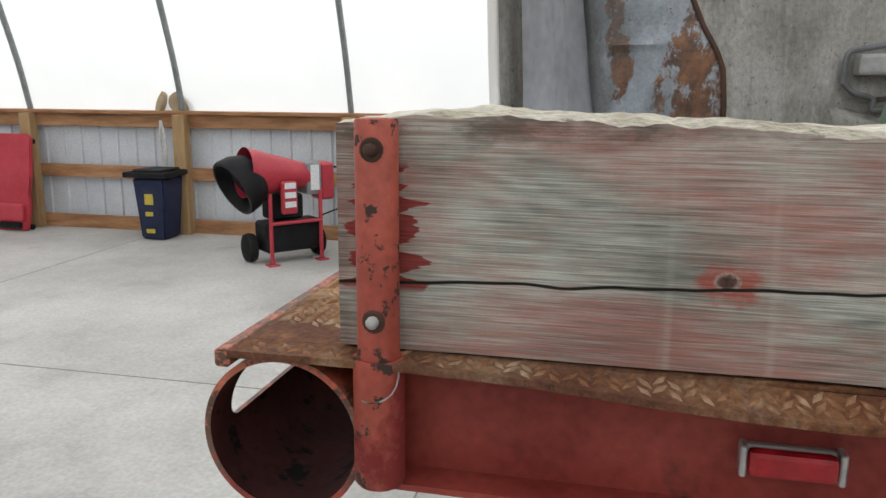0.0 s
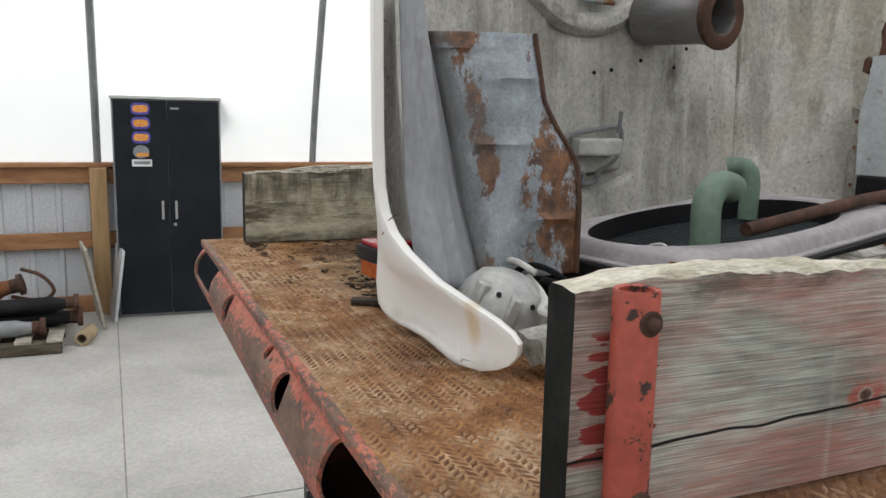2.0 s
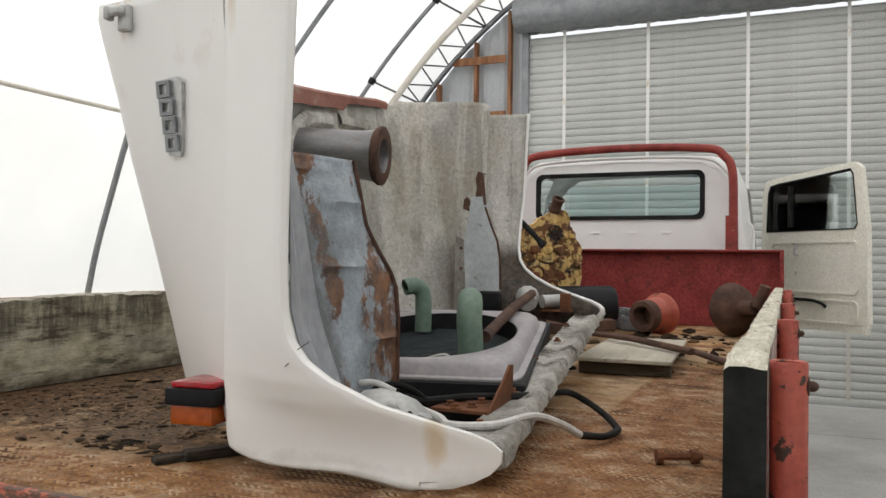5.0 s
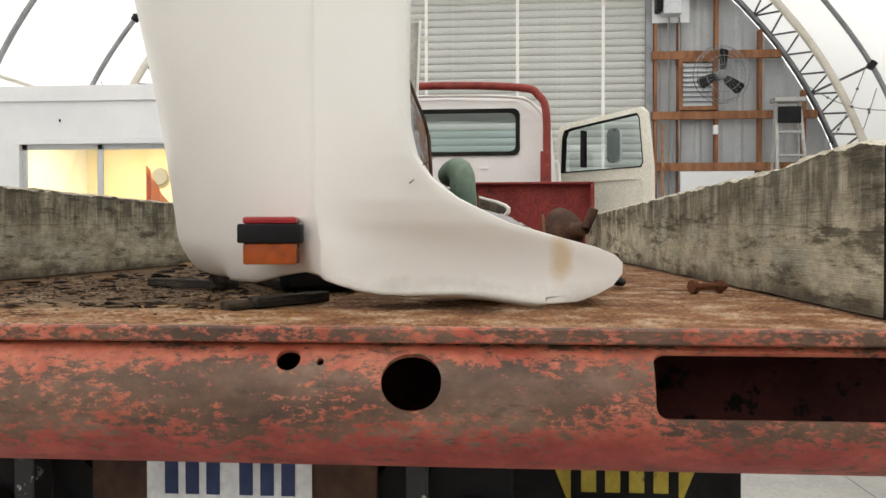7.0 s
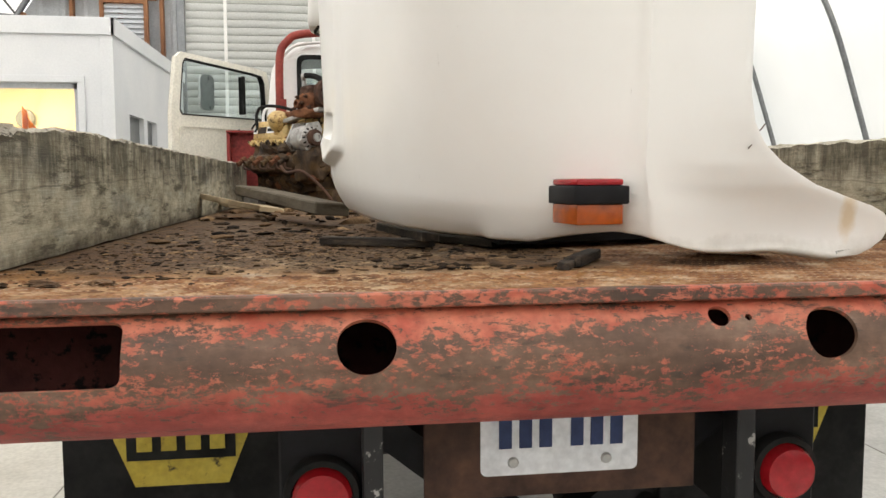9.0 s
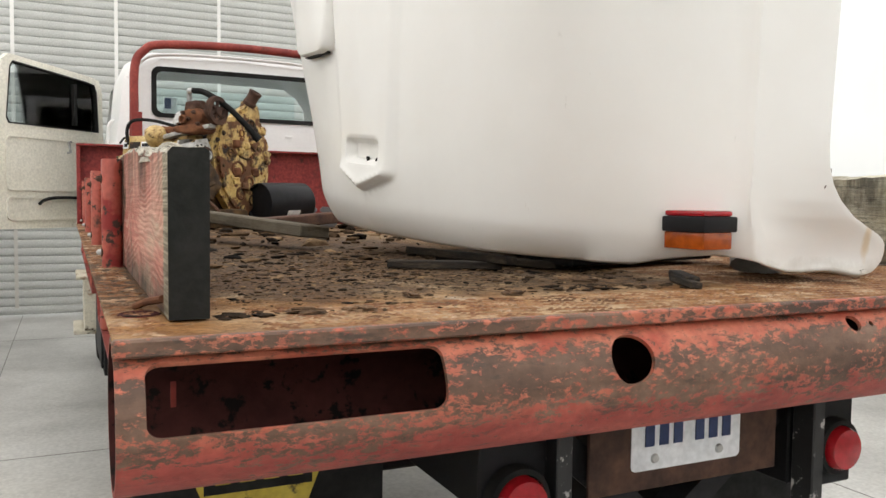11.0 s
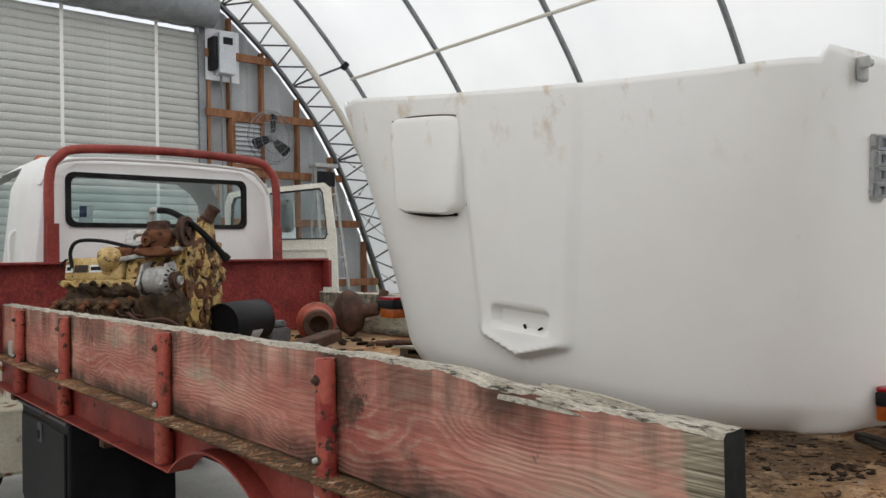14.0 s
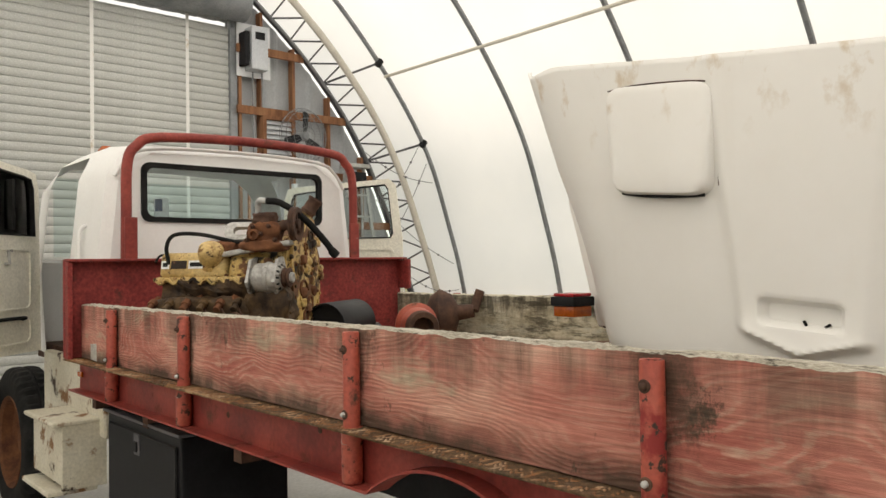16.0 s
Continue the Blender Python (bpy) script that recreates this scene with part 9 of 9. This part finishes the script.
# black two-door cabinet
CAB = Matrix.Translation((-5.40, 0.20, FLOOR)) @ Matrix.Rotation(radians(-4), 4, "Z")
cb = thing("steel_cabinet", CAB, "black two-door steel cabinet with a grey frame and stickers", "cabinet")
bm = bmesh.new()
add_box(bm, -0.42, -0.02, -0.44, 0.44, 0.0, 1.88, bevel=0.004)
part("carcass", bm, M["grey_plastic"], cb, "grey steel frame", local=True)
part("top", B((-0.43, 0.004, -0.45, 0.45, 1.881, 1.905), bevel=0.003), M["shutter"], cb, "pale grey top", local=True)
for s in (-1, 1):
    d = part("door", B((-0.018, 0.004, min(s * 0.003, s * 0.425), max(s * 0.003, s * 0.425), 0.03, 1.87), bevel=0.003), M["cabinet_black"], cb, local=True)
    part("handle", B((0.005, 0.028, s * 0.055 - 0.011, s * 0.055 + 0.011, 0.86, 1.02), bevel=0.004), M["silver"], d, "silver pull handle", local=True)
part("lock", B((0.005, 0.012, 0.03, 0.055, 0.80, 0.825), bevel=0.003), M["silver"], cb, local=True)
part("vent_slot", B((0.0045, 0.006, 0.03, 0.10, 1.80, 1.815)), M["silver"], cb, local=True)
M["sticker_orange"] = mat("orange_sticker", [(0.70, 0.22, 0.04), (0.80, 0.40, 0.08)], 0.5, 60, bump=0.0)
M["sticker_blue"] = mat("blue_sticker", [(0.05, 0.04, 0.30), (0.10, 0.10, 0.45)], 0.5, 60, bump=0.0)
for k in range(3):
    z = 1.80 - 0.12 * k
    bm = bmesh.new()
    prism(bm, [(-0.21 + y, z + q) for y, q in round_rect(0.15, 0.10, 0.04)], 0.001, facing_x(0.0045))
    st = part("sticker", bm, M["sticker_blue"], cb, "blue and orange sticker", local=True)
    bm = bmesh.new()
    prism(bm, [(-0.21 + y, z + q) for y, q in round_rect(0.12, 0.06, 0.025)], 0.001, facing_x(0.006))
    part("sticker_centre", bm, M["sticker_orange"], st, local=True)
bm = bmesh.new()
prism(bm, [(-0.215 + 0.065 * math.cos(a), 1.44 + 0.055 * math.sin(a)) for a in np.linspace(0, 6.28, 18, endpoint=False)], 0.001, facing_x(0.0045))
st = part("sticker", bm, M["grey_plastic"], cb, "round grey and orange sticker", local=True)
part("sticker_centre", B((0.006, 0.0066, -0.25, -0.155, 1.40, 1.43)), M["sticker_orange"], st, local=True)
st = part("sticker", B((0.0045, 0.0055, -0.29, -0.13, 1.315, 1.375), bevel=0.0), M["plate_white"], cb, "white printed sticker", local=True)
part("print_bar", B((0.006, 0.0066, -0.275, -0.145, 1.333, 1.358)), M["grey_plastic"], st, local=True)
# tarpaulin fold on the wall cap
bm = bmesh.new()
prism(bm, [(0.0, 0.0), (0.9, 0.0), (0.88, 0.13), (0.5, 0.05), (0.2, 0.03)], 0.04, facing_x(-5.84) @ Matrix.Translation((2.75, 1.301, 0)))
tagged(part("black_sheet", bm, M["rubber"]), "folded black sheet lying on the wall rail", "sheet")

# ---- office box in the north-west corner ----
OX0, OX1, OY0, OY1, OZ = -4.95, -2.32, 6.4, 9.85, 2.88
off = thing("site_office", ((OX0 + OX1) / 2, (OY0 + OY1) / 2, FLOOR), "white walled office box with sliding windows", "office", kind="structure")
WX0, WX1, WZ0, WZ1 = -4.28, -2.62, 1.20, 2.33
T = 0.10


def wall_piece(*b):
    part("wall_panel", B(b), M["office_white"], off)


wall_piece(OX0, WX0, OY0, OY0 + T, FLOOR, OZ)
wall_piece(WX1, OX1, OY0, OY0 + T, FLOOR, OZ)
wall_piece(WX0, WX1, OY0, OY0 + T, WZ1, OZ)
wall_piece(WX0, WX1, OY0, OY0 + T, FLOOR, WZ0)
wall_piece(OX0, OX0 + T, OY0 + T, OY1, FLOOR, OZ)
part("back_wall", B((OX0 + T, OX1 - T, OY0 + 2.3, OY0 + 2.4, FLOOR, OZ)), M["warm_wall"], off, "cream painted inner wall")
part("office_ceiling", B((OX0 + T, OX1 - T, OY0 + T, OY1, OZ - 0.12, OZ - 0.02)), M["office_white"], off)
part("roof_trim", B((OX0 - 0.03, OX1 + 0.03, OY0 - 0.03, OY0 - 0.002, OZ - 0.13, OZ + 0.02), (OX1 + 0.002, OX1 + 0.03, OY0 - 0.03, OY1, OZ - 0.13, OZ + 0.02), bevel=0.003), M["office_white"], off, "white fascia board")
part("corner_trim", B((OX1 - 0.10, OX1 + 0.012, OY0 - 0.012, OY0 - 0.002, FLOOR, OZ - 0.135), bevel=0.002), M["office_white"], off)
for y0, y1, z0, z1 in ((OY0 + T, OY0 + 0.55, FLOOR, OZ), (OY0 + 1.15, OY0 + 1.30, FLOOR, OZ), (OY0 + 1.75, OY1, FLOOR, OZ), (OY0 + 0.55, OY0 + 1.15, FLOOR, 1.1), (OY0 + 0.55, OY0 + 1.15, 2.10, OZ), (OY0 + 1.30, OY0 + 1.75, FLOOR, 1.1), (OY0 + 1.30, OY0 + 1.75, 2.10, OZ)):
    wall_piece(OX1 - T, OX1, y0, y1, z0, z1)
for y0, y1 in ((OY0 + 0.55, OY0 + 1.15), (OY0 + 1.30, OY0 + 1.75)):
    part("side_pane", B((OX1 - 0.06, OX1 - 0.05, y0, y1, 1.1, 2.10)), M["fibre_dark"], off, "dusty grey side pane")
win = part("window_frame", B((WX0 - 0.06, WX1 + 0.06, OY0 - 0.02, OY0 - 0.003, WZ1, WZ1 + 0.06), (WX0 - 0.06, WX0, OY0 - 0.02, OY0 - 0.003, WZ0, WZ1), (WX1, WX1 + 0.06, OY0 - 0.02, OY0 - 0.003, WZ0, WZ1), (WX0 - 0.06, WX1 + 0.06, OY0 - 0.02, OY0 - 0.003, WZ0 - 0.06, WZ0), bevel=0.003), M["office_white"], off, "white window trim")
for x0, x1, y in ((WX0, -3.45, OY0 + 0.03), (-3.52, WX1, OY0 + 0.055)):
    part("sash", B((x0, x0 + 0.05, y, y + 0.02, WZ0, WZ1), (x1 - 0.05, x1, y, y + 0.02, WZ0, WZ1), (x0, x1, y, y + 0.02, WZ1 - 0.05, WZ1), (x0, x1, y, y + 0.02, WZ0, WZ0 + 0.05)), M["siding"], win)
    part("pane", B((x0 + 0.05, x1 - 0.05, y + 0.008, y + 0.012, WZ0 + 0.05, WZ1 - 0.05)), M["clear"], win)
part("peep_hole", B((-3.88, -3.86, OY0 - 0.006, OY0 - 0.001, 2.55, 2.575), bevel=0.002), M["rubber"], off)
# lamp inside the lit office
lamp = thing("office_lamp", (-3.6, OY0 + 1.2, OZ - 0.14), "warm ceiling lamp inside the office", "lamp")
bm = bmesh.new()
add_box(bm, -4.2, -3.0, OY0 + 1.1, OY0 + 1.3, OZ - 0.19, OZ - 0.125, bevel=0.01)
part("lamp_body", bm, M["office_white"], lamp)
lt = new("lamp_tube", bpy.data.lights.new("lamp_tube", "AREA"))
lt.data.shape, lt.data.size, lt.data.size_y, lt.data.energy, lt.data.color = "RECTANGLE", 1.1, 0.16, 45, (1.0, 0.80, 0.50)
lt.matrix_world = look((-3.6, OY0 + 1.2, OZ - 0.20), (-3.6, OY0 + 1.2, 0))
# things seen in the office
shelf = tagged(part("office_desk", B((-4.6, -2.5, OY0 + 1.6, OY0 + 2.28, 0.75, 0.80), (-4.58, -4.52, OY0 + 1.65, OY0 + 2.2, FLOOR, 0.75), (-2.6, -2.54, OY0 + 1.65, OY0 + 2.2, FLOOR, 0.75), (-4.6, -2.5, OY0 + 1.9, OY0 + 2.28, 1.30, 1.34)), M["cardboard"]), "brown office desk with a shelf", "desk")
tagged(part("machine_case", B((-3.15, -2.70, OY0 + 1.95, OY0 + 2.25, 1.341, 1.92), bevel=0.04, seg=2), M["grey_plastic"]), "dark grey machine case on the office shelf", "case")
bm = bmesh.new()
lathe(bm, [(0, 0), (0.05, 0), (0.05, 0.30), (0.035, 0.38), (0.0, 0.40)], 16, Matrix.Translation((-3.02, OY0 + 2.1, 1.92)))
e = thing("extinguisher", (-3.02, OY0 + 2.1, 1.92), "white and red bottle on the shelf", "bottle")
part("bottle", bm, M["plate_white"], e, smooth=True)
bm = bmesh.new()
lathe(bm, [(0.0515, 0.20), (0.0515, 0.28)], 16, Matrix.Translation((-3.02, OY0 + 2.1, 1.92)))
part("band", bm, M["red_plastic"], e)
bm = bmesh.new()
prev = None
for i in range(9):
    y = OY0 + 0.9 + 0.03 * math.sin(i * 1.7)
    cur = [bm.verts.new((-3.42 + 0.03 * i, y + 0.02 * math.sin(i), z)) for z in (1.3, 2.2 - 0.05 * i)]
    if prev:
        bm.faces.new((prev[0], cur[0], cur[1], prev[1]))
    prev = cur
o = part("safety_vest", bm, M["orange"])
o.modifiers.new("thick", "SOLIDIFY").thickness = 0.01
tagged(o, "orange safety vest hanging in the office", "vest")
part("vest_stripe", B((-3.40, -3.22, OY0 + 0.862, OY0 + 0.868, 1.72, 1.80)), M["yellow"], o, "yellow stripe")
bm = bmesh.new()
lathe(bm, [(0, 0.0), (0.08, 0.01), (0.11, 0.05), (0.10, 0.08), (0, 0.09)], 18, Matrix.Translation((-3.86, OY0 + 2.29, 2.18)) @ Matrix.Rotation(math.pi / 2, 4, "X"))
tagged(part("wall_clock", bm, M["grey_plastic"], smooth=True), "grey round fixture on the office wall", "fixture")
tagged(part("speaker", B((-2.72, -2.50, OY0 + 2.1, OY0 + 2.299, 1.98, 2.16), bevel=0.02), M["black"]), "small dark box on the office wall", "box")

# ---- on the north wall ----
NW = V1 - 0.17
fan = thing("wall_fan", (3.36, NW - 0.2, 3.56), "large grey three-blade wall fan in a wire guard", "fan")
FM = Matrix.Translation((3.36, NW - 0.22, 3.56)) @ Matrix.Rotation(math.pi / 2, 4, "X") @ Matrix.Rotation(radians(8), 4, "Y")
for k, a in enumerate((90, 210, 330)):
    bm = bmesh.new()
    vs = prism(bm, [(0.05, -0.03), (0.12, -0.07), (0.31, -0.085), (0.34, -0.05), (0.34, 0.05), (0.31, 0.08), (0.12, 0.05), (0.05, 0.03)], 0.006)
    bmesh.ops.transform(bm, matrix=FM @ Matrix.Rotation(radians(a - 6), 4, "Z") @ Matrix.Rotation(radians(22), 4, "X"), verts=bm.verts)
    part("blade", bm, M["black"], fan, "dark fan blade")
bm = bmesh.new()
lathe(bm, [(0, 0.07), (0.05, 0.06), (0.065, 0.03), (0.065, -0.12), (0, -0.13)], 18, FM)
part("hub", bm, M["grey_plastic"], fan, smooth=True)
for z, r in ((0.09, 0.12), (0.085, 0.24), (0.06, 0.35), (0.0, 0.385), (-0.07, 0.36)):
    bm = bmesh.new()
    sweep(bm, [FM @ Vector((r * math.cos(a), r * math.sin(a), z)) for a in np.linspace(0, 2 * math.pi, 37)], 0.004, 5, caps=False)
    part("guard_ring", bm, M["galv"], fan)
for k in range(28):
    a = 2 * math.pi * k / 28
    bm = bmesh.new()
    sweep(bm, [FM @ Vector((r * math.cos(a), r * math.sin(a), z)) for z, r in ((0.092, 0.05), (0.09, 0.18), (0.07, 0.32), (0.03, 0.378), (-0.04, 0.38), (-0.08, 0.34))], 0.0022, 4)
    part("guard_wire", bm, M["galv"], fan)
part("fan_arm", B((3.33, 3.39, NW - 0.12, NW + 0.04, 3.53, 3.59)), M["galv_dark"], fan)

ld = thing("step_ladder", (4.25, NW - 0.35, FLOOR), "aluminium step ladder leaning by the end wall", "ladder")
LX = 4.22
for s in (-1, 1):
    bm = bmesh.new()
    sweep(bm, [(LX + s * 0.26, NW - 0.75, FLOOR), (LX + s * 0.15, NW - 0.20, 3.18)], 0.028, 4)
    part("stile", bm, M["alu"], ld)
    bm = bmesh.new()
    sweep(bm, [(LX + s * 0.24, NW - 0.05, FLOOR), (LX + s * 0.15, NW - 0.15, 3.10)], 0.02, 4)
    part("rear_stile", bm, M["alu"], ld)
for k in range(1, 10):
    q = k / 10
    part("tread", B((LX - 0.26 + 0.11 * q, LX + 0.26 - 0.11 * q, NW - 0.79 + 0.55 * q, NW - 0.70 + 0.55 * q, FLOOR + 3.13 * q - 0.015, FLOOR + 3.13 * q + 0.012)), M["alu"], ld)
part("top_cap", B((LX - 0.2, LX + 0.2, NW - 0.30, NW - 0.10, 3.181, 3.24), bevel=0.008), M["alu"], ld)
part("label_patch", B((LX - 0.15, LX + 0.15, NW - 0.275, NW - 0.262, 2.90, 3.12)), M["black"], ld, "black label")

box = thing("opener_box", (2.75, NW - 0.05, 4.7), "grey shutter motor control box on the wall", "control box")
part("enclosure", B((2.62, 2.86, NW - 0.16, NW + 0.05, 4.40, 4.98), bevel=0.008), M["siding"], box)
part("motor_side", B((2.53, 2.60, NW - 0.14, NW + 0.05, 4.45, 4.90), bevel=0.01), M["black"], box)
part("backing", B((2.50, 3.0, NW + 0.045, NW + 0.055, 4.33, 5.05)), M["office_white"], box)
part("label_patch", B((2.67, 2.81, NW - 0.166, NW - 0.161, 4.80, 4.90)), M["black"], box, "dark oval label")
for k, x in enumerate((2.72, 2.86)):
    bm = bmesh.new()
    sweep(bm, [(x, NW + 0.02, 4.40), (x + 0.01, NW + 0.02, FLOOR + 0.8)], 0.012, 6)
    part("conduit", bm, M["galv"], box)
# service door, louvres, outlet
sd = part("door_2", B((2.88, 3.86, NW + 0.01, NW + 0.05, FLOOR, 2.30), bevel=0.004), M["office_white"])
tagged(sd, "closed white service door in the end wall", "door", kind="structure")
part("door_handle", B((2.94, 2.98, NW - 0.05, NW + 0.009, 1.05, 1.10), bevel=0.006), M["silver"], sd)
for x0, x1, z0, z1 in ((2.90, 3.30, 3.18, 3.78), (-3.30, -2.80, 3.20, 3.78)):
    lv = thing("wall_louvre", ((x0 + x1) / 2, NW, (z0 + z1) / 2), "white slatted wall louvre in a timber frame", "louvre", "louvres")
    part("louvre_frame", B((x0 - 0.05, x0, NW - 0.02, NW + 0.06, z0 - 0.05, z1 + 0.05), (x1, x1 + 0.05, NW - 0.02, NW + 0.06, z0 - 0.05, z1 + 0.05), (x0, x1, NW - 0.02, NW + 0.06, z0 - 0.05, z0), (x0, x1, NW - 0.02, NW + 0.06, z1, z1 + 0.05)), M["stud"], lv)
    for k in range(9):
        z = z0 + (z1 - z0) * (k + 0.5) / 9
        bm = bmesh.new()
        add_box(bm, x0, x1, -0.004, 0.004, -0.035, 0.035, m=Matrix.Translation((0, NW + 0.02, z)) @ Matrix.Rotation(radians(-35), 4, "X"))
        part("louvre_slat", bm, M["siding"], lv)
tagged(part("socket_box", B((3.31, 3.37, NW - 0.03, NW + 0.05, 2.80, 2.92), bevel=0.004), M["office_white"]), "white socket box on a stud", "socket")
tagged(part("broom", B((2.62, 2.65, NW - 0.02, NW + 0.01, 1.0, 2.95), (2.52, 2.75, NW - 0.04, NW + 0.02, 0.9, 1.0)), M["lumber"]), "wooden broom hung on the end wall", "broom")
